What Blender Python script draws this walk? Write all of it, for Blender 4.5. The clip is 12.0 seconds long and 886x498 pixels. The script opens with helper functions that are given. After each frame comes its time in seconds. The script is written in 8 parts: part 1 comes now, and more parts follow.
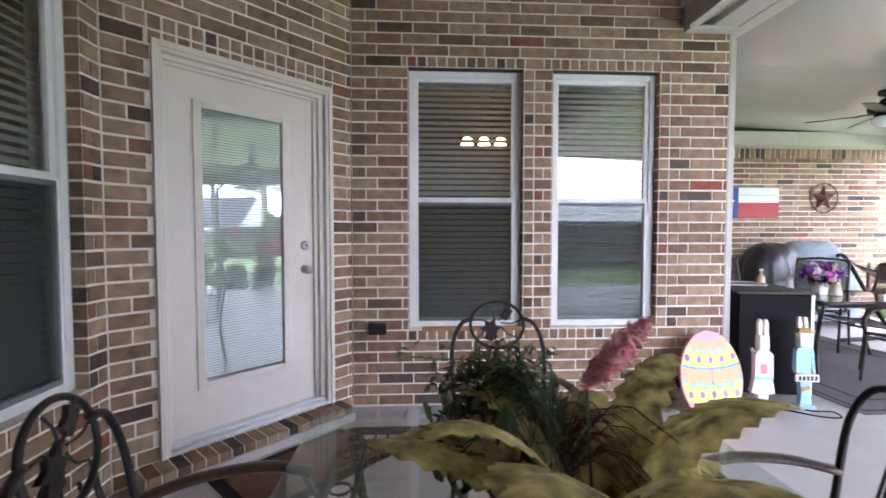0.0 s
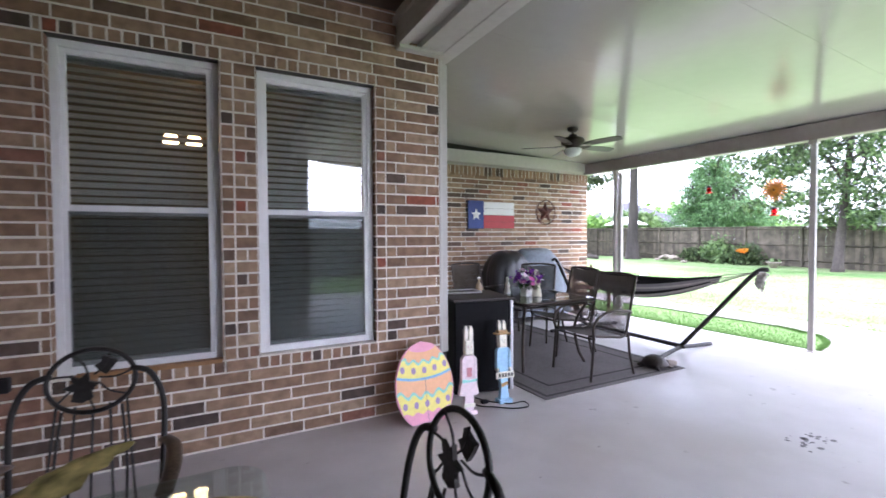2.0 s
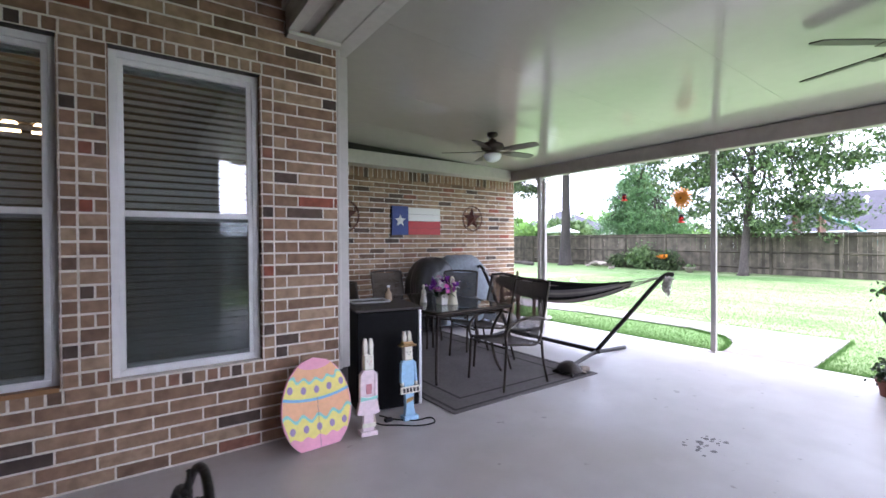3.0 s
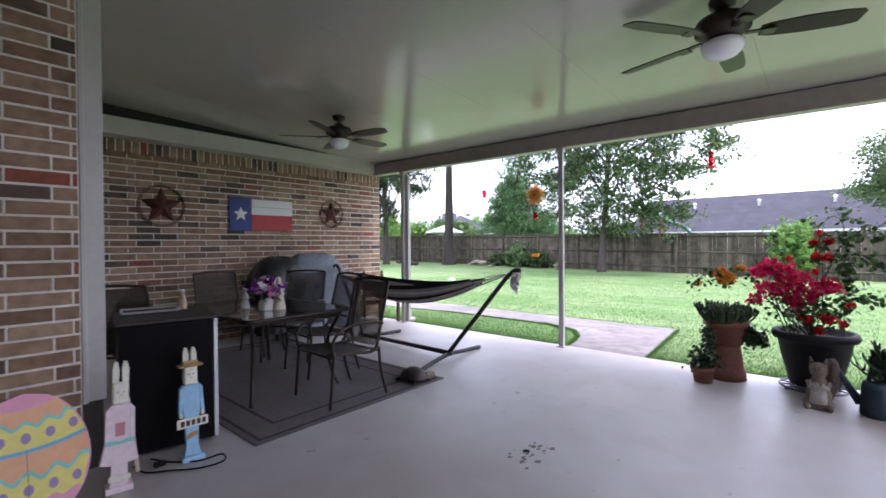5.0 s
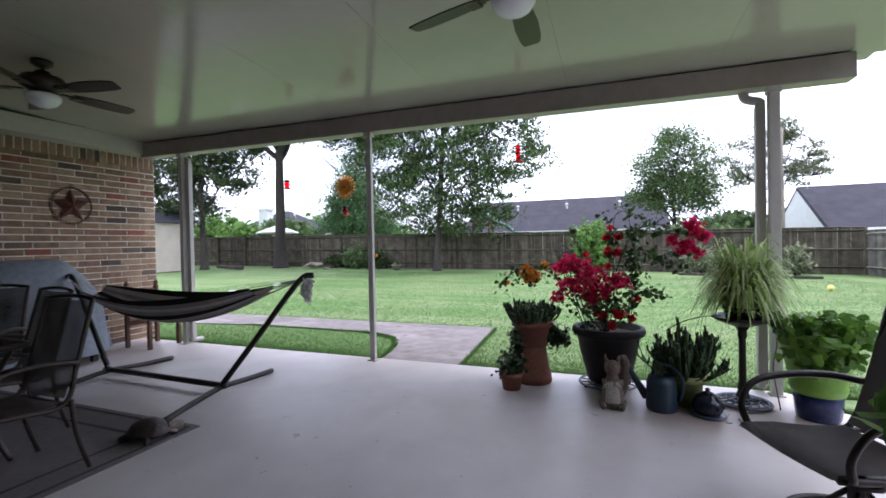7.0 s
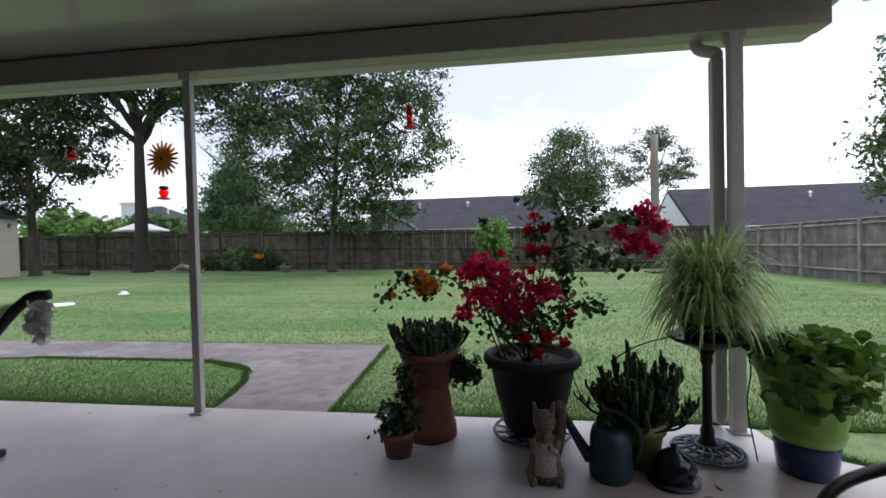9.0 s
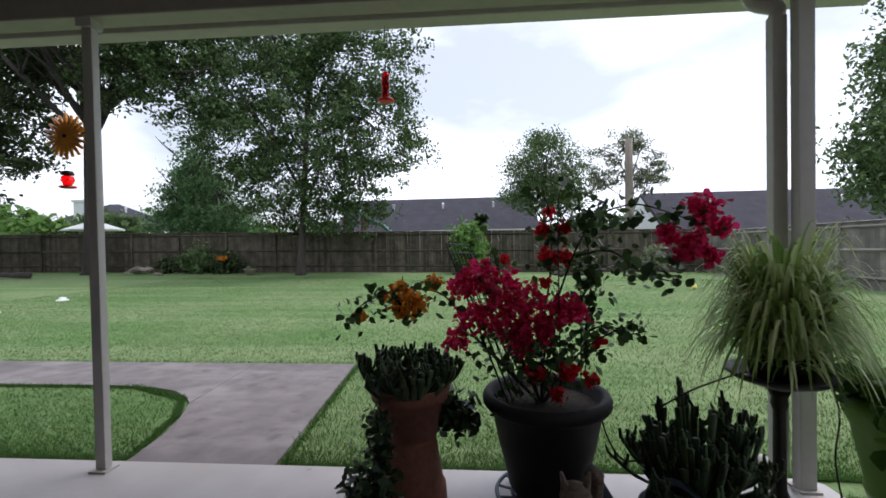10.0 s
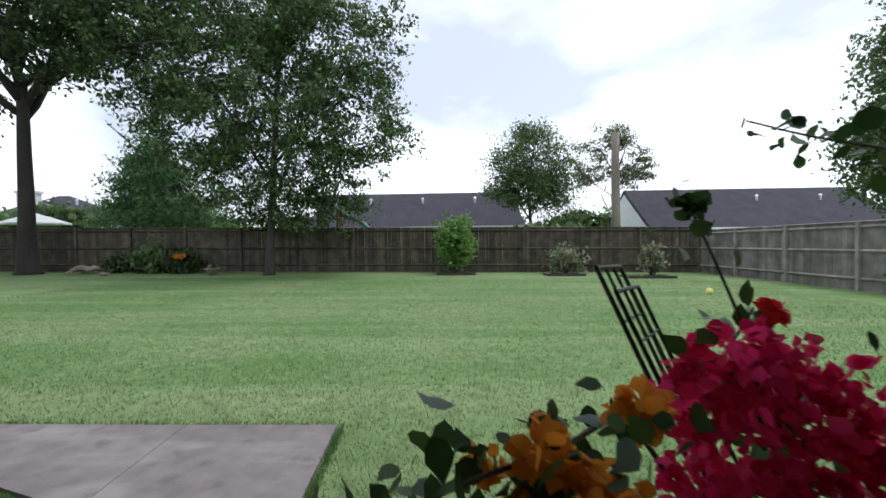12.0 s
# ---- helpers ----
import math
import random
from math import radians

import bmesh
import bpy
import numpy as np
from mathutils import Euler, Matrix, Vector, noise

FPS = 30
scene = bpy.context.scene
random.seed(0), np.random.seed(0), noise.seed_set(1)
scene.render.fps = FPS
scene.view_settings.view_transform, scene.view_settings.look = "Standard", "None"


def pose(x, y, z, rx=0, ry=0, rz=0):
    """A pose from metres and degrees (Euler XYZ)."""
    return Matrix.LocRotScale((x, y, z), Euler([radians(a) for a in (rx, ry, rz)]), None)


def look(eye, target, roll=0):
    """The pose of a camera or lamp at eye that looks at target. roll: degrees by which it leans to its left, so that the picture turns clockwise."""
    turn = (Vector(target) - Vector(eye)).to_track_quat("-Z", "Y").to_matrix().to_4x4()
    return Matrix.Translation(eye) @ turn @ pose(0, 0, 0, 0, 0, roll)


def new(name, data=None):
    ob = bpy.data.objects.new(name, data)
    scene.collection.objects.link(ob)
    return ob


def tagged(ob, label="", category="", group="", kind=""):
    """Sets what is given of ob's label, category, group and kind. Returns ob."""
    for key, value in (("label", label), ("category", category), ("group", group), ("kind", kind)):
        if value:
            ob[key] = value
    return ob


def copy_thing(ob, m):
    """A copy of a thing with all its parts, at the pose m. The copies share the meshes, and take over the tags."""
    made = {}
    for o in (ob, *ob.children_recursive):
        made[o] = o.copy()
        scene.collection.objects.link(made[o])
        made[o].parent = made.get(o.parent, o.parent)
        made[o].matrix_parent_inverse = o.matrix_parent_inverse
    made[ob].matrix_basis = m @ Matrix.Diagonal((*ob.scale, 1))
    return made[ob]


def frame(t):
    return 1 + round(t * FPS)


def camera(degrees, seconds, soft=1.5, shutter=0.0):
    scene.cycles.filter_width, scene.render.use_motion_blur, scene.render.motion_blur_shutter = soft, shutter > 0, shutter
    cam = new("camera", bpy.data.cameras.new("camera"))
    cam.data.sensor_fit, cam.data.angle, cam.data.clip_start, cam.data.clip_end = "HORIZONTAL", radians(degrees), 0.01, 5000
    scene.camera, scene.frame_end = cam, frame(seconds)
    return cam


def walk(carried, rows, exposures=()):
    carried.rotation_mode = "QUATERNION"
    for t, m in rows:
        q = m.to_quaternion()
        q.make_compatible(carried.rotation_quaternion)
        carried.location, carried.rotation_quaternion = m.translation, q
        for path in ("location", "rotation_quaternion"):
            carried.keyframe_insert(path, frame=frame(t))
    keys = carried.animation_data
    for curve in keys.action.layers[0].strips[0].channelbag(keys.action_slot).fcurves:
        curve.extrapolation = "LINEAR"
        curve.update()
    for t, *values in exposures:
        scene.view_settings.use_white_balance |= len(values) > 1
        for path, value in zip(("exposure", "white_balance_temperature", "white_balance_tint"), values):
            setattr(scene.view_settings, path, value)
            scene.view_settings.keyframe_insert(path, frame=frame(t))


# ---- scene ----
cam = camera(90.8, 12.0, soft=1.6, shutter=0.25)
PATH = [
    (0, (0.394, 0.785, 1.326), (0.507, 2.78, 1.248), -0.0),
    (0.5, (0.599, 0.776, 1.358), (0.864, 2.757, 1.275), 0.0),
    (1, (0.786, 0.79, 1.375), (1.265, 2.73, 1.298), 0.0),
    (1.5, (0.972, 0.829, 1.374), (1.675, 2.701, 1.313), -0.2),
    (2, (1.141, 0.872, 1.387), (2.072, 2.641, 1.335), -0.3),
    (2.5, (1.314, 0.912, 1.401), (2.419, 2.579, 1.357), -0.4),
    (2.7, (1.413, 0.901, 1.386), (2.541, 2.553, 1.355), -0.5),
    (4.3, (2.003, 0.9, 1.347), (3.322, 2.403, 1.316), -0.4),
    (4.5, (2.112, 0.906, 1.383), (3.484, 2.361, 1.339), -0.8),
    (5, (2.28, 0.927, 1.309), (3.792, 2.237, 1.29), -0.5),
    (5.5, (2.477, 0.937, 1.295), (4.107, 2.096, 1.275), -0.7),
    (6, (2.664, 0.946, 1.288), (4.39, 1.957, 1.274), -0.8),
    (6.5, (2.938, 0.924, 1.307), (4.742, 1.787, 1.281), -1.0),
    (7, (3.218, 0.942, 1.282), (5.085, 1.659, 1.256), -1.2),
    (7.5, (3.504, 0.981, 1.28), (5.426, 1.533, 1.256), -1.3),
    (7.7, (3.647, 0.982, 1.287), (5.583, 1.481, 1.249), -1.4),
    (9.3, (4.703, 1.146, 1.247), (6.686, 1.401, 1.211), -1.3),
    (9.5, (4.838, 1.168, 1.253), (6.824, 1.396, 1.218), -1.2),
    (10, (5.178, 1.276, 1.255), (7.17, 1.449, 1.22), -1.1),
    (10.5, (5.544, 1.375, 1.285), (7.539, 1.504, 1.238), -1.0),
    (11, (5.934, 1.494, 1.321), (7.931, 1.58, 1.255), -1.3),
    (12, (6.596, 1.748, 1.307), (8.595, 1.807, 1.253), -0.8),
]
walk(cam, [(t, look(eye, target, roll)) for t, eye, target, roll in PATH],
     exposures=[(0, 4.05, 5850, 23), (1.5, 3.5, 5850, 24), (2.5, 3.12, 5800, 24), (4.5, 2.27, 5850, 24), (5.5, 1.88, 5900, 23), (6.5, 1.6, 5900, 21), (7.5, 1.1, 5950, 19), (9.5, 0.48, 6150, 15), (10.5, 0.45, 6200, 13), (12.0, 0.4, 6200, 11)])

# ---- light ----
world = bpy.data.worlds.new("world")
scene.world = world
world.use_nodes = True
wn, wl = world.node_tree.nodes, world.node_tree.links
wn.clear()
sky = wn.new("ShaderNodeTexSky")
sky.sky_type, sky.sun_disc, sky.sun_elevation, sky.sun_rotation = "NISHITA", False, radians(66), radians(150)
sky.air_density, sky.dust_density, sky.ozone_density = 1.0, 3.0, 1.0
wtc = wn.new("ShaderNodeTexCoord")
wmap = wn.new("ShaderNodeMapping")
wmap.inputs["Scale"].default_value = (1.0, 1.0, 2.6)
wnoise = wn.new("ShaderNodeTexNoise")
wnoise.inputs["Scale"].default_value, wnoise.inputs["Detail"].default_value = 1.7, 5
wramp = wn.new("ShaderNodeValToRGB")
wramp.color_ramp.elements[0].position, wramp.color_ramp.elements[1].position = 0.40, 0.58
wramp.color_ramp.elements[0].color, wramp.color_ramp.elements[1].color = (0.42, 0.42, 0.42, 1), (0.96, 0.96, 0.96, 1)
wmix = wn.new("ShaderNodeMixRGB")
wmix.inputs[2].default_value = (14.0, 14.6, 15.6, 1)
wbg = wn.new("ShaderNodeBackground")
wbg.inputs["Strength"].default_value = 0.08
wout = wn.new("ShaderNodeOutputWorld")
wl.new(wtc.outputs["Generated"], wmap.inputs[0])
wl.new(wmap.outputs[0], wnoise.inputs[0])
wl.new(wnoise.outputs[0], wramp.inputs[0])
wl.new(wramp.outputs[0], wmix.inputs[0])
wl.new(sky.outputs[0], wmix.inputs[1])
wl.new(wmix.outputs[0], wbg.inputs[0])
wl.new(wbg.outputs[0], wout.inputs[0])
sun_data = bpy.data.lights.new("sun", "SUN")
sun_data.energy, sun_data.angle, sun_data.color = 0.9, radians(20), (1.0, 0.96, 0.9)
sun = new("sun", sun_data)
sun.matrix_world = look((0, 0, 20), Vector((0, 0, 20)) - Vector((math.sin(radians(150)) * math.cos(radians(66)), math.cos(radians(150)) * math.cos(radians(66)), math.sin(radians(66)))))

# ---- materials ----
def mat(name, color, rough=0.7, metal=0.0, vary=0.15, scale=8.0, bump=0.0, bump_scale=40.0, spec=0.5, color2=None, stretch=(1, 1, 1), spots=None, coords="Object"):
    """A node material: two scales of colour variation, an optional second colour, relief."""
    m = bpy.data.materials.new(name)
    m.use_nodes = True
    n, l = m.node_tree.nodes, m.node_tree.links
    b = n["Principled BSDF"]
    b.inputs["Roughness"].default_value, b.inputs["Metallic"].default_value = rough, metal
    b.inputs["Specular IOR Level"].default_value = spec
    tc, mp = n.new("ShaderNodeTexCoord"), n.new("ShaderNodeMapping")
    mp.inputs["Scale"].default_value = stretch
    l.new(tc.outputs[coords], mp.inputs[0])
    n1, n2 = n.new("ShaderNodeTexNoise"), n.new("ShaderNodeTexNoise")
    n1.inputs["Scale"].default_value, n1.inputs["Detail"].default_value = scale * 0.25, 3
    n2.inputs["Scale"].default_value, n2.inputs["Detail"].default_value = scale * 4, 5
    mixv = n.new("ShaderNodeMath")
    mixv.operation = "ADD"
    l.new(mp.outputs[0], n1.inputs[0]), l.new(mp.outputs[0], n2.inputs[0])
    l.new(n1.outputs[0], mixv.inputs[0]), l.new(n2.outputs[0], mixv.inputs[1])
    ramp = n.new("ShaderNodeMapRange")
    ramp.inputs[1].default_value, ramp.inputs[2].default_value = 0.72, 1.28
    l.new(mixv.outputs[0], ramp.inputs[0])
    mx = n.new("ShaderNodeMixRGB")
    dark = color2 or tuple(c * (1 - vary) for c in color)
    light = color if color2 else tuple(min(1, c * (1 + vary * 0.6)) for c in color)
    mx.inputs[1].default_value, mx.inputs[2].default_value = (*dark, 1), (*light, 1)
    l.new(ramp.outputs[0], mx.inputs[0])
    l.new(mx.outputs[0], b.inputs["Base Color"])
    if bump:
        n3, bp = n.new("ShaderNodeTexNoise"), n.new("ShaderNodeBump")
        n3.inputs["Scale"].default_value, n3.inputs["Detail"].default_value = bump_scale, 4
        bp.inputs["Strength"].default_value, bp.inputs["Distance"].default_value = bump, 0.01
        l.new(mp.outputs[0], n3.inputs[0]), l.new(n3.outputs[0], bp.inputs["Height"]), l.new(bp.outputs[0], b.inputs["Normal"])
    return m


def palette_mat(name, stops, island=False, rough=0.85, fine=0.25, bump=0.3, spec=0.3, scale=14, translucent=0.0):
    """Pieces of many shades: the shade comes from the object's or the island's random number."""
    m = bpy.data.materials.new(name)
    m.use_nodes = True
    n, l = m.node_tree.nodes, m.node_tree.links
    b = n["Principled BSDF"]
    b.inputs["Roughness"].default_value, b.inputs["Specular IOR Level"].default_value = rough, spec
    if island:
        rnd = n.new("ShaderNodeNewGeometry").outputs["Random Per Island"]
    else:
        rnd = n.new("ShaderNodeObjectInfo").outputs["Random"]
    cr = n.new("ShaderNodeValToRGB")
    cr.color_ramp.interpolation = "LINEAR"
    while len(cr.color_ramp.elements) < len(stops):
        cr.color_ramp.elements.new(0.5)
    for e, (p, c) in zip(cr.color_ramp.elements, stops):
        e.position, e.color = p, (*c, 1)
    l.new(rnd, cr.inputs[0])
    geo = n.new("ShaderNodeNewGeometry")
    n1 = n.new("ShaderNodeTexNoise")
    n1.inputs["Scale"].default_value, n1.inputs["Detail"].default_value = scale, 5
    l.new(geo.outputs["Position"], n1.inputs[0])
    mr = n.new("ShaderNodeMapRange")
    mr.inputs[1].default_value, mr.inputs[2].default_value = 0.3, 0.7
    mr.inputs[3].default_value, mr.inputs[4].default_value = 1 - fine, 1 + fine
    l.new(n1.outputs[0], mr.inputs[0])
    vm = n.new("ShaderNodeVectorMath")
    vm.operation = "SCALE"
    l.new(cr.outputs[0], vm.inputs[0]), l.new(mr.outputs[0], vm.inputs["Scale"])
    l.new(vm.outputs[0], b.inputs["Base Color"])
    if bump:
        n3, bp = n.new("ShaderNodeTexNoise"), n.new("ShaderNodeBump")
        n3.inputs["Scale"].default_value, n3.inputs["Detail"].default_value = 120, 3
        bp.inputs["Strength"].default_value, bp.inputs["Distance"].default_value = bump, 0.004
        l.new(geo.outputs["Position"], n3.inputs[0]), l.new(n3.outputs[0], bp.inputs["Height"]), l.new(bp.outputs[0], b.inputs["Normal"])
    if translucent:
        tr, ms = n.new("ShaderNodeBsdfTranslucent"), n.new("ShaderNodeMixShader")
        l.new(vm.outputs[0], tr.inputs[0])
        ms.inputs[0].default_value = translucent
        l.new(b.outputs[0], ms.inputs[1]), l.new(tr.outputs[0], ms.inputs[2]), l.new(ms.outputs[0], n["Material Output"].inputs[0])
    return m


def glass_mat(name, tint=(1, 1, 1), rough=0.0, gloss=0.12):
    m = bpy.data.materials.new(name)
    m.use_nodes = True
    n, l = m.node_tree.nodes, m.node_tree.links
    n.remove(n["Principled BSDF"])
    t, g, ms, fr, mr = n.new("ShaderNodeBsdfTransparent"), n.new("ShaderNodeBsdfGlossy"), n.new("ShaderNodeMixShader"), n.new("ShaderNodeMath"), n.new("ShaderNodeMath")
    t.inputs[0].default_value, g.inputs["Roughness"].default_value = (*tint, 1), rough
    fr.operation = "POWER"
    fr.inputs[1].default_value = 5.0
    lw = n.new("ShaderNodeLayerWeight")
    lw.inputs[0].default_value = 0.5
    l.new(lw.outputs["Facing"], fr.inputs[0])
    mr.operation, mr.use_clamp = "ADD", True
    mr.inputs[1].default_value = gloss
    l.new(fr.outputs[0], mr.inputs[0]), l.new(mr.outputs[0], ms.inputs[0])
    l.new(t.outputs[0], ms.inputs[1]), l.new(g.outputs[0], ms.inputs[2]), l.new(ms.outputs[0], n["Material Output"].inputs[0])
    return m


def emit_mat(name, color, strength):
    m = bpy.data.materials.new(name)
    m.use_nodes = True
    b = m.node_tree.nodes["Principled BSDF"]
    b.inputs["Base Color"].default_value = (*color, 1)
    b.inputs["Emission Color"].default_value, b.inputs["Emission Strength"].default_value = (*color, 1), strength
    return m


BRICK = [(0.0, (0.07, 0.052, 0.044)), (0.07, (0.11, 0.078, 0.061)), (0.14, (0.205, 0.128, 0.083)), (0.4, (0.265, 0.165, 0.107)),
         (0.62, (0.32, 0.212, 0.138)), (0.88, (0.36, 0.255, 0.170)), (0.93, (0.27, 0.165, 0.110)), (0.965, (0.24, 0.125, 0.085)), (0.98, (0.25, 0.095, 0.063)), (1.0, (0.27, 0.085, 0.053))]
M = dict(
    brick=palette_mat("brick", BRICK), brick_s=palette_mat("brick_far", BRICK, island=True),
    mortar=mat("mortar", (0.78, 0.73, 0.65), 0.95, vary=0.18, bump=0.4, bump_scale=90),
    concrete=mat("concrete", (0.515, 0.48, 0.475), 0.36, vary=0.10, scale=0.9, bump=0.04, bump_scale=60, spec=0.65),
    path=mat("path_concrete", (0.24, 0.212, 0.21), 0.85, color2=(0.15, 0.132, 0.133), scale=1.6, bump=0.2, bump_scale=80),
    ceiling=mat("ceiling_enamel", (0.42, 0.405, 0.36), 0.15, vary=0.03, scale=2, spec=0.6),
    trim=mat("beige_paint", (0.52, 0.50, 0.455), 0.5, vary=0.08, scale=4, bump=0.05),
    trimdark=mat("shadow_gap", (0.03, 0.028, 0.025), 0.9),
    # beige trim paint made darker, with the beam's backlit shade in the colour
    beam=mat("backlit_beam_paint", (0.34, 0.305, 0.275), 0.35, vary=0.12, scale=3, bump=0.05),
    white=mat("white_vinyl", (0.80, 0.80, 0.80), 0.4, vary=0.06, scale=5),
    postm=mat("post_paint", (0.46, 0.44, 0.41), 0.45, vary=0.07, scale=6),
    door=mat("door_paint", (0.72, 0.66, 0.60), 0.45, vary=0.05, scale=3),
    blind=mat("blind_slat", (0.52, 0.535, 0.535), 0.5, vary=0.1),
    miniblind=mat("mini_blind", (0.62, 0.66, 0.68), 0.5, vary=0.06),
    glass=glass_mat("window_glass", (0.93, 0.96, 0.95), 0.01, 0.12), tableglass=glass_mat("table_glass", (0.90, 0.95, 0.935), 0.02, 0.09),
    iron=mat("dark_iron", (0.035, 0.032, 0.03), 0.45, metal=0.6, vary=0.3, scale=20, bump=0.2, bump_scale=90),
    bronze=mat("bronze_metal", (0.06, 0.048, 0.04), 0.4, metal=0.7, vary=0.25, scale=12),
    sling=mat("sling_fabric", (0.095, 0.08, 0.066), 0.85, vary=0.25, scale=30, bump=0.5, bump_scale=400),
    rug=mat("rug_weave", (0.17, 0.152, 0.148), 0.98, vary=0.2, scale=8, bump=0.8, bump_scale=300),
    rugline=mat("rug_border", (0.065, 0.058, 0.056), 0.98, vary=0.2, bump=0.8, bump_scale=300),
    black=mat("black_enamel", (0.007, 0.007, 0.008), 0.5, vary=0.2, spec=0.08), silver=mat("silver_edge", (0.6, 0.6, 0.62), 0.35, metal=0.6, vary=0.1),
    brown=mat("brown_top", (0.042, 0.034, 0.03), 0.6, vary=0.3, scale=12),
    rust=mat("rusty_metal", (0.12, 0.038, 0.028), 0.55, metal=0.5, color2=(0.05, 0.022, 0.018), scale=18, bump=0.5, bump_scale=60),
    terra=mat("terracotta", (0.26, 0.10, 0.06), 0.85, color2=(0.16, 0.065, 0.045), scale=9, bump=0.25, bump_scale=70),
    plastic=mat("dark_plastic", (0.012, 0.011, 0.012), 0.65, spec=0.3, vary=0.3, scale=10, bump=0.08),
    can=mat("can_plastic", (0.018, 0.04, 0.06), 0.45, vary=0.2, scale=6), bluepot=mat("blue_glaze", (0.012, 0.022, 0.10), 0.15, vary=0.3),
    lime=mat("lime_plastic", (0.18, 0.36, 0.05), 0.4, vary=0.15, scale=5), olive=mat("olive_pot", (0.30, 0.34, 0.12), 0.5, vary=0.2),
    soil=mat("potting_soil", (0.035, 0.025, 0.018), 0.95, vary=0.5, scale=40, bump=1.0),
    fence=palette_mat("fence_board", [(0, (0.052, 0.045, 0.032)), (0.5, (0.074, 0.064, 0.047)), (1, (0.105, 0.09, 0.067))], fine=0.4, scale=3),
    fence_s=palette_mat("fence_board_far", [(0, (0.052, 0.045, 0.032)), (0.5, (0.074, 0.064, 0.047)), (1, (0.105, 0.09, 0.067))], island=True, fine=0.4, scale=3),
    bark=mat("bark", (0.085, 0.07, 0.06), 0.95, color2=(0.03, 0.025, 0.022), scale=8, bump=1.0, bump_scale=14, stretch=(1, 1, 0.3)),
    bark_light=mat("pale_bark", (0.15, 0.13, 0.11), 0.95, color2=(0.07, 0.06, 0.05), scale=8, bump=0.8, bump_scale=14, stretch=(1, 1, 0.3)),
    deadwood=mat("dead_wood", (0.32, 0.28, 0.23), 0.9, color2=(0.16, 0.13, 0.11), scale=5, bump=0.6, stretch=(1, 1, 0.2)),
    roof=mat("shingle_roof", (0.038, 0.036, 0.050), 0.9, vary=0.35, scale=5, bump=0.6, bump_scale=12),
    siding=mat("pale_siding", (0.62, 0.64, 0.64), 0.7, vary=0.08), tan=mat("tan_siding", (0.55, 0.44, 0.36), 0.7, vary=0.1),
    darkroom=mat("room_wall", (0.16, 0.14, 0.12), 0.9), wood=mat("brown_wood", (0.16, 0.07, 0.045), 0.7, color2=(0.08, 0.035, 0.025), scale=8, bump=0.4, stretch=(1, 1, 0.2)),
    opal=mat("opal_glass", (0.85, 0.87, 0.9), 0.25, vary=0.02),
    cover_grey=mat("grill_cover_grey", (0.19, 0.215, 0.25), 0.55, vary=0.25, scale=5, bump=0.4, bump_scale=12),
    cover_black=mat("grill_cover_black", (0.022, 0.022, 0.025), 0.35, vary=0.3, scale=5, bump=0.4, bump_scale=12),
)
LEAFY = lambda a, b, c: [(0.0, a), (0.5, b), (1.0, c)]
M["leaf_oak"] = palette_mat("oak_leaf", LEAFY((0.06, 0.10, 0.04), (0.10, 0.165, 0.06), (0.17, 0.25, 0.095)), island=True, rough=0.55, fine=0.2, bump=0, translucent=0.35)
M["leaf_shade"] = palette_mat("shade_leaf", LEAFY((0.035, 0.062, 0.026), (0.075, 0.125, 0.045), (0.16, 0.24, 0.09)), island=True, rough=0.5, fine=0.3, bump=0, translucent=0.3)
M["leaf_mid"] = palette_mat("mid_leaf", LEAFY((0.085, 0.165, 0.075), (0.13, 0.25, 0.105), (0.19, 0.33, 0.14)), island=True, rough=0.55, fine=0.2, bump=0, translucent=0.4)
M["leaf_dark"] = palette_mat("dark_leaf", LEAFY((0.028, 0.045, 0.02), (0.05, 0.075, 0.03), (0.085, 0.12, 0.045)), island=True, rough=0.55, fine=0.2, bump=0, translucent=0.25)
M["leaf_light"] = palette_mat("light_leaf", LEAFY((0.10, 0.19, 0.05), (0.16, 0.30, 0.075), (0.24, 0.40, 0.11)), island=True, rough=0.55, fine=0.2, bump=0, translucent=0.5)
M["leaf_pale"] = palette_mat("pale_leaf", LEAFY((0.13, 0.16, 0.09), (0.19, 0.22, 0.13), (0.26, 0.28, 0.17)), island=True, rough=0.6, fine=0.2, bump=0, translucent=0.3)
M["leaf_boug"] = palette_mat("vine_leaf", LEAFY((0.018, 0.045, 0.014), (0.035, 0.075, 0.02), (0.07, 0.13, 0.03)), island=True, rough=0.4, fine=0.2, bump=0, translucent=0.3)
M["succulent"] = palette_mat("succulent", LEAFY((0.020, 0.042, 0.018), (0.035, 0.065, 0.026), (0.06, 0.095, 0.035)), island=True, rough=0.45, fine=0.2, bump=0)
M["magenta"] = palette_mat("magenta_bract", LEAFY((0.48, 0.008, 0.06), (0.70, 0.018, 0.11), (0.86, 0.05, 0.22)), island=True, rough=0.6, fine=0.15, bump=0, translucent=0.5)
M["crimson"] = palette_mat("crimson_bract", LEAFY((0.50, 0.01, 0.02), (0.65, 0.02, 0.035), (0.75, 0.04, 0.06)), island=True, rough=0.6, fine=0.15, bump=0, translucent=0.5)
M["orange"] = palette_mat("orange_bract", LEAFY((0.62, 0.20, 0.02), (0.75, 0.29, 0.03), (0.8, 0.36, 0.05)), island=True, rough=0.6, fine=0.15, bump=0, translucent=0.5)
M["spider"] = palette_mat("spider_leaf", LEAFY((0.13, 0.24, 0.05), (0.34, 0.46, 0.14), (0.74, 0.80, 0.46)), island=True, rough=0.45, fine=0.1, bump=0, translucent=0.3)
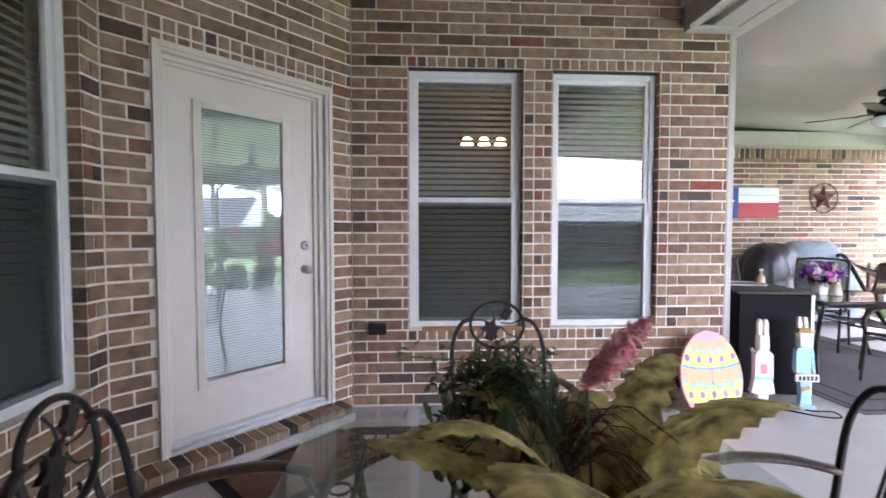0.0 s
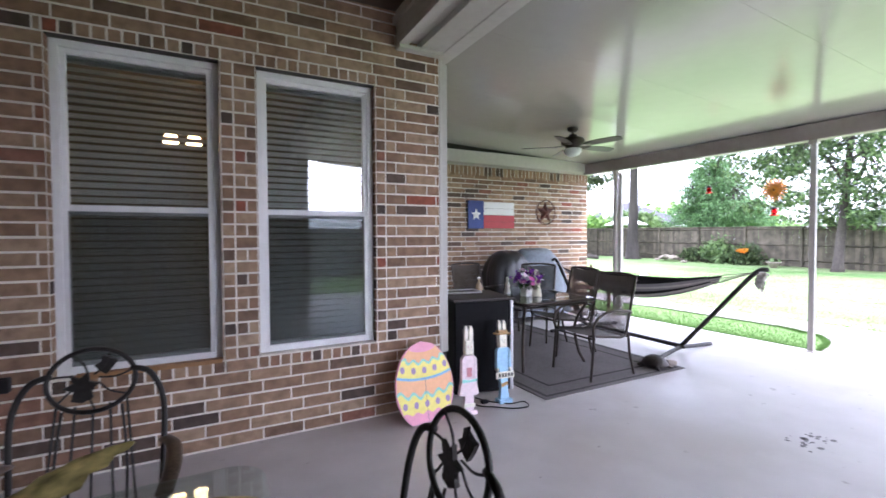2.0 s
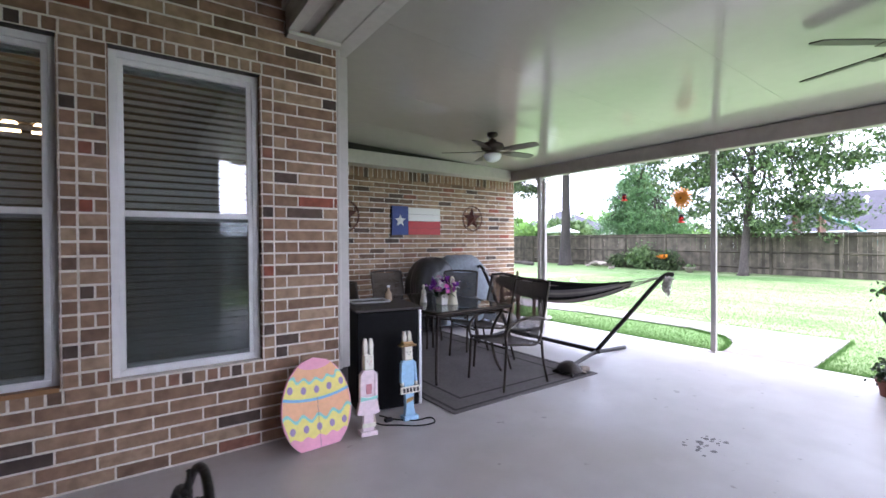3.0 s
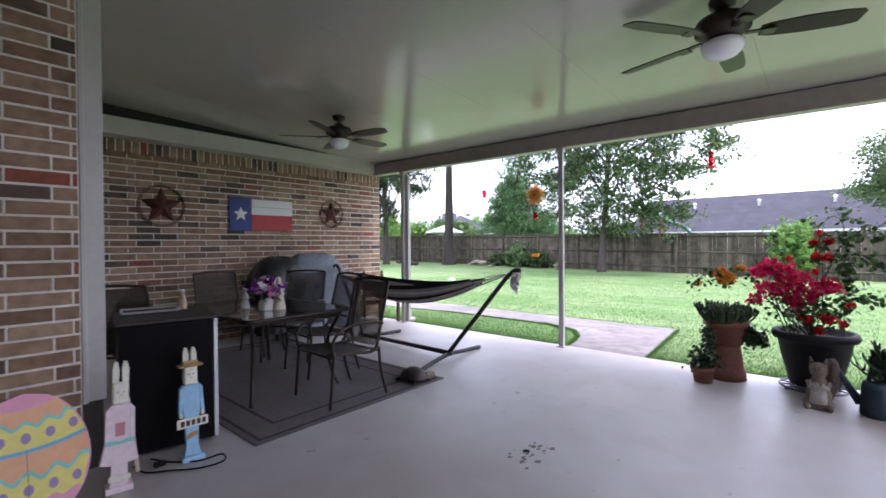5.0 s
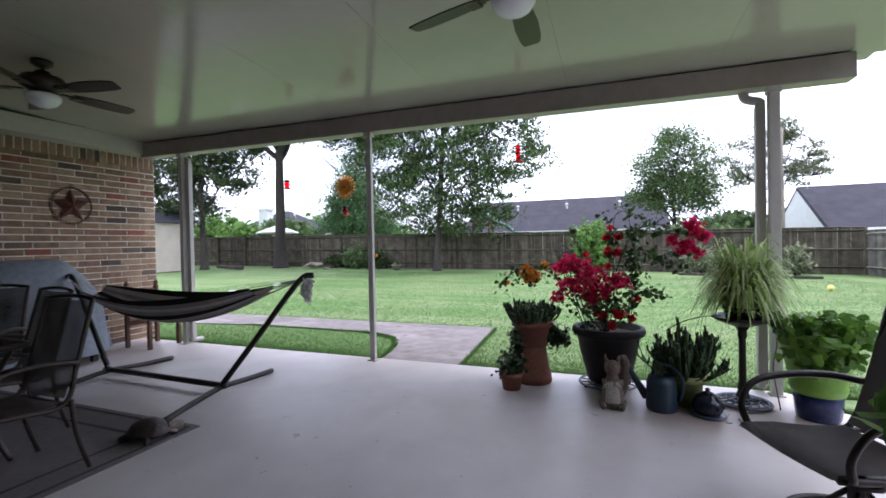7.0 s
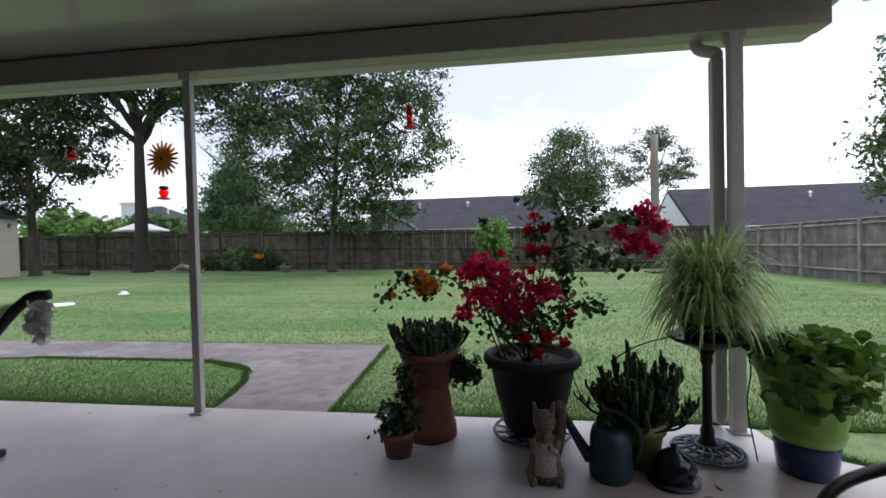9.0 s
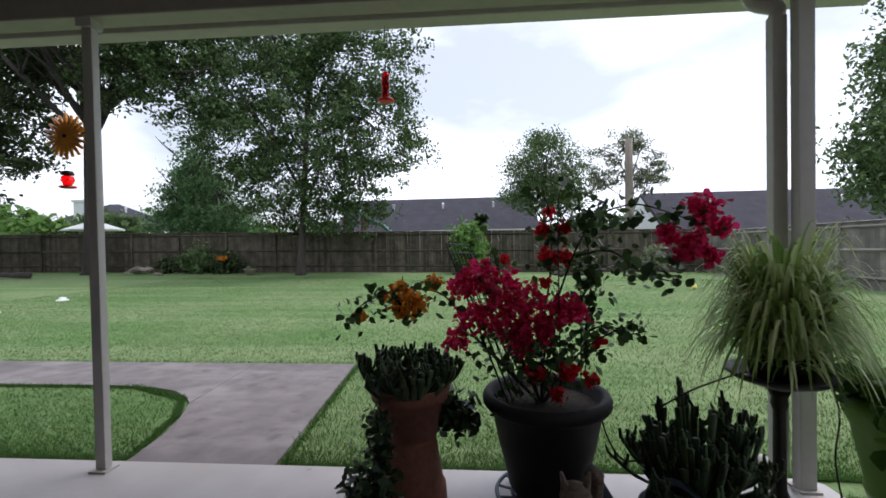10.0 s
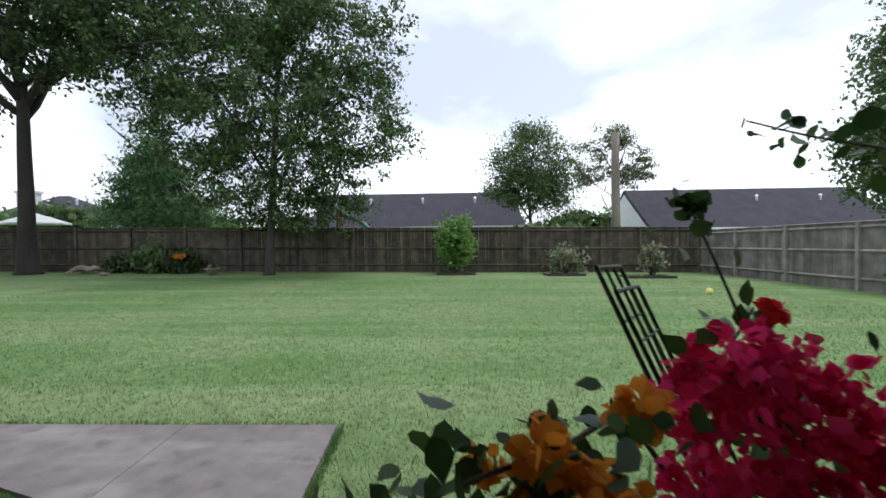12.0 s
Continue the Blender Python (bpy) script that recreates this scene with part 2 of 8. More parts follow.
M["sweet"] = palette_mat("broad_leaf", LEAFY((0.045, 0.11, 0.016), (0.085, 0.18, 0.03), (0.15, 0.28, 0.045)), island=True, rough=0.4, fine=0.15, bump=0, translucent=0.35)
# blade greens darkened: the shade of the turf near the patio is in the colour
M["grassb"] = palette_mat("shaded_grass_blade", LEAFY((0.065, 0.145, 0.034), (0.092, 0.185, 0.048), (0.125, 0.225, 0.068)), island=True, rough=0.75, fine=0.15, bump=0, spec=0.15, translucent=0.5)
M["fernleaf"] = palette_mat("mottled_leaf", LEAFY((0.34, 0.25, 0.10), (0.58, 0.50, 0.20), (0.74, 0.63, 0.33)), island=True, rough=0.5, fine=0.7, bump=0.2, translucent=0.35, scale=26)


def lawn_material():
    m = bpy.data.materials.new("lawn")
    m.use_nodes = True
    n, l = m.node_tree.nodes, m.node_tree.links
    b = n["Principled BSDF"]
    b.inputs["Roughness"].default_value, b.inputs["Specular IOR Level"].default_value = 0.9, 0.15
    geo = n.new("ShaderNodeNewGeometry")
    n1, n2, n3, n4 = [n.new("ShaderNodeTexNoise") for _ in range(4)]
    mp = n.new("ShaderNodeMapping")
    mp.inputs["Scale"].default_value = (1.6, 0.12, 1)
    mp.inputs["Rotation"].default_value = (0, 0, radians(8))
    l.new(geo.outputs["Position"], mp.inputs[0])
    for k, s in ((n1, 0.35), (n2, 9.0), (n3, 60.0)):
        k.inputs["Scale"].default_value, k.inputs["Detail"].default_value = s, 5
        l.new(geo.outputs["Position"], k.inputs[0])
    n4.inputs["Scale"].default_value = 0.9
    l.new(mp.outputs[0], n4.inputs[0])
    m1, m2, m3 = [n.new("ShaderNodeMixRGB") for _ in range(3)]
    r1 = n.new("ShaderNodeMapRange")
    r1.inputs[1].default_value, r1.inputs[2].default_value = 0.4, 0.65
    l.new(n1.outputs[0], r1.inputs[0]), l.new(r1.outputs[0], m1.inputs[0])
    m1.inputs[1].default_value, m1.inputs[2].default_value = (0.118, 0.208, 0.070, 1), (0.180, 0.242, 0.106, 1)
    r4 = n.new("ShaderNodeMapRange")
    r4.inputs[1].default_value, r4.inputs[2].default_value, r4.inputs[3].default_value, r4.inputs[4].default_value = 0.45, 0.62, 0.0, 0.55
    l.new(n4.outputs[0], r4.inputs[0]), l.new(r4.outputs[0], m2.inputs[0])
    l.new(m1.outputs[0], m2.inputs[1])
    m2.inputs[2].default_value = (0.225, 0.288, 0.140, 1)
    m3.blend_type = "MULTIPLY"
    m3.inputs[0].default_value = 1.0
    r2 = n.new("ShaderNodeMath")
    r2.operation = "ADD"
    l.new(n2.outputs[0], r2.inputs[0]), l.new(n3.outputs[0], r2.inputs[1])
    l.new(m2.outputs[0], m3.inputs[1]), l.new(r2.outputs[0], m3.inputs[2])
    l.new(m3.outputs[0], b.inputs["Base Color"])
    bp = n.new("ShaderNodeBump")
    bp.inputs["Strength"].default_value, bp.inputs["Distance"].default_value = 0.45, 0.02
    l.new(n3.outputs[0], bp.inputs["Height"]), l.new(bp.outputs[0], b.inputs["Normal"])
    return m


M["lawn"] = lawn_material()


def stain_layer(m, color, scale, lo, hi, amount, detail=4.0, stretch=(1, 1, 1)):
    """Blotches of another colour laid over a material's base colour."""
    n, l = m.node_tree.nodes, m.node_tree.links
    b = n["Principled BSDF"]
    src = b.inputs["Base Color"].links[0].from_socket
    tc, mp, nz, mr, mx = n.new("ShaderNodeTexCoord"), n.new("ShaderNodeMapping"), n.new("ShaderNodeTexNoise"), n.new("ShaderNodeMapRange"), n.new("ShaderNodeMixRGB")
    mp.inputs["Scale"].default_value = stretch
    nz.inputs["Scale"].default_value, nz.inputs["Detail"].default_value = scale, detail
    mr.inputs[1].default_value, mr.inputs[2].default_value, mr.inputs[4].default_value = lo, hi, amount
    mx.inputs[2].default_value = (*color, 1)
    l.new(tc.outputs["Object"], mp.inputs[0]), l.new(mp.outputs[0], nz.inputs[0]), l.new(nz.outputs[0], mr.inputs[0])
    l.new(mr.outputs[0], mx.inputs[0]), l.new(src, mx.inputs[1]), l.new(mx.outputs[0], b.inputs["Base Color"])


stain_layer(M["concrete"], (0.40, 0.35, 0.31), 0.55, 0.50, 0.68, 0.55)
stain_layer(M["concrete"], (0.60, 0.57, 0.56), 1.4, 0.52, 0.66, 0.45, 6)
stain_layer(M["concrete"], (0.20, 0.17, 0.15), 9.0, 0.69, 0.73, 0.6, 5)


def brown_patch(m, color, center, size, amount):
    """A soft brown patch on the slab that fades out with a noisy edge."""
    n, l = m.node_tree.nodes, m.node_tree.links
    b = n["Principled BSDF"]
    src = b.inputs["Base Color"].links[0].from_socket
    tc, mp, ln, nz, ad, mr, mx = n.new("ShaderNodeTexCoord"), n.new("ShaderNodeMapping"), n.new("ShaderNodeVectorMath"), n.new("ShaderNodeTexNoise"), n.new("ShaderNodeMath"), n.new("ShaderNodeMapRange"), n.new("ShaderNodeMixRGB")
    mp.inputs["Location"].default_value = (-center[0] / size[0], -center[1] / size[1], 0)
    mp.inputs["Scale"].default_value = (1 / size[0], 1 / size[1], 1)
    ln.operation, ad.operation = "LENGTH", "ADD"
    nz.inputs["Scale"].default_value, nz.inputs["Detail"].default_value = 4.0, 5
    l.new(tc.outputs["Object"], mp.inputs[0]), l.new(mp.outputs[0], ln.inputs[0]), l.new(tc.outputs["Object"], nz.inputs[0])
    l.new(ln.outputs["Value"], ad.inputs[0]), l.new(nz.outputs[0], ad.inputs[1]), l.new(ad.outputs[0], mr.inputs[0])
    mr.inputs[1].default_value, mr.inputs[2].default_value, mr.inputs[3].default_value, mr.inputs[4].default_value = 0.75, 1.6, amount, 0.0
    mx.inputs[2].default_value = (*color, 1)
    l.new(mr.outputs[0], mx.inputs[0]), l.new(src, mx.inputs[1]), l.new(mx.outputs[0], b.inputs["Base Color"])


# brown stain where the edge pots have dripped
brown_patch(M["concrete"], (0.27, 0.20, 0.155), (6.85, 0.20), (0.45, 0.95), 0.75)
# browner strip along the wall foot by the brick corner
brown_patch(M["concrete"], (0.30, 0.24, 0.20), (2.75, 3.95), (0.9, 0.35), 0.6)
stain_layer(M["path"], (0.34, 0.31, 0.30), 2.4, 0.50, 0.64, 0.6, 6, (1.0, 0.4, 1))
stain_layer(M["path"], (0.09, 0.078, 0.076), 5.0, 0.58, 0.70, 0.5, 6)
stain_layer(M["beam"], (0.22, 0.19, 0.17), 1.2, 0.52, 0.70, 0.35, 5)
GREY_WOOD = [(0, (0.12, 0.11, 0.10)), (0.5, (0.16, 0.15, 0.135)), (1, (0.21, 0.195, 0.175))]
M["fence_grey"] = palette_mat("grey_board", GREY_WOOD, fine=0.35, scale=3)
M["fence_grey_s"] = palette_mat("grey_board_far", GREY_WOOD, island=True, fine=0.35, scale=3)
M["rail_grey"] = palette_mat("grey_rail", [(0, (0.20, 0.185, 0.165)), (1, (0.28, 0.26, 0.235))], fine=0.3, scale=3)
M["sling"].node_tree.nodes["Principled BSDF"].inputs["Alpha"].default_value = 0.78
for k in ("glass", "tableglass"):
    M[k].use_backface_culling = False


# ---- building helpers ----
def mesh_of(name, bm, material, smooth=False):
    me = bpy.data.meshes.new(name)
    bm.to_mesh(me)
    bm.free()
    for p in me.polygons:
        p.use_smooth = smooth
    for m in (material if isinstance(material, (list, tuple)) else [material]):
        me.materials.append(m)
    return me


def raw_mesh(name, verts, faces, material, smooth=False):
    me = bpy.data.meshes.new(name)
    me.from_pydata(verts, [], faces)
    me.materials.append(material)
    for p in me.polygons:
        p.use_smooth = smooth
    return me


def array_mesh(name, co, k, material):
    """Polygons of k corners each from an array of points, fast."""
    co = np.asarray(co, dtype=np.float32).reshape(-1, 3)
    n = len(co)
    me = bpy.data.meshes.new(name)
    me.vertices.add(n)
    me.vertices.foreach_set("co", co.ravel())
    me.loops.add(n)
    me.loops.foreach_set("vertex_index", np.arange(n, dtype=np.int32))
    me.polygons.add(n // k)
    me.polygons.foreach_set("loop_start", np.arange(0, n, k, dtype=np.int32))
    me.polygons.foreach_set("loop_total", np.full(n // k, k, dtype=np.int32))
    me.update(calc_edges=True)
    me.materials.append(material)
    return me


def part(name, bm, material, parent=None, label="", smooth=False, kind=""):
    ob = new(name, bm if isinstance(bm, bpy.types.Mesh) else mesh_of(name, bm, material, smooth))
    if parent:
        ob.parent = parent
    return tagged(ob, label, kind=kind)


def thing(name, at, label, category, group="", turn=0):
    ob = new(name)
    ob.matrix_world = pose(*at, 0, 0, turn)
    ob.empty_display_size = 0.1
    return tagged(ob, label, category, group)


def struct(name, bm, material, label="", category="", m=None, smooth=False):
    ob = new(name, bm if isinstance(bm, bpy.types.Mesh) else mesh_of(name, bm, material, smooth))
    if m:
        ob.matrix_world = m
    return tagged(ob, label, category, kind="structure")


def B(*boxes, bevel=0.0):
    """Boxes given as (x0, x1, y0, y1, z0, z1), joined in one mesh."""
    bm = bmesh.new()
    for x0, x1, y0, y1, z0, z1 in boxes:
        bmesh.ops.create_cube(bm, size=1, matrix=Matrix.Translation(((x0 + x1) / 2, (y0 + y1) / 2, (z0 + z1) / 2)) @ Matrix.Diagonal((abs(x1 - x0), abs(y1 - y0), abs(z1 - z0), 1)))
    if bevel:
        bmesh.ops.bevel(bm, geom=bm.edges[:], offset=bevel, segments=2, affect="EDGES", profile=0.5)
    return bm


def lathe(profile, seg=24, bm=None, at=(0, 0, 0), squash=1.0):
    bm = bm or bmesh.new()
    rings = []
    for r, z in profile:
        rings.append([bm.verts.new((at[0] + max(r, 0.0004) * math.cos(2 * math.pi * i / seg), at[1] + squash * max(r, 0.0004) * math.sin(2 * math.pi * i / seg), at[2] + z)) for i in range(seg)])
    for a, b in zip(rings, rings[1:]):
        for i in range(seg):
            bm.faces.new((a[i], a[(i + 1) % seg], b[(i + 1) % seg], b[i]))
    return bm


def tube(points, r, seg=8, bm=None, closed=False, flat=1.0, r_end=None):
    """A round bar along points; flat squeezes it, r_end tapers it."""
    bm = bm or bmesh.new()
    pts = [Vector(p) for p in points]
    n = len(pts)
    rings, up = [], None
    for i, p in enumerate(pts):
        a, b = pts[i - 1] if (i or closed) else p, pts[(i + 1) % n] if (i < n - 1 or closed) else p
        d = (b - a).normalized()
        if up is None or abs(up.dot(d)) > 0.98:
            up = Vector((0, 0, 1)) if abs(d.z) < 0.9 else Vector((1, 0, 0))
        s = d.cross(up).normalized()
        u = s.cross(d).normalized()
        up = u
        rr = r if r_end is None else r + (r_end - r) * i / max(1, n - 1)
        rings.append([bm.verts.new(p + s * rr * math.cos(2 * math.pi * k / seg) + u * rr * flat * math.sin(2 * math.pi * k / seg)) for k in range(seg)])
    pairs = list(zip(rings, rings[1:])) + ([(rings[-1], rings[0])] if closed else [])
    for a, b in pairs:
        for k in range(seg):
            bm.faces.new((a[k], a[(k + 1) % seg], b[(k + 1) % seg], b[k]))
    if not closed:
        bm.faces.new(rings[0][::-1])
        bm.faces.new(rings[-1])
    return bm


def curve(points, n=8):
    """A smooth line through points (Catmull-Rom)."""
    p = [Vector(q) for q in points]
    p = [2 * p[0] - p[1]] + p + [2 * p[-1] - p[-2]]
    out = []
    for i in range(1, len(p) - 2):
        for k in range(n):
            t = k / n
            out.append(0.5 * ((2 * p[i]) + (p[i + 1] - p[i - 1]) * t + (2 * p[i - 1] - 5 * p[i] + 4 * p[i + 1] - p[i + 2]) * t * t + (3 * p[i] - p[i - 1] - 3 * p[i + 1] + p[i + 2]) * t ** 3))
    out.append(p[-2])
    return out


def slab(outline, z0, z1, bm=None):
    """An outline of (x, y) points raised from z0 to z1."""
    bm = bm or bmesh.new()
    a, b = [bm.verts.new((x, y, z0)) for x, y in outline], [bm.verts.new((x, y, z1)) for x, y in outline]
    bm.faces.new(b)
    bm.faces.new(a[::-1])
    n = len(a)
    for i in range(n):
        bm.faces.new((a[i], a[(i + 1) % n], b[(i + 1) % n], b[i]))
    return bm


def moved(bm, m):
    bmesh.ops.transform(bm, matrix=m, verts=bm.verts[:])
    return bm


def panel(length, z0, z1, thick, holes, front=0.006):
    """A wall standing along x, its front at y = front, with rectangular holes (u0, u1, v0, v1)."""
    bm = bmesh.new()
    us = sorted({0, length, *[h[0] for h in holes], *[h[1] for h in holes]})
    zs = sorted({z0, z1, *[h[2] for h in holes], *[h[3] for h in holes]})
    solid = {(i, j): not any(h[0] < (us[i] + us[i + 1]) / 2 < h[1] and h[2] < (zs[j] + zs[j + 1]) / 2 < h[3] for h in holes) for i in range(len(us) - 1) for j in range(len(zs) - 1)}
    cache = {}

    def v(i, j, k):
        key = (i, j, k)
        if key not in cache:
            cache[key] = bm.verts.new((us[i], thick if k else front, zs[j]))
        return cache[key]
    for (i, j), ok in solid.items():
        if not ok:
            continue
        bm.faces.new((v(i, j, 0), v(i + 1, j, 0), v(i + 1, j + 1, 0), v(i, j + 1, 0)))
        bm.faces.new((v(i, j + 1, 1), v(i + 1, j + 1, 1), v(i + 1, j, 1), v(i, j, 1)))
        for di, dj, a, b in ((-1, 0, (i, j), (i, j + 1)), (1, 0, (i + 1, j + 1), (i + 1, j)), (0, -1, (i + 1, j), (i, j)), (0, 1, (i, j + 1), (i + 1, j + 1))):
            if not solid.get((i + di, j + dj)):
                bm.faces.new((v(*a, 0), v(*b, 0), v(*b, 1), v(*a, 1)))
    return bm


# ---- structure ----
small_brown = mat("brown_ceiling", (0.07, 0.05, 0.037), 0.6, vary=0.2, scale=4)


def house_wall(name, m, length, z1, holes, label, thick=0.24):
    return struct(name, panel(length, 0.0, z1, thick, holes), M["mortar"], label, "wall", m)


W1, W2, WZ = (0.322, 1.192), (1.412, 2.252), (0.584, 2.548)
M_N, M_D, M_W, M_F = pose(-0.10, 4.08, 0), pose(-1.15, 3.03, 0, 0, 0, 45), pose(-1.15, -2.5, 0, 0, 0, 90), pose(2.6, 7.25, 0)
N_HOLES = [(W1[0] + 0.10, W1[1] + 0.10, *WZ), (W2[0] + 0.10, W2[1] + 0.10, *WZ)]
D_HOLES = [(0.215, 1.315, 0.09, 2.335)]
W_HOLES = [(4.57, 5.41, *WZ)]
wall_north = house_wall("wall_north", M_N, 2.90, 3.3, N_HOLES, "mixed red-brown brick house wall with pale mortar and two windows")
wall_door = house_wall("wall_door", M_D, 1.485, 3.3, D_HOLES, "angled brick wall with pale mortar round the patio door")
wall_west = house_wall("wall_west", M_W, 5.53, 3.3, W_HOLES, "brick side wall of the nook with one window")
wall_far = house_wall("wall_far", M_F, 5.15, 2.92, [], "long brown brick wall under the patio cover with wall decorations")
struct("wall_return", B((2.56, 2.80, 4.33, 7.24, 0, 2.9)), M["mortar"], "plain wall hidden behind the corner", "wall")
# last box: unseen wing, added only to keep south-west light off the ceiling
struct("wall_back", B((-1.4, -1.16, -2.5, -2.3, 0, 3.3), (-1.16, 2.72, -1.05, -0.85, 0, 3.3), (2.52, 2.72, -8.3, -1.05, 0, 3.3)), M["brown"], "plain dark wall that closes the nook, with an unseen south wing added to block skylight", "wall")
struct("wall_corner", slab([(-0.27, 4.26), (-0.10, 4.10), (0.0, 4.2), (0.0, 4.4), (-0.2, 4.4)], 0, 3.3), M["trimdark"], "hidden filling behind the wall corner", "wall")
struct("ceiling", B((-2.3, 2.42, -1.05, 4.6, 3.14, 3.2)), small_brown, "brown wood porch ceiling above the nook", "ceiling")
# dark rooms behind the windows
struct("room", B((-0.6, 2.5, 7.0, 7.05, 0, 2.9), (-0.65, -0.6, 4.6, 7.05, 0, 2.9), (2.5, 2.55, 4.33, 7.05, 0, 2.9), (-0.6, 2.5, 4.33, 7.0, -0.02, 0.0), (-0.6, 2.5, 4.33, 7.0, 2.8, 2.85)), M["darkroom"], "dim room behind the windows", "room")
struct("room", B((-3.2, -3.15, -0.5, 3.2, 0, 2.9), (-3.15, -1.4, -0.55, -0.5, 0, 2.9), (-3.15, -1.42, 3.2, 3.25, 0, 2.9), (-3.15, -1.42, -0.5, 3.2, 2.8, 2.85)), M["darkroom"], "dim room behind the side window", "room")


def cz(x, y):
    """Height of the patio ceiling."""
    return 2.925 - 0.044 * (x - 2.8) + 0.012 * (y - 3.4)


def roof_sheet(x0, x1, y0, y1, dz0, dz1):
    bm = bmesh.new()
    c = [(x0, y0), (x1, y0), (x1, y1), (x0, y1)]
    lo, hi = [bm.verts.new((x, y, cz(x, y) + dz0)) for x, y in c], [bm.verts.new((x, y, cz(x, y) + dz1)) for x, y in c]
    bm.faces.new(lo[::-1])
    bm.faces.new(hi)
    for i in range(4):
        bm.faces.new((lo[i], lo[(i + 1) % 4], hi[(i + 1) % 4], hi[i]))
    return bm


bm = bmesh.new()
for i in range(7):
    y0 = -1.05 + i * 1.17
    sh = roof_sheet(2.93, 7.52, y0, min(y0 + 1.1685, 7.02), 0, 0.08)
    me_tmp = bpy.data.meshes.new("tmp")
    sh.to_mesh(me_tmp)
    sh.free()
    bm.from_mesh(me_tmp)
struct("ceiling", bm, M["ceiling"], "glossy cream enamelled patio cover ceiling in long panels", "ceiling")
struct("ceiling", roof_sheet(2.4, 7.90, -1.06, 7.6, 0.09, 0.14), M["trim"], "outer skin of the patio cover", "roof")


def sloped_bar(x0, x1, y0, y1, z0, z1, slope=0.012):
    bm = bmesh.new()
    pts = [(x, y, z + slope * (y - 3.4)) for x in (x0, x1) for y in (y0, y1) for z in (z0, z1)]
    v = [bm.verts.new(p) for p in pts]
    for f in ((0, 1, 3, 2), (4, 6, 7, 5), (0, 4, 5, 1), (2, 3, 7, 6), (0, 2, 6, 4), (1, 5, 7, 3)):
        bm.faces.new([v[i] for i in f])
    bmesh.ops.bevel(bm, geom=bm.edges[:], offset=0.006, segments=1, affect="EDGES")
    return bm


beam = struct("beam", sloped_bar(7.40, 7.54, -0.80, 7.02, 2.515, 2.705), M["beam"], "beige painted beam along the outer edge of the patio cover", "beam")
struct("gutter", sloped_bar(7.80, 7.93, -0.95, 7.1, 2.62, 2.73), M["trim"], "beige gutter outside the beam", "gutter")
struct("trim", roof_sheet(2.95, 7.55, -1.10, -1.06, -0.02, 0.15), M["trim"], "beige edge strip of the patio cover", "trim")
# eave box between nook and patio cover
bm = B((2.42, 2.80, -0.95, 4.07, 2.92, 2.96), (2.42, 2.46, -0.95, 4.07, 2.96, 3.3), (2.42, 2.50, -0.95, 4.07, 2.87, 2.918), (2.60, 2.80, -0.95, 4.07, 2.87, 2.918), (2.42, 2.80, 3.99, 4.07, 2.84, 2.868), bevel=0.004)
struct("eave", bm, M["trim"], "beige painted eave box with two dark grooves", "eave")
struct("eave_slope", sloped_bar(2.80, 2.93, -1.05, 7.0, 2.865, 2.97, 0.0), M["trim"], "beige board where the patio cover meets the eave", "trim")
struct("frieze", B((2.8, 7.66, 6.97, 7.0, 2.60, 2.80), (2.8, 7.66, 7.0, 7.24, 2.60, 2.63), bevel=0.004), M["trim"], "pale cream soffit box over the long brick wall", "eave")
struct("shadow_gap", B((2.8, 7.40, 7.02, 7.24, 2.803, 3.0)), M["trimdark"], "dark gap above the soffit box", "trim")
struct("corner_post", B((2.81, 2.935, 4.19, 4.33, 0.40, 2.86), (2.803, 2.83, 4.085, 4.19, 0.42, 2.86), bevel=0.006), M["postm"], "pale painted post at the brick corner", "post")


struct("post_base", B((2.803, 2.92, 4.20, 4.32, 0.0, 0.398)), M["brown"], "dark brown base under the corner post", "post")


def post(y):
    p = thing("patio_post", (7.45, y, 0), "slim beige square metal post on the patio edge", "post", "posts of the patio cover")
    q = 0.038 if y < 0 else 0.030
    part("shaft", B((-q * 0.8, q * 0.8, -q, q, 0.012, 2.545 + 0.012 * (y - 3.4)), bevel=0.004), M["postm"], p)
    part("base_plate", B((-0.05, 0.05, -0.05, 0.05, 0.0, 0.012)), M["postm"], p)
    part("cap", B((-0.042, 0.042, -0.045, 0.045, 2.47 + 0.012 * (y - 3.4), 2.53 + 0.012 * (y - 3.4))), M["postm"], p)
    return p


for y in (6.30, 3.42, -0.29):
    post(y)


def downspout(y, x=7.54):
    z = 2.55 + 0.012 * (y - 3.4)
    d = thing("downspout", (x, y, 0), "beige downspout with an elbow under the gutter beside a post", "downspout")
    part("pipe", B((-0.03, 0.03, -0.035, 0.035, 0.07, z - 0.16), bevel=0.006), M["postm"], d)
    part("elbow", tube(curve([(0, 0, z - 0.17), (0, 0.0, z - 0.12), (0.02, 0.09, z - 0.08), (0.03, 0.11, z + 0.0), (0.05, 0.11, z + 0.04)], 5), 0.037, 8), M["postm"], d, smooth=True)
    part("shoe", tube(curve([(0, 0, 0.09), (0.0, 0, 0.055), (0.05, 0, 0.045), (0.14, 0, 0.04)], 4), 0.034, 8), M["postm"], d, "white plastic outlet", smooth=True)
    return d


downspout(6.235, 7.50)
downspout(-0.215, 7.52)

# ground, patio, walk
def gh(x, y):
    k = np.clip((x - 7.5) / 17, 0, 1.3)
    return -0.022 - 0.006 * (x - 8) * (x > 8) + 0.012 * np.clip(y - 5, -16, 20) * k


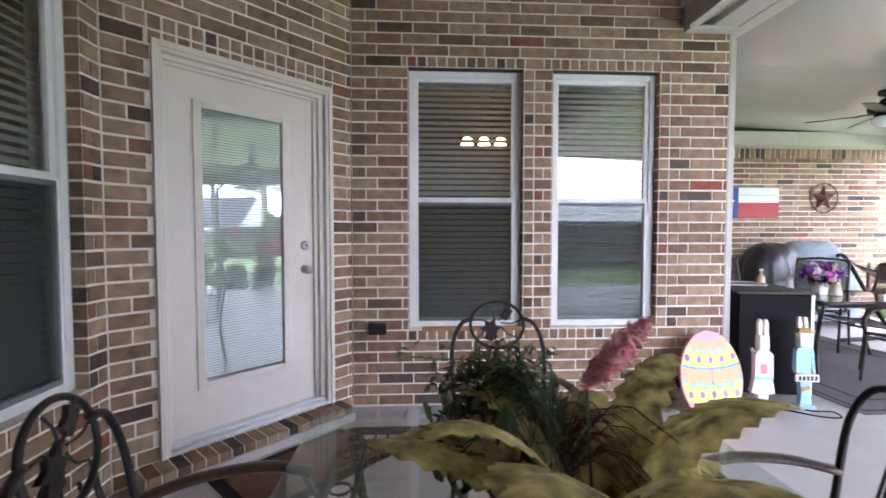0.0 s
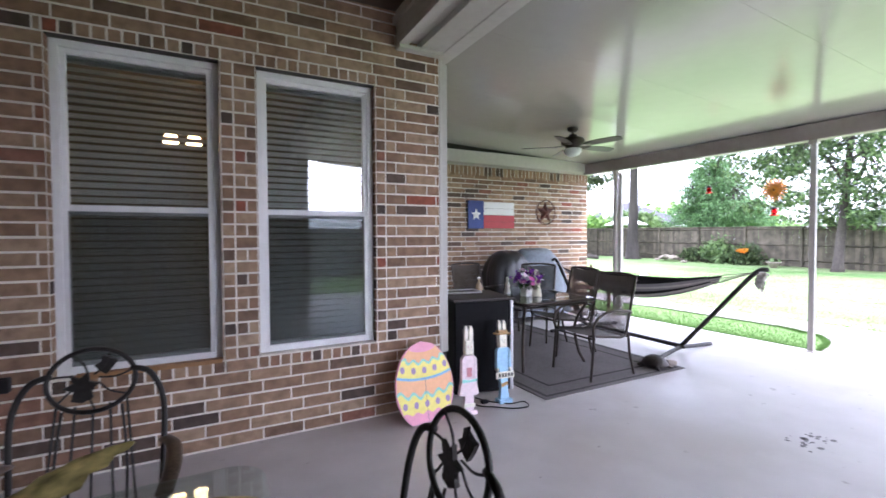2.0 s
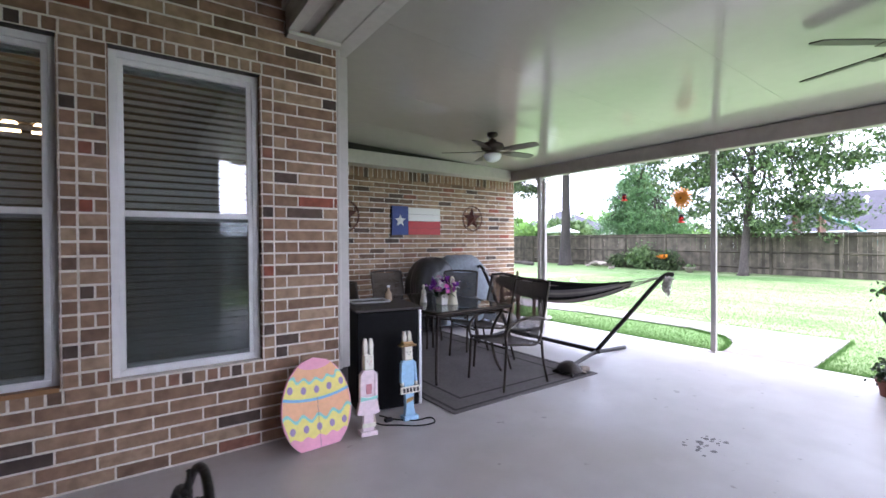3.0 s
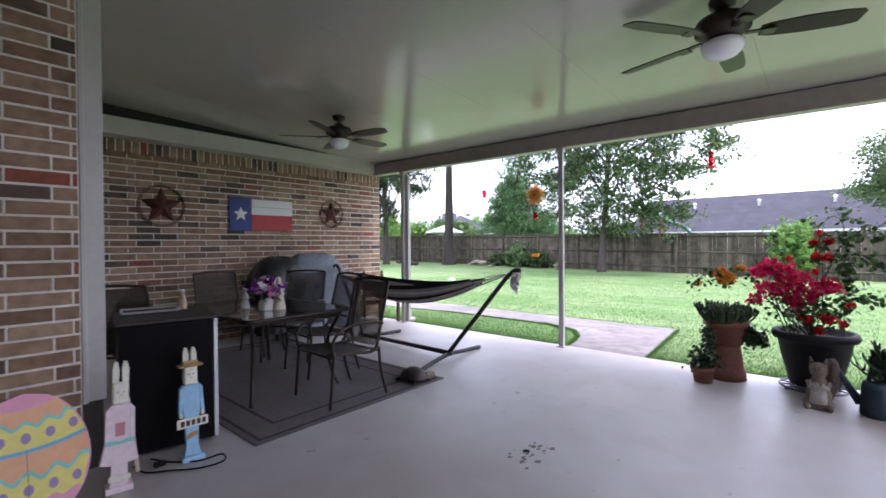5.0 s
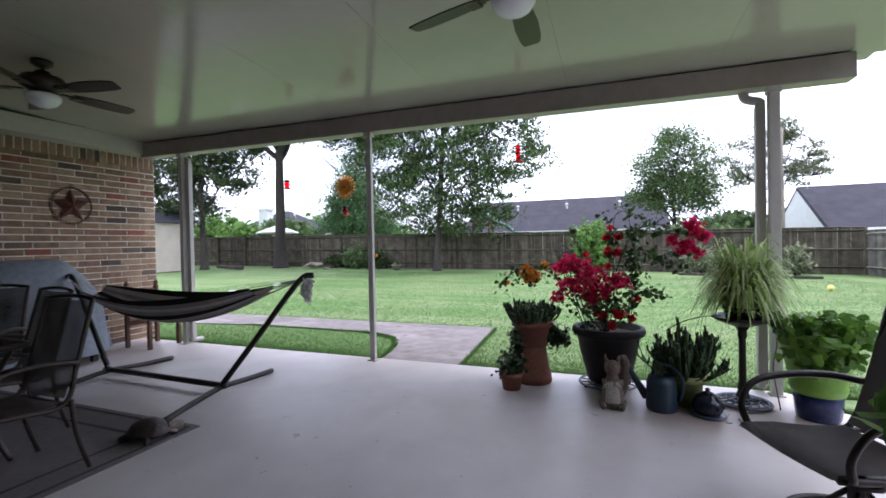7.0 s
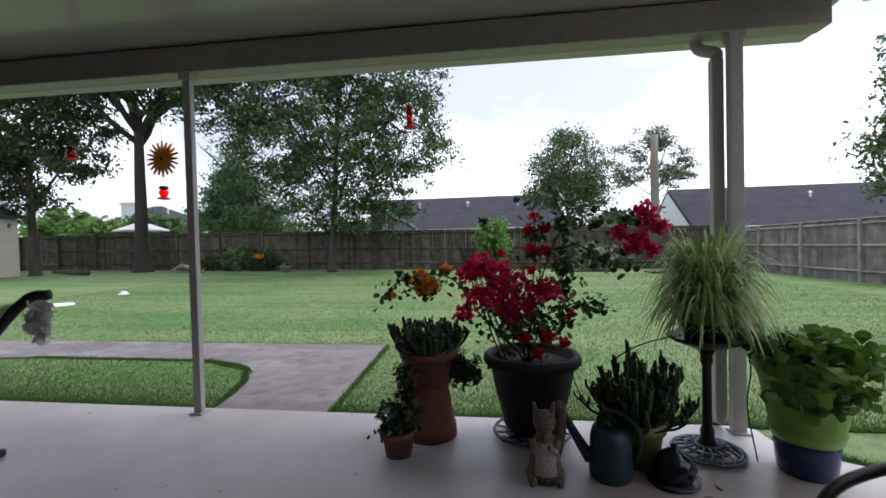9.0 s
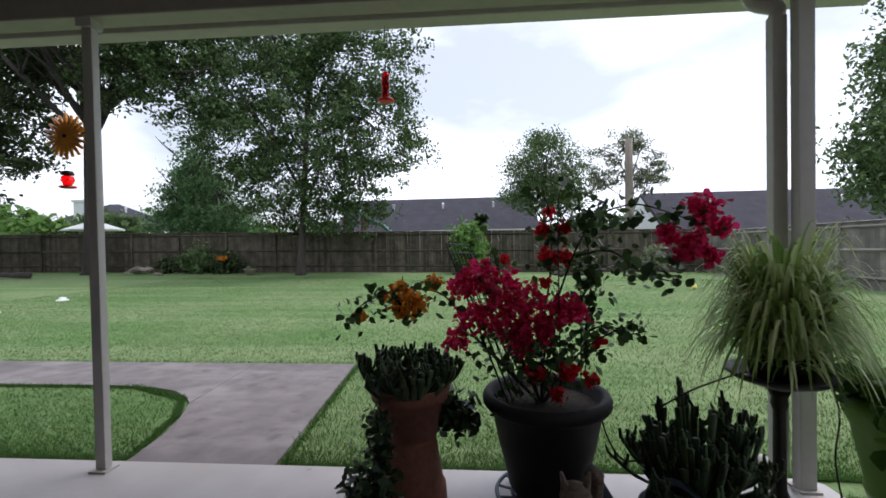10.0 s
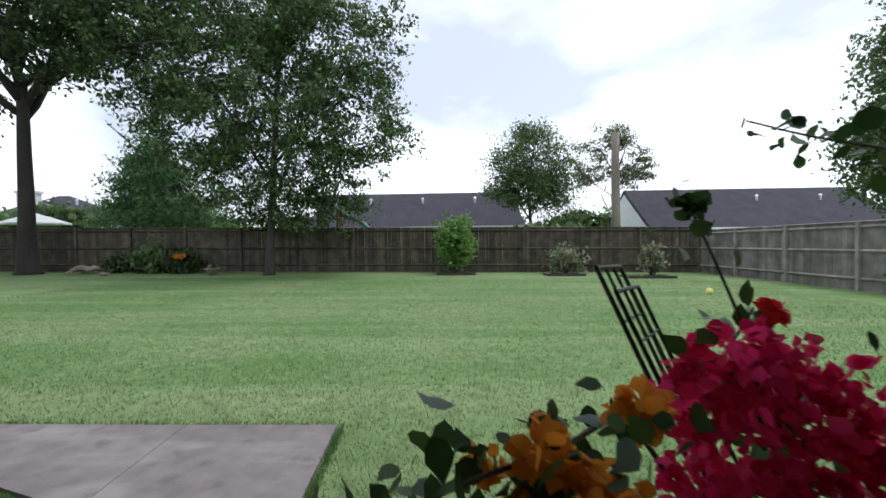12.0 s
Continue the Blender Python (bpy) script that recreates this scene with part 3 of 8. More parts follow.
xs = np.concatenate([[-600, -150, -40, -10], np.linspace(-4, 40, 89), [60, 100, 200, 600]])
ys = np.concatenate([[-600, -150, -60], np.linspace(-30, 50, 161), [80, 150, 600]])
gx, gy = np.meshgrid(xs, ys, indexing="ij")
gz = gh(gx, gy)
vs = np.stack([gx, gy, gz], -1).reshape(-1, 3).tolist()
ny = len(ys)
fs = [(i * ny + j, (i + 1) * ny + j, (i + 1) * ny + j + 1, i * ny + j + 1) for i in range(len(xs) - 1) for j in range(ny - 1)]
tagged(new("ground", raw_mesh("ground", vs, fs, M["lawn"])), "mown green lawn with yellowish patches and mowing stripes", "lawn", kind="structure")
PATIO = [(-2.5, -3.2), (6.2, -3.2), (6.75, -1.6), (7.02, -0.85), (7.2, -0.52), (7.36, -0.43), (7.5, -0.42), (7.55, -0.36), (7.55, 7.0), (7.55, 9.0), (7.0, 9.0), (7.0, 7.3), (-2.5, 7.3)]
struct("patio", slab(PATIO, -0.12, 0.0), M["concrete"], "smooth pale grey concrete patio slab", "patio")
WALK_A = [(7.554, 2.47), (9.62, 2.60), (9.62, 3.69), (8.70, 3.55), (8.2, 3.46), (7.9, 3.37), (7.554, 3.33)]
arc = [(8.42, 3.60), (8.60, 3.74), (8.75, 3.95), (8.84, 4.22), (8.88, 4.56)]
WALK_B = [(8.25, 3.48)] + arc + [(8.90, 6.5), (8.72, 7.6), (8.6, 14.0), (9.5, 14.0), (9.66, 6.7), (9.62, 3.70), (8.71, 3.562)]
struct("walk", slab([(7.554, 2.47), (9.62, 2.60), (9.62, 3.685), (8.45, 3.62), (8.2, 3.51), (7.9, 3.42), (7.554, 3.38)], -0.1, -0.004), M["path"], "weathered brownish concrete walk leading off the patio", "walk")
struct("walk", slab([(8.47, 3.628), (8.60, 3.74), (8.75, 3.95), (8.84, 4.22), (8.88, 4.56), (8.90, 6.5), (8.72, 7.6), (8.6, 14.0), (9.5, 14.0), (9.66, 6.7), (9.62, 3.69)], -0.1, -0.004), M["path"], "weathered brownish concrete walk along the house", "walk")


# ---- windows and door ----
M["screen"] = glass_mat("insect_screen", (0.70, 0.72, 0.72), 0.6, 0.0)
sn_, sl_ = M["screen"].node_tree.nodes, M["screen"].node_tree.links
for nd in [q for q in sn_ if q.type == "BSDF_GLOSSY"]:
    df = sn_.new("ShaderNodeBsdfDiffuse")
    df.inputs[0].default_value = (0.14, 0.15, 0.15, 1)
    sl_.new(df.outputs[0], [q for q in sn_ if q.type == "MIX_SHADER"][0].inputs[2])
[q for q in sn_ if q.type == "MATH" and q.operation == "ADD"][0].inputs[1].default_value = 0.08


def window(m, w, z0, z1, mid, tilt_up, tilt_low, label):
    """A white single-hung window in its opening: outer face 7 cm behind the bricks, with a blind behind the glass."""
    win = tagged(new("window"), label, "window", "windows of the house", "structure")
    win.matrix_world = m
    y0, y1 = 0.068, 0.138
    f = 0.045
    part("window_frame", B((0.004, f, y0, y1, z0 + 0.004, z1 - 0.004), (w - f, w - 0.004, y0, y1, z0 + 0.004, z1 - 0.004), (f, w - f, y0, y1, z1 - f, z1 - 0.004), (f, w - f, y0, y1, z0 + 0.004, z0 + f), bevel=0.003), M["white"], win)
    s = 0.03
    for name, a, b, yo in (("upper_sash", mid, z1 - f, 0.02), ("lower_sash", z0 + f, mid, 0.006)):
        sash = part(name, B((f, f + s, y0 + yo, y1 - 0.02, a, b), (w - f - s, w - f, y0 + yo, y1 - 0.02, a, b), (f + s, w - f - s, y0 + yo, y1 - 0.02, b - s, b), (f + s, w - f - s, y0 + yo, y1 - 0.02, a, a + s), bevel=0.003), M["white"], win)
        g = part("pane", B((f + s, w - f - s, y0 + yo + 0.018, y0 + yo + 0.022, a + s, b - s)), M["glass"], sash)
        g.visible_shadow = False
        if name == "lower_sash":
            part("screen", B((f + s, w - f - s, y0 - 0.004, y0 - 0.0025, a + s * 0.3, b - s * 0.3)), M["screen"], win, "dark insect screen").visible_shadow = False
    bl = thing("blind", (0, 0, 0), "grey-white horizontal slat blind hanging closed behind window glass", "blind", "window blinds")
    bl.matrix_world = m
    n = int((z1 - z0 - 0.1) / 0.046)
    for i in range(n):
        z = z1 - 0.09 - i * 0.046
        a = radians(tilt_up if z > mid else tilt_low)
        sl = moved(B((0.03, w - 0.03, -0.025, 0.025, -0.0015, 0.0015)), pose(0, 0.18, z) @ Matrix.Rotation(a, 4, "X"))
        part("slat", sl, M["blind"], bl)
    part("head_rail", B((0.02, w - 0.02, 0.15, 0.21, z1 - 0.075, z1 - 0.03)), M["blind"], bl)
    part("bottom_rail", B((0.03, w - 0.03, 0.155, 0.205, z0 + 0.02, z0 + 0.045)), M["blind"], bl)
    return win


window(M_N @ pose(W1[0] + 0.10, 0, 0), W1[1] - W1[0], *WZ, 1.562, 42, 43, "white vinyl single-hung window beside the angled door")
window(M_N @ pose(W2[0] + 0.10, 0, 0), W2[1] - W2[0], *WZ, 1.562, 44, 43, "white vinyl single-hung window beside the brick corner")
window(M_W @ pose(4.57, 0, 0), 0.84, *WZ, 1.562, 40, 48, "white vinyl single-hung window in the side wall of the nook")
def reveal(wall, holes):
    """Brick returns at the sides of each opening and a thin steel lintel over it."""
    for h0, h1, z0, z1 in holes:
        rows = [(z, z + 0.07) for z in np.arange(0.012, 3.2, 0.082) if z > z0 and z + 0.07 < z1 - 0.004]
        part("bricks", B(*[(a, a + 0.004, 0.004, 0.066, lo, hi) for lo, hi in rows for a in (h0, h1 - 0.004)]), M["brick_s"], wall, kind="stuff")
        part("lintel", B((h0 + 0.001, h1 - 0.001, 0.003, 0.066, z1 - 0.004, z1 - 0.0005)), M["brown"], wall, "dark steel lintel")


reveal(wall_north, N_HOLES)
reveal(wall_west, W_HOLES)
struct("wood_strip", B((0.42, 1.186, 4.078, 4.135, WZ[0] - 0.014, WZ[0] + 0.014), bevel=0.003), mat("stained_strip", (0.30, 0.155, 0.065), 0.6, vary=0.3, scale=9, stretch=(0.3, 1, 1)), "orange-brown wood strip lying on the brick window sill", "trim")
lamp = thing("chandelier", (1.10, 4.95, 0), "lit indoor ceiling lamp with warm shades seen through the blinds", "lamp")
part("stem", tube([(0, 0, 2.79), (0, 0, 2.2)], 0.008), M["iron"], lamp)
part("bar", tube([(-0.28, 0, 2.22), (0.28, 0, 2.22)], 0.012), M["iron"], lamp)
warm = emit_mat("warm_shade", (1.0, 0.62, 0.25), 3.0)
for i in range(4):
    part("shade", lathe([(0.02, 0.03), (0.045, 0.0), (0.055, -0.05), (0.03, -0.08), (0.0, -0.085)], 14, at=(-0.24 + i * 0.16, 0, 2.20)), warm, lamp, "glowing warm glass shade", smooth=True)


def patio_door():
    d = tagged(new("door"), "closed beige steel patio door with a tall blind-filled glass panel", "door", kind="structure")
    d.matrix_world = M_D @ pose(0.215, 0, 0)
    w, zt, zb = 1.10, 2.335, 0.09
    part("door_frame", B((0.004, 0.05, -0.004, 0.14, zb, zt), (w - 0.05, w - 0.004, -0.004, 0.14, zb, zt), (0.05, w - 0.05, -0.004, 0.14, zt - 0.048, zt - 0.004), bevel=0.004), M["door"], d)
    part("stop", B((0.05, 0.066, 0.035, 0.14, 0.145, zt - 0.05), (w - 0.082, w - 0.05, 0.035, 0.14, 0.145, zt - 0.05), (0.066, w - 0.082, 0.035, 0.14, zt - 0.075, zt - 0.05), bevel=0.003), M["door"], d)
    part("stop", B((0.066, 0.082, 0.062, 0.14, 0.145, zt - 0.076), (w - 0.108, w - 0.083, 0.062, 0.14, 0.145, zt - 0.076), (0.082, w - 0.108, 0.062, 0.14, zt - 0.092, zt - 0.076), bevel=0.003), M["door"], d)
    part("casing", B((0.0, 0.03, -0.020, -0.005, zb, zt + 0.004), (w - 0.03, w, -0.020, -0.005, zb, zt + 0.004), (0.03, w - 0.03, -0.020, -0.005, zt - 0.032, zt + 0.004), bevel=0.004), M["door"], d)
    part("threshold", B((0.05, w - 0.05, -0.012, 0.12, zb, 0.115), (0.05, w - 0.05, 0.03, 0.12, 0.116, 0.138), bevel=0.004), M["silver"], d, "dull grey metal threshold")
    x0, x1, z0, z1 = 0.083, w - 0.110, 0.142, zt - 0.093
    y = 0.085
    gx0, gx1, gz0, gz1 = 0.258, 0.775, 0.43, 2.055
    leaf = part("leaf", B((x0, gx0, y, y + 0.045, z0, z1), (gx1, x1, y, y + 0.045, z0, z1), (gx0, gx1, y, y + 0.045, z0, gz0), (gx0, gx1, y, y + 0.045, gz1, z1)), M["door"], d)
    part("lite_frame", B((gx0 - 0.038, gx0 + 0.010, y - 0.014, y + 0.003, gz0 - 0.036, gz1 + 0.036), (gx1 - 0.010, gx1 + 0.038, y - 0.014, y + 0.003, gz0 - 0.036, gz1 + 0.036), (gx0 + 0.010, gx1 - 0.010, y - 0.014, y + 0.003, gz0 - 0.036, gz0 + 0.010), (gx0 + 0.010, gx1 - 0.010, y - 0.014, y + 0.003, gz1 - 0.010, gz1 + 0.036), bevel=0.005), M["door"], leaf)
    g = part("pane", B((gx0 + 0.010, gx1 - 0.010, y + 0.001, y + 0.005, gz0 + 0.010, gz1 - 0.010)), M["glass"], leaf)
    g.visible_shadow = False
    part("backing", B((gx0, gx1, y + 0.036, y + 0.044, gz0, gz1)), M["darkroom"], leaf)
    slats = [(gx0 + 0.012, gx1 - 0.012, y + 0.020, y + 0.023, z, z + 0.0125) for z in np.arange(gz0 + 0.02, gz1 - 0.02, 0.0165)]
    part("mini_blind", B(*slats), M["miniblind"], leaf, "closed pale mini blind between the glass", kind="stuff")
    kx = x1 - 0.062
    part("door_handle", moved(lathe([(0.0, 0.0), (0.032, 0.0), (0.032, 0.008), (0.012, 0.014), (0.012, 0.035), (0.026, 0.042), (0.030, 0.055), (0.022, 0.068), (0.0, 0.072)], 20), pose(kx, y, 1.065, 90)), M["silver"], d, "satin metal round knob", smooth=True)
    bolt = part("deadbolt", moved(lathe([(0.0, 0.0), (0.032, 0.0), (0.032, 0.012), (0.020, 0.02), (0.0, 0.021)], 20), pose(kx, y, 1.232, 90)), M["silver"], d, smooth=True)
    part("keyway", moved(lathe([(0.0, 0.0), (0.008, 0.0), (0.008, 0.002), (0.0, 0.002)], 12), pose(kx, y - 0.021, 1.232, 90)), M["iron"], bolt)
    for z in (0.4, 1.2, 2.0):
        part("hinge", tube([(x0 - 0.002, y - 0.004, z - 0.05), (x0 - 0.002, y - 0.004, z + 0.05)], 0.007), M["silver"], d)
    return d


patio_door()
step_ = struct("step", moved(B((0.10, 1.36, -0.16, -0.003, 0.0, 0.088)), M_D), M["mortar"], "low brick step with mortar under the patio door", "step")
for k in range(18):
    part("brick", moved(B((0.112 + k * 0.0695, 0.172 + k * 0.0695, -0.172, -0.006, 0.004, 0.094), bevel=0.003), M_D), M["brick"], step_)
struct("step_edge", moved(B((-0.2, 1.36, -0.195, -0.175, 0.0, 0.05)), M_D), M["concrete"], "painted concrete lip at the foot of the step", "step")
mt = thing("door_mat", (0, 0, 0), "rectangular dark brown woven doormat before the step", "doormat")
mt.matrix_world = M_D @ pose(0.78, -0.50, 0)
part("mat_body", B((-0.42, 0.42, -0.26, 0.26, 0.001, 0.010), bevel=0.003), M["black"], mt, "black rubber border")
part("mat_pile", B((-0.36, 0.36, -0.20, 0.20, 0.010, 0.016)), mat("mat_pile", (0.13, 0.055, 0.035), 0.98, vary=0.4, scale=20, bump=1.0, bump_scale=150), mt, "rust-brown pile")
ob = thing("outlet", (0.09, 4.072, 0.60), "weatherproof black outlet cover on the brick wall", "outlet")
part("cover", B((-0.065, 0.065, -0.05, 0.0, -0.04, 0.04), bevel=0.008), M["plastic"], ob)
part("hinge", tube([(-0.06, -0.052, 0.042), (0.06, -0.052, 0.042)], 0.005), M["plastic"], ob)


# ---- fans ----
def fan(at, turn):
    top = cz(at[0], at[1]) - at[2] + 0.004
    f = thing("ceiling_fan", at, "dark bronze five-blade ceiling fan with a frosted bowl light, at rest", "ceiling fan", "fans under the patio cover", turn)
    part("canopy", lathe([(0.0, top), (0.075, top), (0.07, top - 0.04), (0.035, top - 0.062), (0.0, top - 0.065)], 24), M["bronze"], f, smooth=True)
    part("downrod", tube([(0, 0, 0.22), (0, 0, 0.12)], 0.014), M["bronze"], f, smooth=True)
    part("motor", lathe([(0.0, 0.14), (0.05, 0.135), (0.06, 0.10), (0.135, 0.085), (0.155, 0.05), (0.15, 0.01), (0.10, -0.02), (0.085, -0.05), (0.0, -0.05)], 28), M["bronze"], f, smooth=True)
    part("light_bowl", lathe([(0.105, -0.052), (0.118, -0.065), (0.112, -0.10), (0.085, -0.135), (0.04, -0.155), (0.0, -0.158)], 28), M["opal"], f, "frosted white glass bowl, unlit", smooth=True)
    outline = [(0.19, -0.045), (0.24, -0.060), (0.40, -0.072), (0.58, -0.066), (0.665, -0.050), (0.68, -0.030), (0.665, 0.055), (0.60, 0.068), (0.42, 0.072), (0.25, 0.058), (0.19, 0.04)]
    for i in range(5):
        t = pose(0, 0, 0, 0, 0, 72 * i)
        bl_ = part("blade", moved(slab(outline, -0.004, 0.004), t @ pose(0, 0, -0.018, -12, 0, 0)), M["wood_fan"], f, "dark brown wooden blade")
        part("blade_iron", moved(B((0.12, 0.23, -0.02, 0.02, -0.022, -0.012), (0.20, 0.27, -0.04, 0.04, -0.030, -0.024), bevel=0.003), t), M["bronze"], bl_)
    return f


M["wood_fan"] = mat("fan_blade", (0.032, 0.024, 0.02), 0.4, vary=0.3, scale=6, stretch=(1, 6, 1))
fan((5.44, 1.385, 2.588), 1)
fan((5.40, 5.24, 2.612), -5)


# ---- fence ----
def fence_run(a, b, top, label, far_boards, boards_as_parts, rail_side=1, mats=("fence", "fence_s", "fence")):
    f = tagged(new("fence"), label, "fence", kind="structure")
    a, b = Vector(a), Vector(b)
    d = (b - a)
    L = d.length
    d /= L
    nrm = Vector((-d.y, d.x)) * rail_side
    ang = math.atan2(d.y, d.x)
    bw = 0.138
    n = int(L / 0.142)
    base = raw_mesh("board", [(-bw / 2, -0.009, 0), (bw / 2, -0.009, 0), (bw / 2, 0.009, 0), (-bw / 2, 0.009, 0), (-bw / 2, -0.009, 1), (bw / 2, -0.009, 1), (bw / 2, 0.009, 1), (-bw / 2, 0.009, 1)],
                    [(0, 1, 5, 4), (1, 2, 6, 5), (2, 3, 7, 6), (3, 0, 4, 7), (4, 5, 6, 7)], M[mats[0]])
    rng = random.Random(5)
    quads = []
    lo, hi = boards_as_parts
    for i in range(n):
        s = (i + 0.5) * 0.142
        p = a + d * s
        z0 = float(gh(p.x, p.y)) - 0.02
        h = top + float(gh(p.x, p.y)) - z0 + rng.uniform(-0.015, 0.012)
        off = rng.uniform(-0.004, 0.004)
        if lo <= s <= hi:
            o = new("board", base)
            o.parent = f
            o.matrix_world = Matrix.Translation((p.x + nrm.x * off, p.y + nrm.y * off, z0)) @ Matrix.Rotation(ang + rng.uniform(-0.01, 0.01), 4, "Z") @ Matrix.Rotation(rng.uniform(-0.006, 0.006), 4, "Y") @ Matrix.Diagonal((1, 1, h, 1))
        else:
            q = [Vector((p.x, p.y)) + d * x + nrm * y for x, y in ((-bw / 2, off - 0.009), (bw / 2, off - 0.009), (bw / 2, off + 0.009), (-bw / 2, off + 0.009))]
            c = [(*v, z0) for v in q] + [(*v, z0 + h) for v in q]
            quads += [c[k] for face in ((0, 1, 5, 4), (1, 2, 6, 5), (2, 3, 7, 6), (3, 0, 4, 7), (4, 5, 6, 7)) for k in face]
    if quads:
        # welded board by board, so that each keeps its own shade
        vv, ff = [], []
        for k in range(0, len(quads), 20):
            u = {}
            for q in range(5):
                face = []
                for c in quads[k + q * 4:k + q * 4 + 4]:
                    if c not in u:
                        u[c] = len(vv)
                        vv.append(c)
                    face.append(u[c])
                ff.append(face)
        o = part("boards", raw_mesh("boards", vv, ff, M[mats[1]]), None, f, kind="stuff")
    np_ = int(L / 2.4) + 1
    for i in range(np_):
        s = min(L, i * 2.4)
        p = a + d * s + nrm * 0.06
        z0 = float(gh(p.x, p.y))
        o = part("fence_post", B((-0.045, 0.045, -0.045, 0.045, -0.05, top + 0.0)), M[mats[2]], f)
        o.matrix_world = Matrix.Translation((p.x, p.y, z0)) @ Matrix.Rotation(ang, 4, "Z")
        if i < np_ - 1:
            q = a + d * min(L, s + 2.4) + nrm * 0.03
            r = a + d * s + nrm * 0.03
            for h in (0.3, 1.0, top - 0.12):
                za, zb = float(gh(r.x, r.y)) + h, float(gh(q.x, q.y)) + h
                part("rail", tube([(r.x, r.y, za), (q.x, q.y, zb)], 0.045, 4, flat=1.0), M[mats[2]], f)
            za, zb = float(gh(r.x, r.y)) + top + 0.012, float(gh(q.x, q.y)) + top + 0.012
            part("cap_rail", tube([(a.x + d.x * s, a.y + d.y * s, za), (a.x + d.x * min(L, s + 2.4), a.y + d.y * min(L, s + 2.4), zb)], 0.06, 4, flat=0.3), M[mats[2]], f)
    return f


fence_run((25.0, -8.3), (25.0, 34.0), 1.86, "weathered brown wooden privacy fence across the end of the lawn", None, (0.0, 40.0), 1).name = "fence"
fence_run((25.0, -8.36), (2.0, -8.36), 1.72, "weathered grey wooden fence seen from its rail side", None, (3.0, 13.0), -1, ("fence_grey", "fence_grey_s", "rail_grey"))
fence_run((25.0, 34.1), (10.0, 34.1), 1.8, "weathered grey wooden fence behind the old tree", None, (-2.0, -1.0), 1)


# ---- trees ----
def leaves_mesh(name, pts, size, material, rng, up=0.3, aspect=1.7, fine=False):
    """Folded-free leaf quads at points with random turns."""
    n = len(pts)
    a = rng.normal(size=(n, 3))
    a /= np.linalg.norm(a, axis=1)[:, None]
    b = rng.normal(size=(n, 3))
    b[:, 2] *= up
    b -= (a * b).sum(1)[:, None] * a
    b /= np.linalg.norm(b, axis=1)[:, None]
    s = size * rng.uniform(0.6, 1.25, n)[:, None]
    a, b = a * s * 0.5 * aspect, b * s * 0.5
    if fine:
        c = np.cross(a, b)
        c = c / np.maximum(np.linalg.norm(c, axis=1)[:, None], 1e-9) * s * 0.10
        co = np.stack([pts - a + c, pts - a * 0.62 - b * 0.75, pts - b * 1.0, pts + a * 0.45 - b * 0.6, pts + a + c * 1.5, pts + a * 0.45 + b * 0.6, pts + b * 1.0, pts - a * 0.62 + b * 0.75], 1)
        return array_mesh(name, co, 8, material)
    co = np.stack([pts - a, pts - b * 0.9 + a * 0.1, pts + a, pts + b * 0.9 + a * 0.1], 1)
    return array_mesh(name, co, 4, material)


def grow(rng, at, height, lean, r0, spread, levels, first=0.35):
    """A trunk with limbs: polylines with radii, and the tips."""
    lines, tips = [], []

    def go(p, d, length, r, level):
        n = 5
        pts = [p.copy()]
        for i in range(n):
            d = (d + Vector(rng.normal(size=3)) * (0.10 if level else 0.022) + Vector((0, 0, 0.05))).normalized()
            p = p + d * length / n
            pts.append(p.copy())
        lines.append((pts, r, r * 0.55 if level else r * 0.5))
        if level >= levels:
            tips.extend(pts[1:])
            return
        k = rng.integers(3, 6) if level else rng.integers(7, 10)
        for i in range(k):
            f = (first + (1 - first) * (i + 0.5) / k) if level == 0 else rng.uniform(0.3, 1.0)
            q = pts[min(n, max(1, int(round(f * n))))] if level else pts[0].lerp(pts[-1], 0) + (pts[-1] - pts[0]) * f
            az = rng.uniform(0, 2 * math.pi) if level else i * 2.4 + rng.uniform(-0.4, 0.4)
            out = Vector((math.cos(az), math.sin(az), rng.uniform(0.25, 0.8))).normalized()
            go(q, (out * 0.8 + d * 0.45).normalized(), length * rng.uniform(0.45, 0.62) * (spread if level == 0 else 1.0), r * 0.42, level + 1)
        tips.append(pts[-1])
    go(Vector(at), Vector(lean).normalized(), height, r0, 0)
    return lines, tips


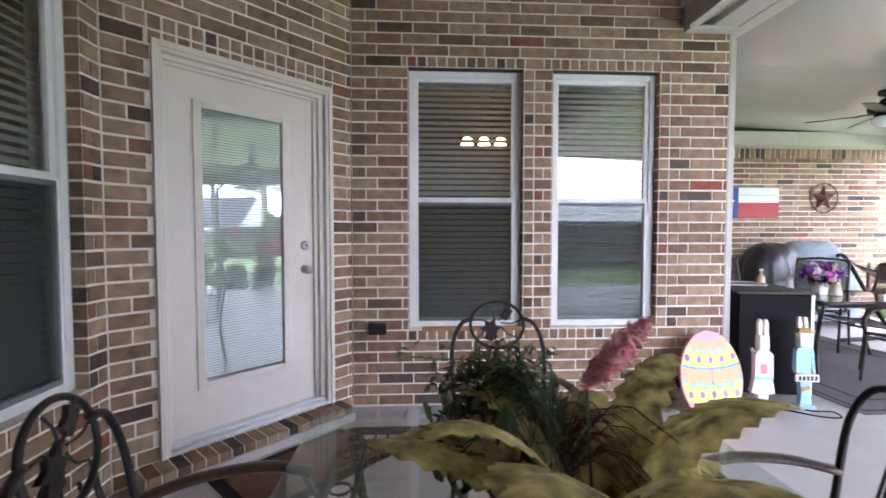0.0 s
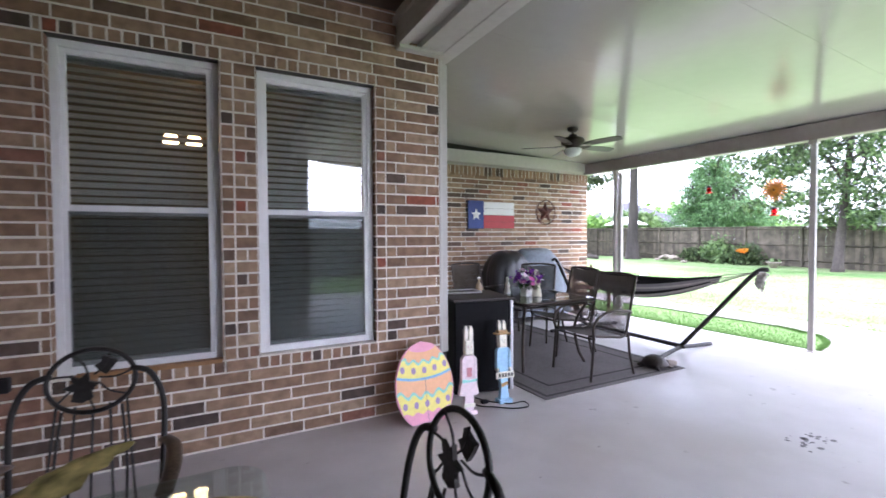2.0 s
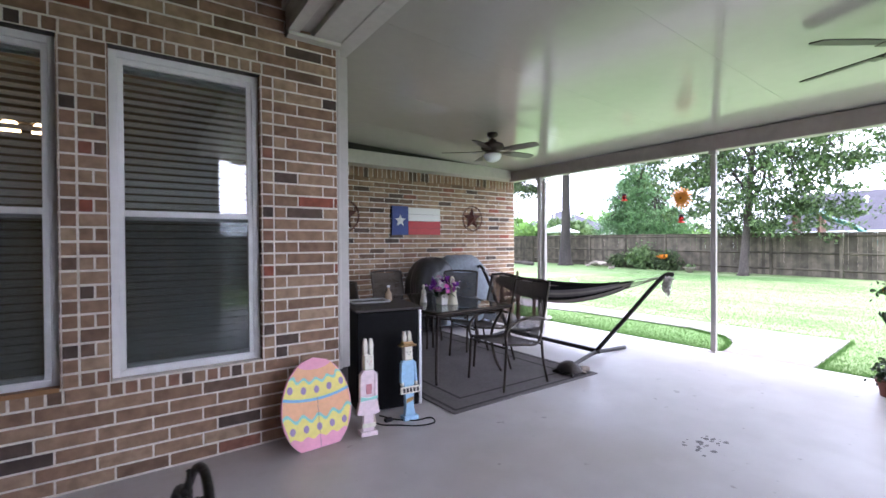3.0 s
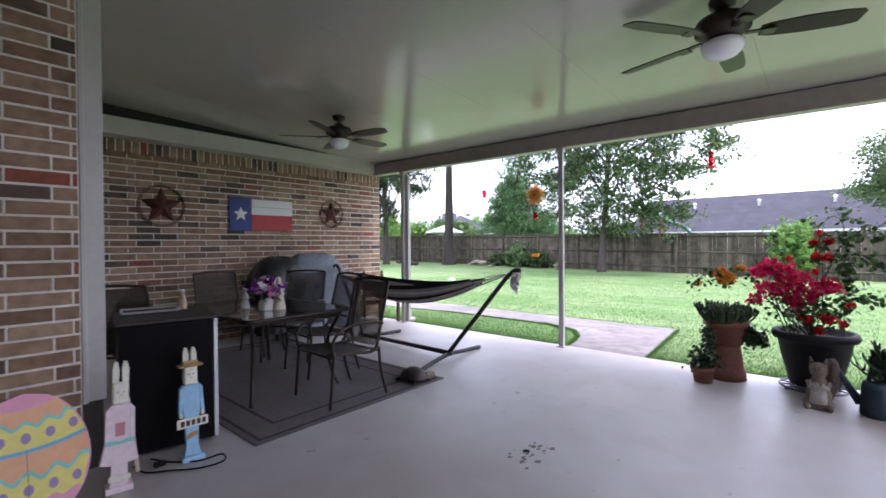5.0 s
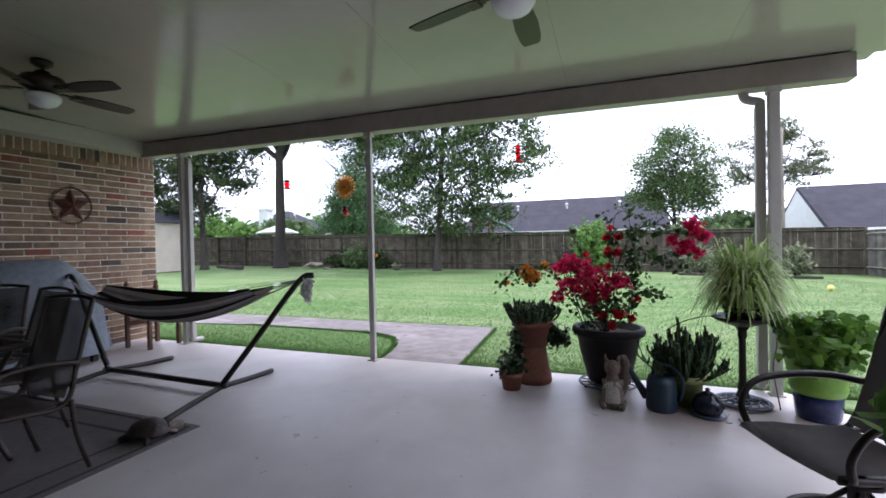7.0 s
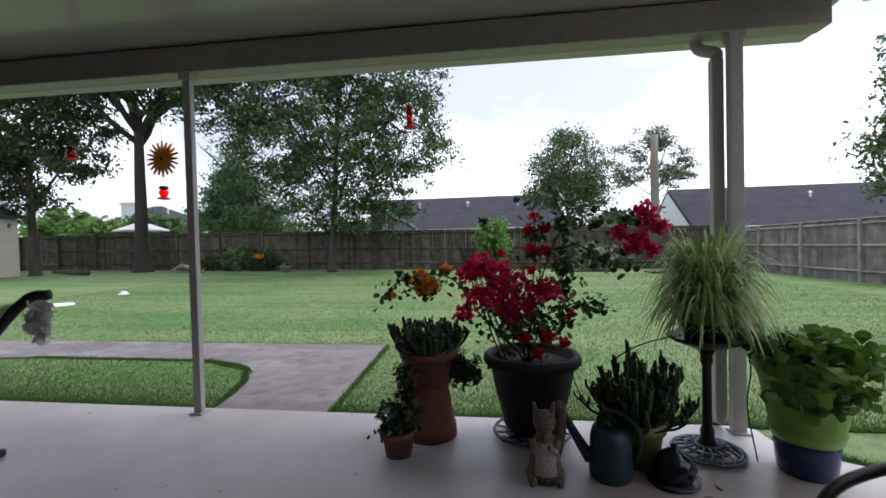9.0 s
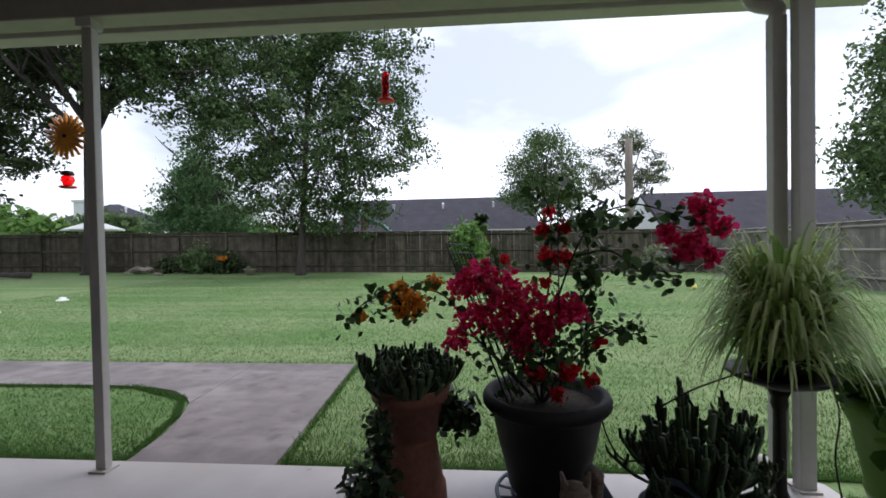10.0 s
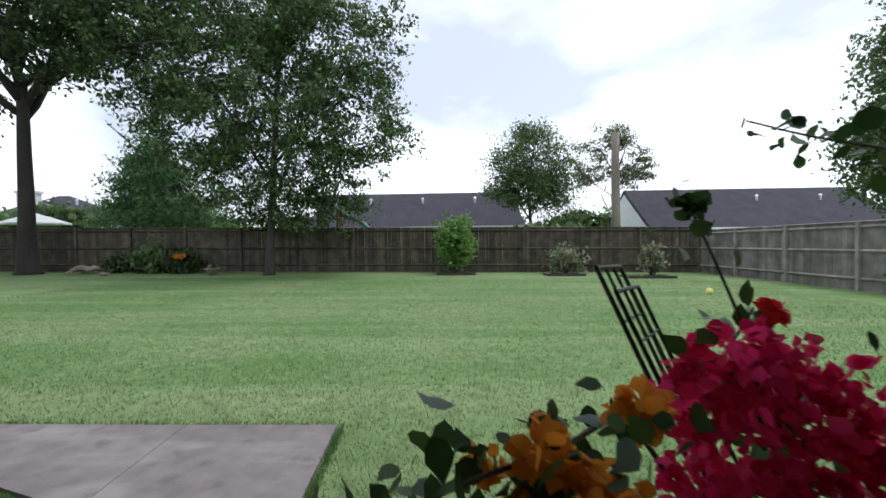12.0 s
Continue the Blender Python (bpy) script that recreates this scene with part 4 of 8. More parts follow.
def tree(name, at, label, height, r0, crown, leaf, leaves, size, seed, lean=(0, 0, 1), spread=1.0, first=0.35, cluster=0.55, levels=2, holes=0.25, bark=None, gap=1.0):
    """Trunk and limbs, and a crown of small leaves in clumps inside uneven ellipsoids (x, y, z, rx, ry, rz)."""
    rng = np.random.default_rng(seed)
    at = (at[0], at[1], float(gh(at[0], at[1])) - 0.05)
    t = tagged(new(name), label, "tree")
    t.location = at
    lines, tips = grow(rng, (0, 0, 0), height, lean, r0, spread, levels, first)
    small = bmesh.new()
    for i, (pts, r, re) in enumerate(lines):
        if i == 0:
            pts = [pts[0], pts[0].lerp(pts[1], 0.12)] + pts[1:]
            bm = tube(pts, r, 12, r_end=re)
            for v in bm.verts:
                if v.co.z < 0.6:
                    k = 1 + 0.55 * (1 - v.co.z / 0.6) ** 2
                    v.co.x *= k
                    v.co.y *= k
            part("trunk", bm, bark or M["bark"], t, smooth=True)
        elif r > r0 * 0.3:
            part("limb", tube(pts, r, 7, r_end=re), bark or M["bark"], t, smooth=True)
        else:
            tube(pts, r, 5, small, r_end=re)
    part("branch", small, bark or M["bark"], t, kind="stuff")
    C = np.array(crown, dtype=float)
    vol = C[:, 3] * C[:, 4] * C[:, 5]
    n_cl = int(leaves / 46)
    pick = rng.choice(len(C), n_cl, p=vol / vol.sum())
    d = rng.normal(size=(n_cl, 3))
    d /= np.linalg.norm(d, axis=1)[:, None]
    rad = rng.uniform(0.15, 1.0, n_cl)[:, None] ** 0.45 * rng.uniform(0.82, 1.1, n_cl)[:, None]
    cen = C[pick, :3] + d * rad * C[pick, 3:6]
    keep = np.array([noise.noise(Vector(c) * gap * 0.8 + Vector((seed, 0, 0))) for c in cen]) > holes - 0.45
    cen = cen[keep]
    # twigs carry the clumps
    bm = bmesh.new()
    T = np.array([tuple(p) for p in tips])
    for c in cen[:: max(1, len(cen) // 160)]:
        j = np.argmin(((T - c) ** 2).sum(1))
        mid = (T[j] + c) / 2 + rng.normal(size=3) * 0.12
        tube([T[j], mid, c], 0.028, 4, bm, r_end=0.008)
    part("twig", bm, bark or M["bark"], t, kind="stuff")
    per = 46
    sc = cluster * rng.uniform(0.5, 1.3, len(cen))
    pts = np.repeat(cen, per, 0) + rng.normal(size=(len(cen) * per, 3)) * np.repeat(sc, per)[:, None] * np.array([0.6, 0.6, 0.36])
    part("crown", leaves_mesh("crown", pts, size, M[leaf], rng), None, t)
    return t


tree("shade_tree", (23.3, 9.0), "tall leafy shade tree with a slim straight trunk before the fence", 9.5, 0.17,
     [(0, -0.2, 6.5, 3.4, 4.4, 3.6), (0, 2.6, 5.6, 2.6, 2.8, 2.2), (0, -3.4, 5.6, 2.2, 2.6, 2.6), (0, -2.2, 9.0, 2.6, 3.4, 2.6), (0, 0, 10.5, 2.4, 3.8, 2.4), (0.3, 0, 3.2, 2.2, 3.6, 1.3), (0.6, -1.4, 2.5, 1.6, 2.8, 1.0), (0.6, 0.9, 2.7, 1.4, 2.0, 0.9), (0, 4.6, 8.6, 2.5, 2.8, 2.4)], "leaf_shade", 106000, 0.105, 3, bark=M["bark"], spread=0.85, first=0.25, holes=0.36, cluster=0.42)
tree("old_oak", (23.7, 19.0), "old oak with a thick dark forked trunk and high crown", 7.6, 0.36,
     [(0, 0.5, 11.5, 4.0, 4.5, 3.2), (0, 4.5, 10.5, 3.0, 3.5, 3.0), (0, -4.3, 11.0, 3.2, 3.6, 3.2), (-1.5, -3.0, 8.2, 2.0, 2.0, 1.4), (0.5, 2.8, 7.8, 2.0, 2.0, 1.2)], "leaf_dark", 46000, 0.15, 8, bark=mat("dark_bark", (0.05, 0.042, 0.037), 0.95, color2=(0.02, 0.017, 0.015), scale=8, bump=1.0, bump_scale=14, stretch=(1, 1, 0.3)), spread=1.05, first=0.80, holes=0.22, levels=2)
tree("young_tree", (21.6, 22.6), "dark-leaved tree with two thin trunks at the end of the lawn", 7.5, 0.2,
     [(0, 0, 7.2, 2.4, 2.6, 2.4), (0, -2.2, 5.2, 1.6, 1.6, 1.0), (0, 2.4, 5.0, 2.0, 2.2, 2.2), (0, 1.0, 3.4, 1.8, 2.0, 0.9)], "leaf_dark", 22000, 0.13, 12, spread=0.8, holes=0.25)
tree("garden_tree", (27.5, 16.4), "bright green feathery tree standing behind the fence", 5.6, 0.12,
     [(0, 0, 4.2, 1.5, 1.9, 1.4), (0, -0.3, 2.6, 2.0, 3.0, 1.1), (0, 0.2, 5.6, 0.8, 1.0, 1.0), (0, 0.25, 6.5, 0.4, 0.5, 0.6)], "leaf_mid", 30000, 0.10, 21, spread=0.7, holes=0.2)
tree("round_tree", (32.0, -2.6), "round green tree behind the neighbouring garden", 5.6, 0.13,
     [(0, 0, 5.9, 2.1, 2.5, 2.0), (0, 0.1, 4.2, 2.0, 2.8, 1.3), (0, 0, 7.3, 1.0, 1.1, 0.9), (0, -1.4, 3.0, 1.5, 1.7, 1.1)], "leaf_oak", 36000, 0.095, 31, spread=0.6, holes=0.24)
tree("thin_tree", (36.5, -8.9), "sparse tree with fine pale leaves behind a dead trunk", 7.0, 0.08,
     [(0, 1.6, 6.4, 1.0, 1.6, 1.6), (0, -1.4, 6.2, 1.0, 1.7, 1.5), (0, 0, 8.4, 1.0, 1.5, 1.0)], "leaf_pale", 12000, 0.10, 41, spread=0.55, holes=0.3, cluster=0.35)
tree("tall_tree", (21.5, -13.9), "dense tall green tree beyond the side fence", 7.6, 0.2,
     [(0, 0, 4.2, 2.2, 2.6, 2.4), (0, -0.5, 7.0, 2.0, 2.1, 2.4), (0, -0.8, 9.6, 1.5, 1.5, 2.0)], "leaf_oak", 36000, 0.125, 51, spread=0.35, holes=0.15)
for k, (x, y, h, ry) in enumerate(((44, -6.5, 2.3, 4), (46, 14, 3.2, 5), (45, 24, 3.0, 6), (33, 26.5, 3.4, 3.0), (31, 31, 3.6, 3.5), (36.5, -6.6, 3.0, 2.4), (60, -20, 5.0, 9), (62, 2, 5.0, 9), (58, 40, 6, 10), (30, -3.2, 1.9, 2.4))):
    tree("bush_row", (x, y), "distant leafy green tree line behind the houses", h * 0.8, 0.12, [(0, 0, h * 0.62, ry * 0.5, ry, h * 0.45)], "leaf_oak" if k % 2 else "leaf_light", 4200, 0.30, 60 + k, spread=0.6, holes=0.0, cluster=0.6)

sn = thing("dead_trunk", (35, -8.55, float(gh(35, -8.5))), "bare grey broken tree trunk standing beyond the fence", "tree trunk")
part("trunk", tube([(0, 0, 0), (0.02, 0.0, 3), (-0.02, 0.04, 6), (0, 0.02, 8.15)], 0.30, 10, r_end=0.24), M["deadwood"], sn, smooth=True)
part("broken_top", tube([(0.05, 0.05, 8.1), (0.06, 0.09, 8.35)], 0.12, 6, r_end=0.03), M["deadwood"], sn)


# ---- neighbouring houses ----
def house(at, size, eave, ridge, label, wallmat, hip=True, gable_y=False, turn=0):
    """A single-storey house: walls, roof, fascia; the ridge runs along y."""
    h = thing("house", (at[0], at[1], float(gh(at[0], at[1]))), label, "house", turn=turn)
    dx, dy = size[0] / 2, size[1] / 2
    part("wall", B((-dx, dx, -dy, dy, -0.1, eave)), wallmat, h)
    o = 0.5
    X, Y = dx + o, dy + o
    hy = (Y - X * 0.9) if hip else dy + 0.3
    yy = Y if hip else dy + 0.3
    v = [(-X, -yy, eave), (X, -yy, eave), (X, yy, eave), (-X, yy, eave), (0, -hy, ridge), (0, hy, ridge)]
    f = [(0, 4, 5, 3), (1, 2, 5, 4), (0, 1, 4), (2, 3, 5), (0, 3, 2, 1)]
    r = part("roof", raw_mesh("roof", v, f, M["roof"]), None, h)
    part("fascia", B((-X - 0.03, -X, -yy, yy, eave - 0.18, eave + 0.04), (X, X + 0.03, -yy, yy, eave - 0.18, eave + 0.04), (-X, X, -yy - 0.03, -yy, eave - 0.18, eave + 0.04)) if hip else B((-X - 0.03, -X, -yy, yy, eave - 0.18, eave + 0.04)), M["white"], h)
    if not hip:
        for s in (-1, 1):
            g = raw_mesh("gable", [(-dx, s * (dy + 0.31), eave), (dx, s * (dy + 0.31), eave), (0, s * (dy + 0.31), ridge - 0.28)], [(0, 1, 2)], M["siding"])
            part("gable", g, None, h, "white painted gable")
    for k in range(3):
        part("roof_vent", lathe([(0.08, 0.0), (0.08, 0.35), (0.16, 0.36), (0.0, 0.5)], 10, at=(-X * 0.35, -dy * 0.6 + k * dy * 0.55, eave + (ridge - eave) * 0.65)), M["silver"], h)
    return h


house((42, 4.6), (10, 14.5), 2.25, 5.1, "low brick house with a dark shingle roof and pale fascia", M["tan"], hip=False)
house((42, -20.5), (9, 17.0), 2.15, 5.3, "house with a dark shingle roof and a white end gable", M["tan"], hip=False)
hh = house((44, 36), (9, 9.0), 2.6, 5.3, "distant house with a blue-grey roof and a pale chimney", M["tan"])
part("chimney", B((-3.6, -2.7, -0.6, 0.6, 2.0, 5.3), (-3.7, -2.6, -0.7, 0.7, 5.2, 5.4)), M["siding"], hh, "pale brick chimney")


# ---- under the patio cover ----
def small_mat(name, c, rough=0.5, **k):
    if name not in M:
        M[name] = mat(name, c, rough, **k)
    return M[name]


rug = thing("rug", (4.56, 5.22, 0), "large dark grey woven outdoor rug with thin darker border lines", "rug")
bm = B((-0.94, 0.94, -1.50, 1.50, 0.001, 0.010))
part("rug_body", bm, M["rug"], rug)
for k, (a, b) in enumerate(((0.90, 1.46), (0.70, 1.26))):
    part("border_line", B((-a, a, -b, -b + 0.025, 0.0105, 0.0125), (-a, a, b - 0.025, b, 0.0105, 0.0125), (-a, -a + 0.025, -b + 0.025, b - 0.025, 0.0105, 0.0125), (a - 0.025, a, -b + 0.025, b - 0.025, 0.0105, 0.0125)), M["rugline"], rug)


def sling_chair():
    c = thing("patio_chair", (0, 0, 0), "bronze metal patio chair with brown sling seat and curved arms", "chair", "chairs round the patio table")
    for s in (-1, 1):
        x = 0.27 * s
        part("leg", tube(curve([(x, 0.27, 0.0), (x, 0.25, 0.2), (x, 0.23, 0.44)], 4), 0.013, 8), M["bronze"], c, smooth=True)
        part("leg", tube(curve([(x, -0.30, 0.0), (x, -0.24, 0.22), (x, -0.22, 0.42)], 4), 0.013, 8), M["bronze"], c, smooth=True)
        part("arm", tube(curve([(x, 0.23, 0.40), (x * 1.04, 0.25, 0.52), (x * 1.06, 0.17, 0.615), (x * 1.06, 0.0, 0.655), (x * 1.03, -0.17, 0.645), (x, -0.265, 0.62)], 5), 0.013, 8), M["bronze"], c, smooth=True)
        part("side_rail", tube(curve([(x * 0.9, 0.25, 0.43), (x * 0.9, 0.0, 0.40), (x * 0.9, -0.20, 0.40), (x * 0.9, -0.27, 0.62), (x * 0.9, -0.36, 0.98)], 6), 0.014, 8), M["bronze"], c, smooth=True)
    part("stretcher", tube([(-0.26, 0.24, 0.40), (0.26, 0.24, 0.40)], 0.010), M["bronze"], c, smooth=True)
    part("stretcher", tube([(-0.26, -0.23, 0.38), (0.26, -0.23, 0.38)], 0.010), M["bronze"], c, smooth=True)
    part("top_rail", tube(curve([(-0.243, -0.36, 0.975), (-0.1, -0.375, 0.99), (0.1, -0.375, 0.99), (0.243, -0.36, 0.975)], 4), 0.013, 8), M["bronze"], c, smooth=True)

    def sling(pts, name):
        bm = bmesh.new()
        rows = []
        for (y, z) in pts:
            rows.append([bm.verts.new((0.235 * u, y, z - 0.012 * (1 - u * u))) for u in (-1, -0.5, 0, 0.5, 1)])
        for a, b in zip(rows, rows[1:]):
            for i in range(4):
                bm.faces.new((a[i], a[i + 1], b[i + 1], b[i]))
        bmesh.ops.solidify(bm, geom=bm.faces[:], thickness=0.004)
        part(name, bm, M["sling"], c, smooth=True)
    sling([(0.26, 0.435), (0.15, 0.425), (0.0, 0.405), (-0.12, 0.40), (-0.195, 0.41)], "seat")
    sling([(-0.205, 0.43), (-0.235, 0.52), (-0.275, 0.65), (-0.32, 0.82), (-0.365, 0.975)], "backrest")
    return c


def place(proto, items):
    """Copies of a thing at (x, y, z, turn); the first stays the thing itself."""
    for x, y, z, t in items[1:]:
        copy_thing(proto, pose(x, y, z, 0, 0, t))
    x, y, z, t = items[0]
    proto.matrix_basis = pose(x, y, z, 0, 0, t)
    bpy.context.view_layer.update()
    return proto


chair = sling_chair()
place(chair, [(4.56, 4.11, 0.012, 88), (4.90, 4.92, 0.012, 84), (5.00, 5.60, 0.012, 125), (4.48, 6.12, 0.012, 182), (3.42, 5.50, 0.012, -40)])

tbl = thing("patio_table", (4.32, 5.04, 0.012), "rectangular bronze patio table with a clear greenish glass top", "table")
W_, D_ = 0.48, 0.76


def rounded(w, d, r, n=5):
    out = []
    for cx, cy, a0 in ((w - r, d - r, 0), (-w + r, d - r, 90), (-w + r, -d + r, 180), (w - r, -d + r, 270)):
        for k in range(n + 1):
            a = radians(a0 + 90 * k / n)
            out.append((cx + r * math.cos(a), cy + r * math.sin(a)))
    return out


g = part("tabletop", slab(rounded(W_, D_, 0.05), 0.715, 0.721), M["tableglass"], tbl, "clear glass sheet")
part("frame", tube([(x, y, 0.706) for x, y in rounded(W_ + 0.012, D_ + 0.012, 0.06)], 0.017, 8, closed=True), M["bronze"], tbl, smooth=True)
for sx in (-1, 1):
    for sy in (-1, 1):
        part("leg", tube(curve([(sx * 0.43, sy * 0.70, 0.70), (sx * 0.36, sy * 0.58, 0.42), (sx * 0.38, sy * 0.60, 0.15), (sx * 0.42, sy * 0.66, 0.0)], 5), 0.016, 8), M["bronze"], tbl, smooth=True)
part("brace", tube([(-0.38, -0.62, 0.62), (0.38, 0.62, 0.62)], 0.010), M["bronze"], tbl)
part("brace", tube([(0.38, -0.62, 0.62), (-0.38, 0.62, 0.60)], 0.010), M["bronze"], tbl)
part("stretcher", tube([(-0.42, -0.68, 0.66), (0.42, -0.68, 0.66)], 0.010), M["bronze"], tbl)


def leaf_clump(n, center, spread, size, seed, up=0.4, aspect=1.6, material="leaf_boug"):
    rng = np.random.default_rng(seed)
    pts = np.array(center) + rng.normal(size=(n, 3)) * np.array(spread)
    return leaves_mesh("leaves", pts, size, M[material], rng, up, aspect, True)


M["violet"] = palette_mat("violet_petal", [(0, (0.12, 0.02, 0.25)), (0.4, (0.25, 0.05, 0.4)), (0.6, (0.55, 0.12, 0.35)), (0.8, (0.75, 0.72, 0.75)), (1, (0.8, 0.8, 0.8))], island=True, bump=0, fine=0.1)
small_mat("ceramic_white", (0.78, 0.76, 0.72), 0.35, vary=0.08)
small_mat("ceramic_cream", (0.66, 0.60, 0.46), 0.45, vary=0.2, scale=14)
vz = thing("flower_pot", (4.22, 4.72, 0.734), "small white pot of purple and white flowers on glass table", "flower pot")
part("pot", moved(B((-0.055, 0.055, -0.055, 0.055, 0.0, 0.12), bevel=0.008), Matrix.Identity(4)), M["ceramic_white"], vz)
part("flower", leaf_clump(260, (0, 0, 0.20), (0.06, 0.06, 0.04), 0.05, 4, material="violet", aspect=1.1), None, vz, kind="stuff")
part("foliage", leaf_clump(90, (0, 0, 0.13), (0.05, 0.05, 0.02), 0.045, 5), None, vz, kind="stuff")


def figurine(at, h, label, material, turn=0):
    """A small statue as one plain mesh."""
    f = thing("statue", at, label, "statue", turn=turn)
    bm = lathe([(0.0, 0.0), (0.20 * h, 0.0), (0.20 * h, 0.04 * h), (0.17 * h, 0.2 * h), (0.11 * h, 0.5 * h), (0.13 * h, 0.62 * h), (0.10 * h, 0.70 * h), (0.045 * h, 0.74 * h), (0.075 * h, 0.82 * h), (0.085 * h, 0.90 * h), (0.05 * h, 0.98 * h), (0.0, h)], 18)
    tube([(-0.11 * h, 0, 0.62 * h), (-0.15 * h, 0.06 * h, 0.45 * h), (0.0, 0.12 * h, 0.42 * h)], 0.035 * h, 6, bm)
    tube([(0.11 * h, 0, 0.62 * h), (0.15 * h, 0.06 * h, 0.45 * h), (0.02 * h, 0.12 * h, 0.42 * h)], 0.035 * h, 6, bm)
    part("body", bm, material, f, smooth=True)
    return f


figurine((4.30, 4.66, 0.734), 0.30, "cream ceramic figurine standing on the glass table beside the flower pot", M["ceramic_cream"], 200)
figurine((4.14, 4.98, 0.734), 0.20, "small white ceramic figurine on the glass table", M["ceramic_white"], 200)

# fridge box
fr = thing("cabinet", (3.31, 4.41, 0), "black cabinet with brown top and silver edge beside brick corner", "cabinet", turn=-11)
part("body", B((-0.27, 0.27, -0.29, 0.27, 0.012, 0.825), bevel=0.006), M["black"], fr)
part("door", B((-0.272, 0.245, -0.318, -0.293, 0.02, 0.822), bevel=0.006), M["black"], fr)
part("edge_strip", B((0.249, 0.276, -0.322, -0.293, 0.02, 0.822), bevel=0.004), M["silver"], fr, "silver metal edge strip")
part("top", B((-0.29, 0.29, -0.33, 0.29, 0.828, 0.848), bevel=0.005), M["brown"], fr, "worn brown top")
for sx in (-1, 1):
    for sy in (-1, 1):
        part("foot", lathe([(0.0, 0.0), (0.018, 0.0), (0.018, 0.012), (0, 0.012)], 10, at=(sx * 0.22, sy * 0.22, 0)), M["plastic"], fr)
tr = thing("tray", (3.25, 4.50, 0.850), "shallow grey metal tray on the black cabinet", "tray", turn=-11)
part("base", B((-0.16, 0.16, -0.11, 0.11, 0.0, 0.006)), M["brown"], tr)
part("rim", tube([(x, y, 0.02) for x, y in rounded(0.165, 0.115, 0.02, 3)], 0.008, 6, closed=True), M["silver"], tr)
bt = thing("bottle", (3.46, 4.52, 0.850), "small clear bottle with amber liquid on the black cabinet", "bottle")
part("body", lathe([(0, 0), (0.032, 0.0), (0.034, 0.02), (0.030, 0.07), (0.012, 0.10), (0.011, 0.125), (0.0, 0.125)], 18), small_mat("bottle_glass", (0.45, 0.33, 0.22), 0.15, vary=0.3), bt, smooth=True)
part("cap", lathe([(0, 0.126), (0.014, 0.126), (0.014, 0.145), (0, 0.146)], 12), M["white"], bt, smooth=True)
dc = thing("chair_cover", (3.42, 5.30, 0), "crumpled black cloth cover draped over a patio chair", "cover")
bm = bmesh.new()
grid_ = []
for i in range(13):
    u = i / 12
    row = []
    for j in range(9):
        v = -1 + j / 4
        top_ = 0.885 - 0.125 * u - 0.03 * math.sin(u * 9)
        w_ = 0.05 + 0.20 * math.sin(math.pi * min(1, 0.25 + u * 0.7))
        row.append(bm.verts.new((-0.05 + 0.12 * u + v * w_ + 0.012 * math.sin(u * 17 + v * 6), 0.35 - 0.75 * u, top_ - 0.40 * abs(v) ** 1.4 + 0.015 * math.sin(v * 9 + u * 13))))
    grid_.append(row)
for a_, b_ in zip(grid_, grid_[1:]):
    for j in range(8):
        bm.faces.new((a_[j], a_[j + 1], b_[j + 1], b_[j]))
bmesh.ops.solidify(bm, geom=bm.faces[:], thickness=0.004)
part("cloth", bm, M["cover_black"], dc, smooth=True)
cord = thing("power_cord", (0, 0, 0), "black power cord lying in a loop on the concrete", "cable")
part("cable", tube(curve([(3.02, 4.02, 0.006), (3.05, 3.88, 0.006), (3.15, 3.80, 0.006), (3.27, 3.70, 0.006), (3.40, 3.68, 0.006), (3.43, 3.78, 0.006), (3.30, 3.80, 0.006), (3.18, 3.92, 0.006), (3.12, 4.05, 0.006)], 6), 0.005, 6), M["black"], cord, smooth=True)
part("plug", B((3.10, 3.16, 3.90, 3.94, 0.0, 0.025), bevel=0.004), M["plastic"], cord)


# easter egg board: painted plywood
PINK, ORANGE, YELLOW, TEAL, PURPLE, BLUE = [small_mat("paint_" + n, c, 0.6, vary=0.08) for n, c in (("pink", (0.85, 0.38, 0.50)), ("orange", (0.85, 0.47, 0.25)), ("yellow", (0.86, 0.76, 0.22)), ("teal", (0.30, 0.66, 0.58)), ("purple", (0.38, 0.27, 0.45)), ("blue", (0.20, 0.48, 0.72)))]
PALEBLUE, CREAM, LPINK = small_mat("paint_pale_blue", (0.36, 0.60, 0.80), 0.6), small_mat("paint_cream", (0.82, 0.78, 0.66), 0.6, vary=0.15), small_mat("paint_light_pink", (0.85, 0.70, 0.73), 0.6)


def egg_w(z, w=0.245, h=0.58):
    u = z / h
    return w * math.sqrt(max(0.0, 1 - (2 * u - 1) ** 2)) * (1.06 - 0.12 * u) / 0.99


egg = thing("egg_board", (2.56, 3.865, 0.0), "large painted wooden easter egg leaning on the brick wall", "decoration")
egg.matrix_world = pose(2.55, 3.80, -0.045, -11, 0, 4)
EH = 0.645
part("board", slab([(egg_w(z, h=EH), z) for z in np.linspace(0.047, EH, 26)] + [(-egg_w(z, h=EH), z) for z in np.linspace(EH, 0.047, 26)[1:]], 0, 0.02), PINK, egg)
egg.children[0].data.transform(Matrix.Rotation(radians(90), 4, "X"))


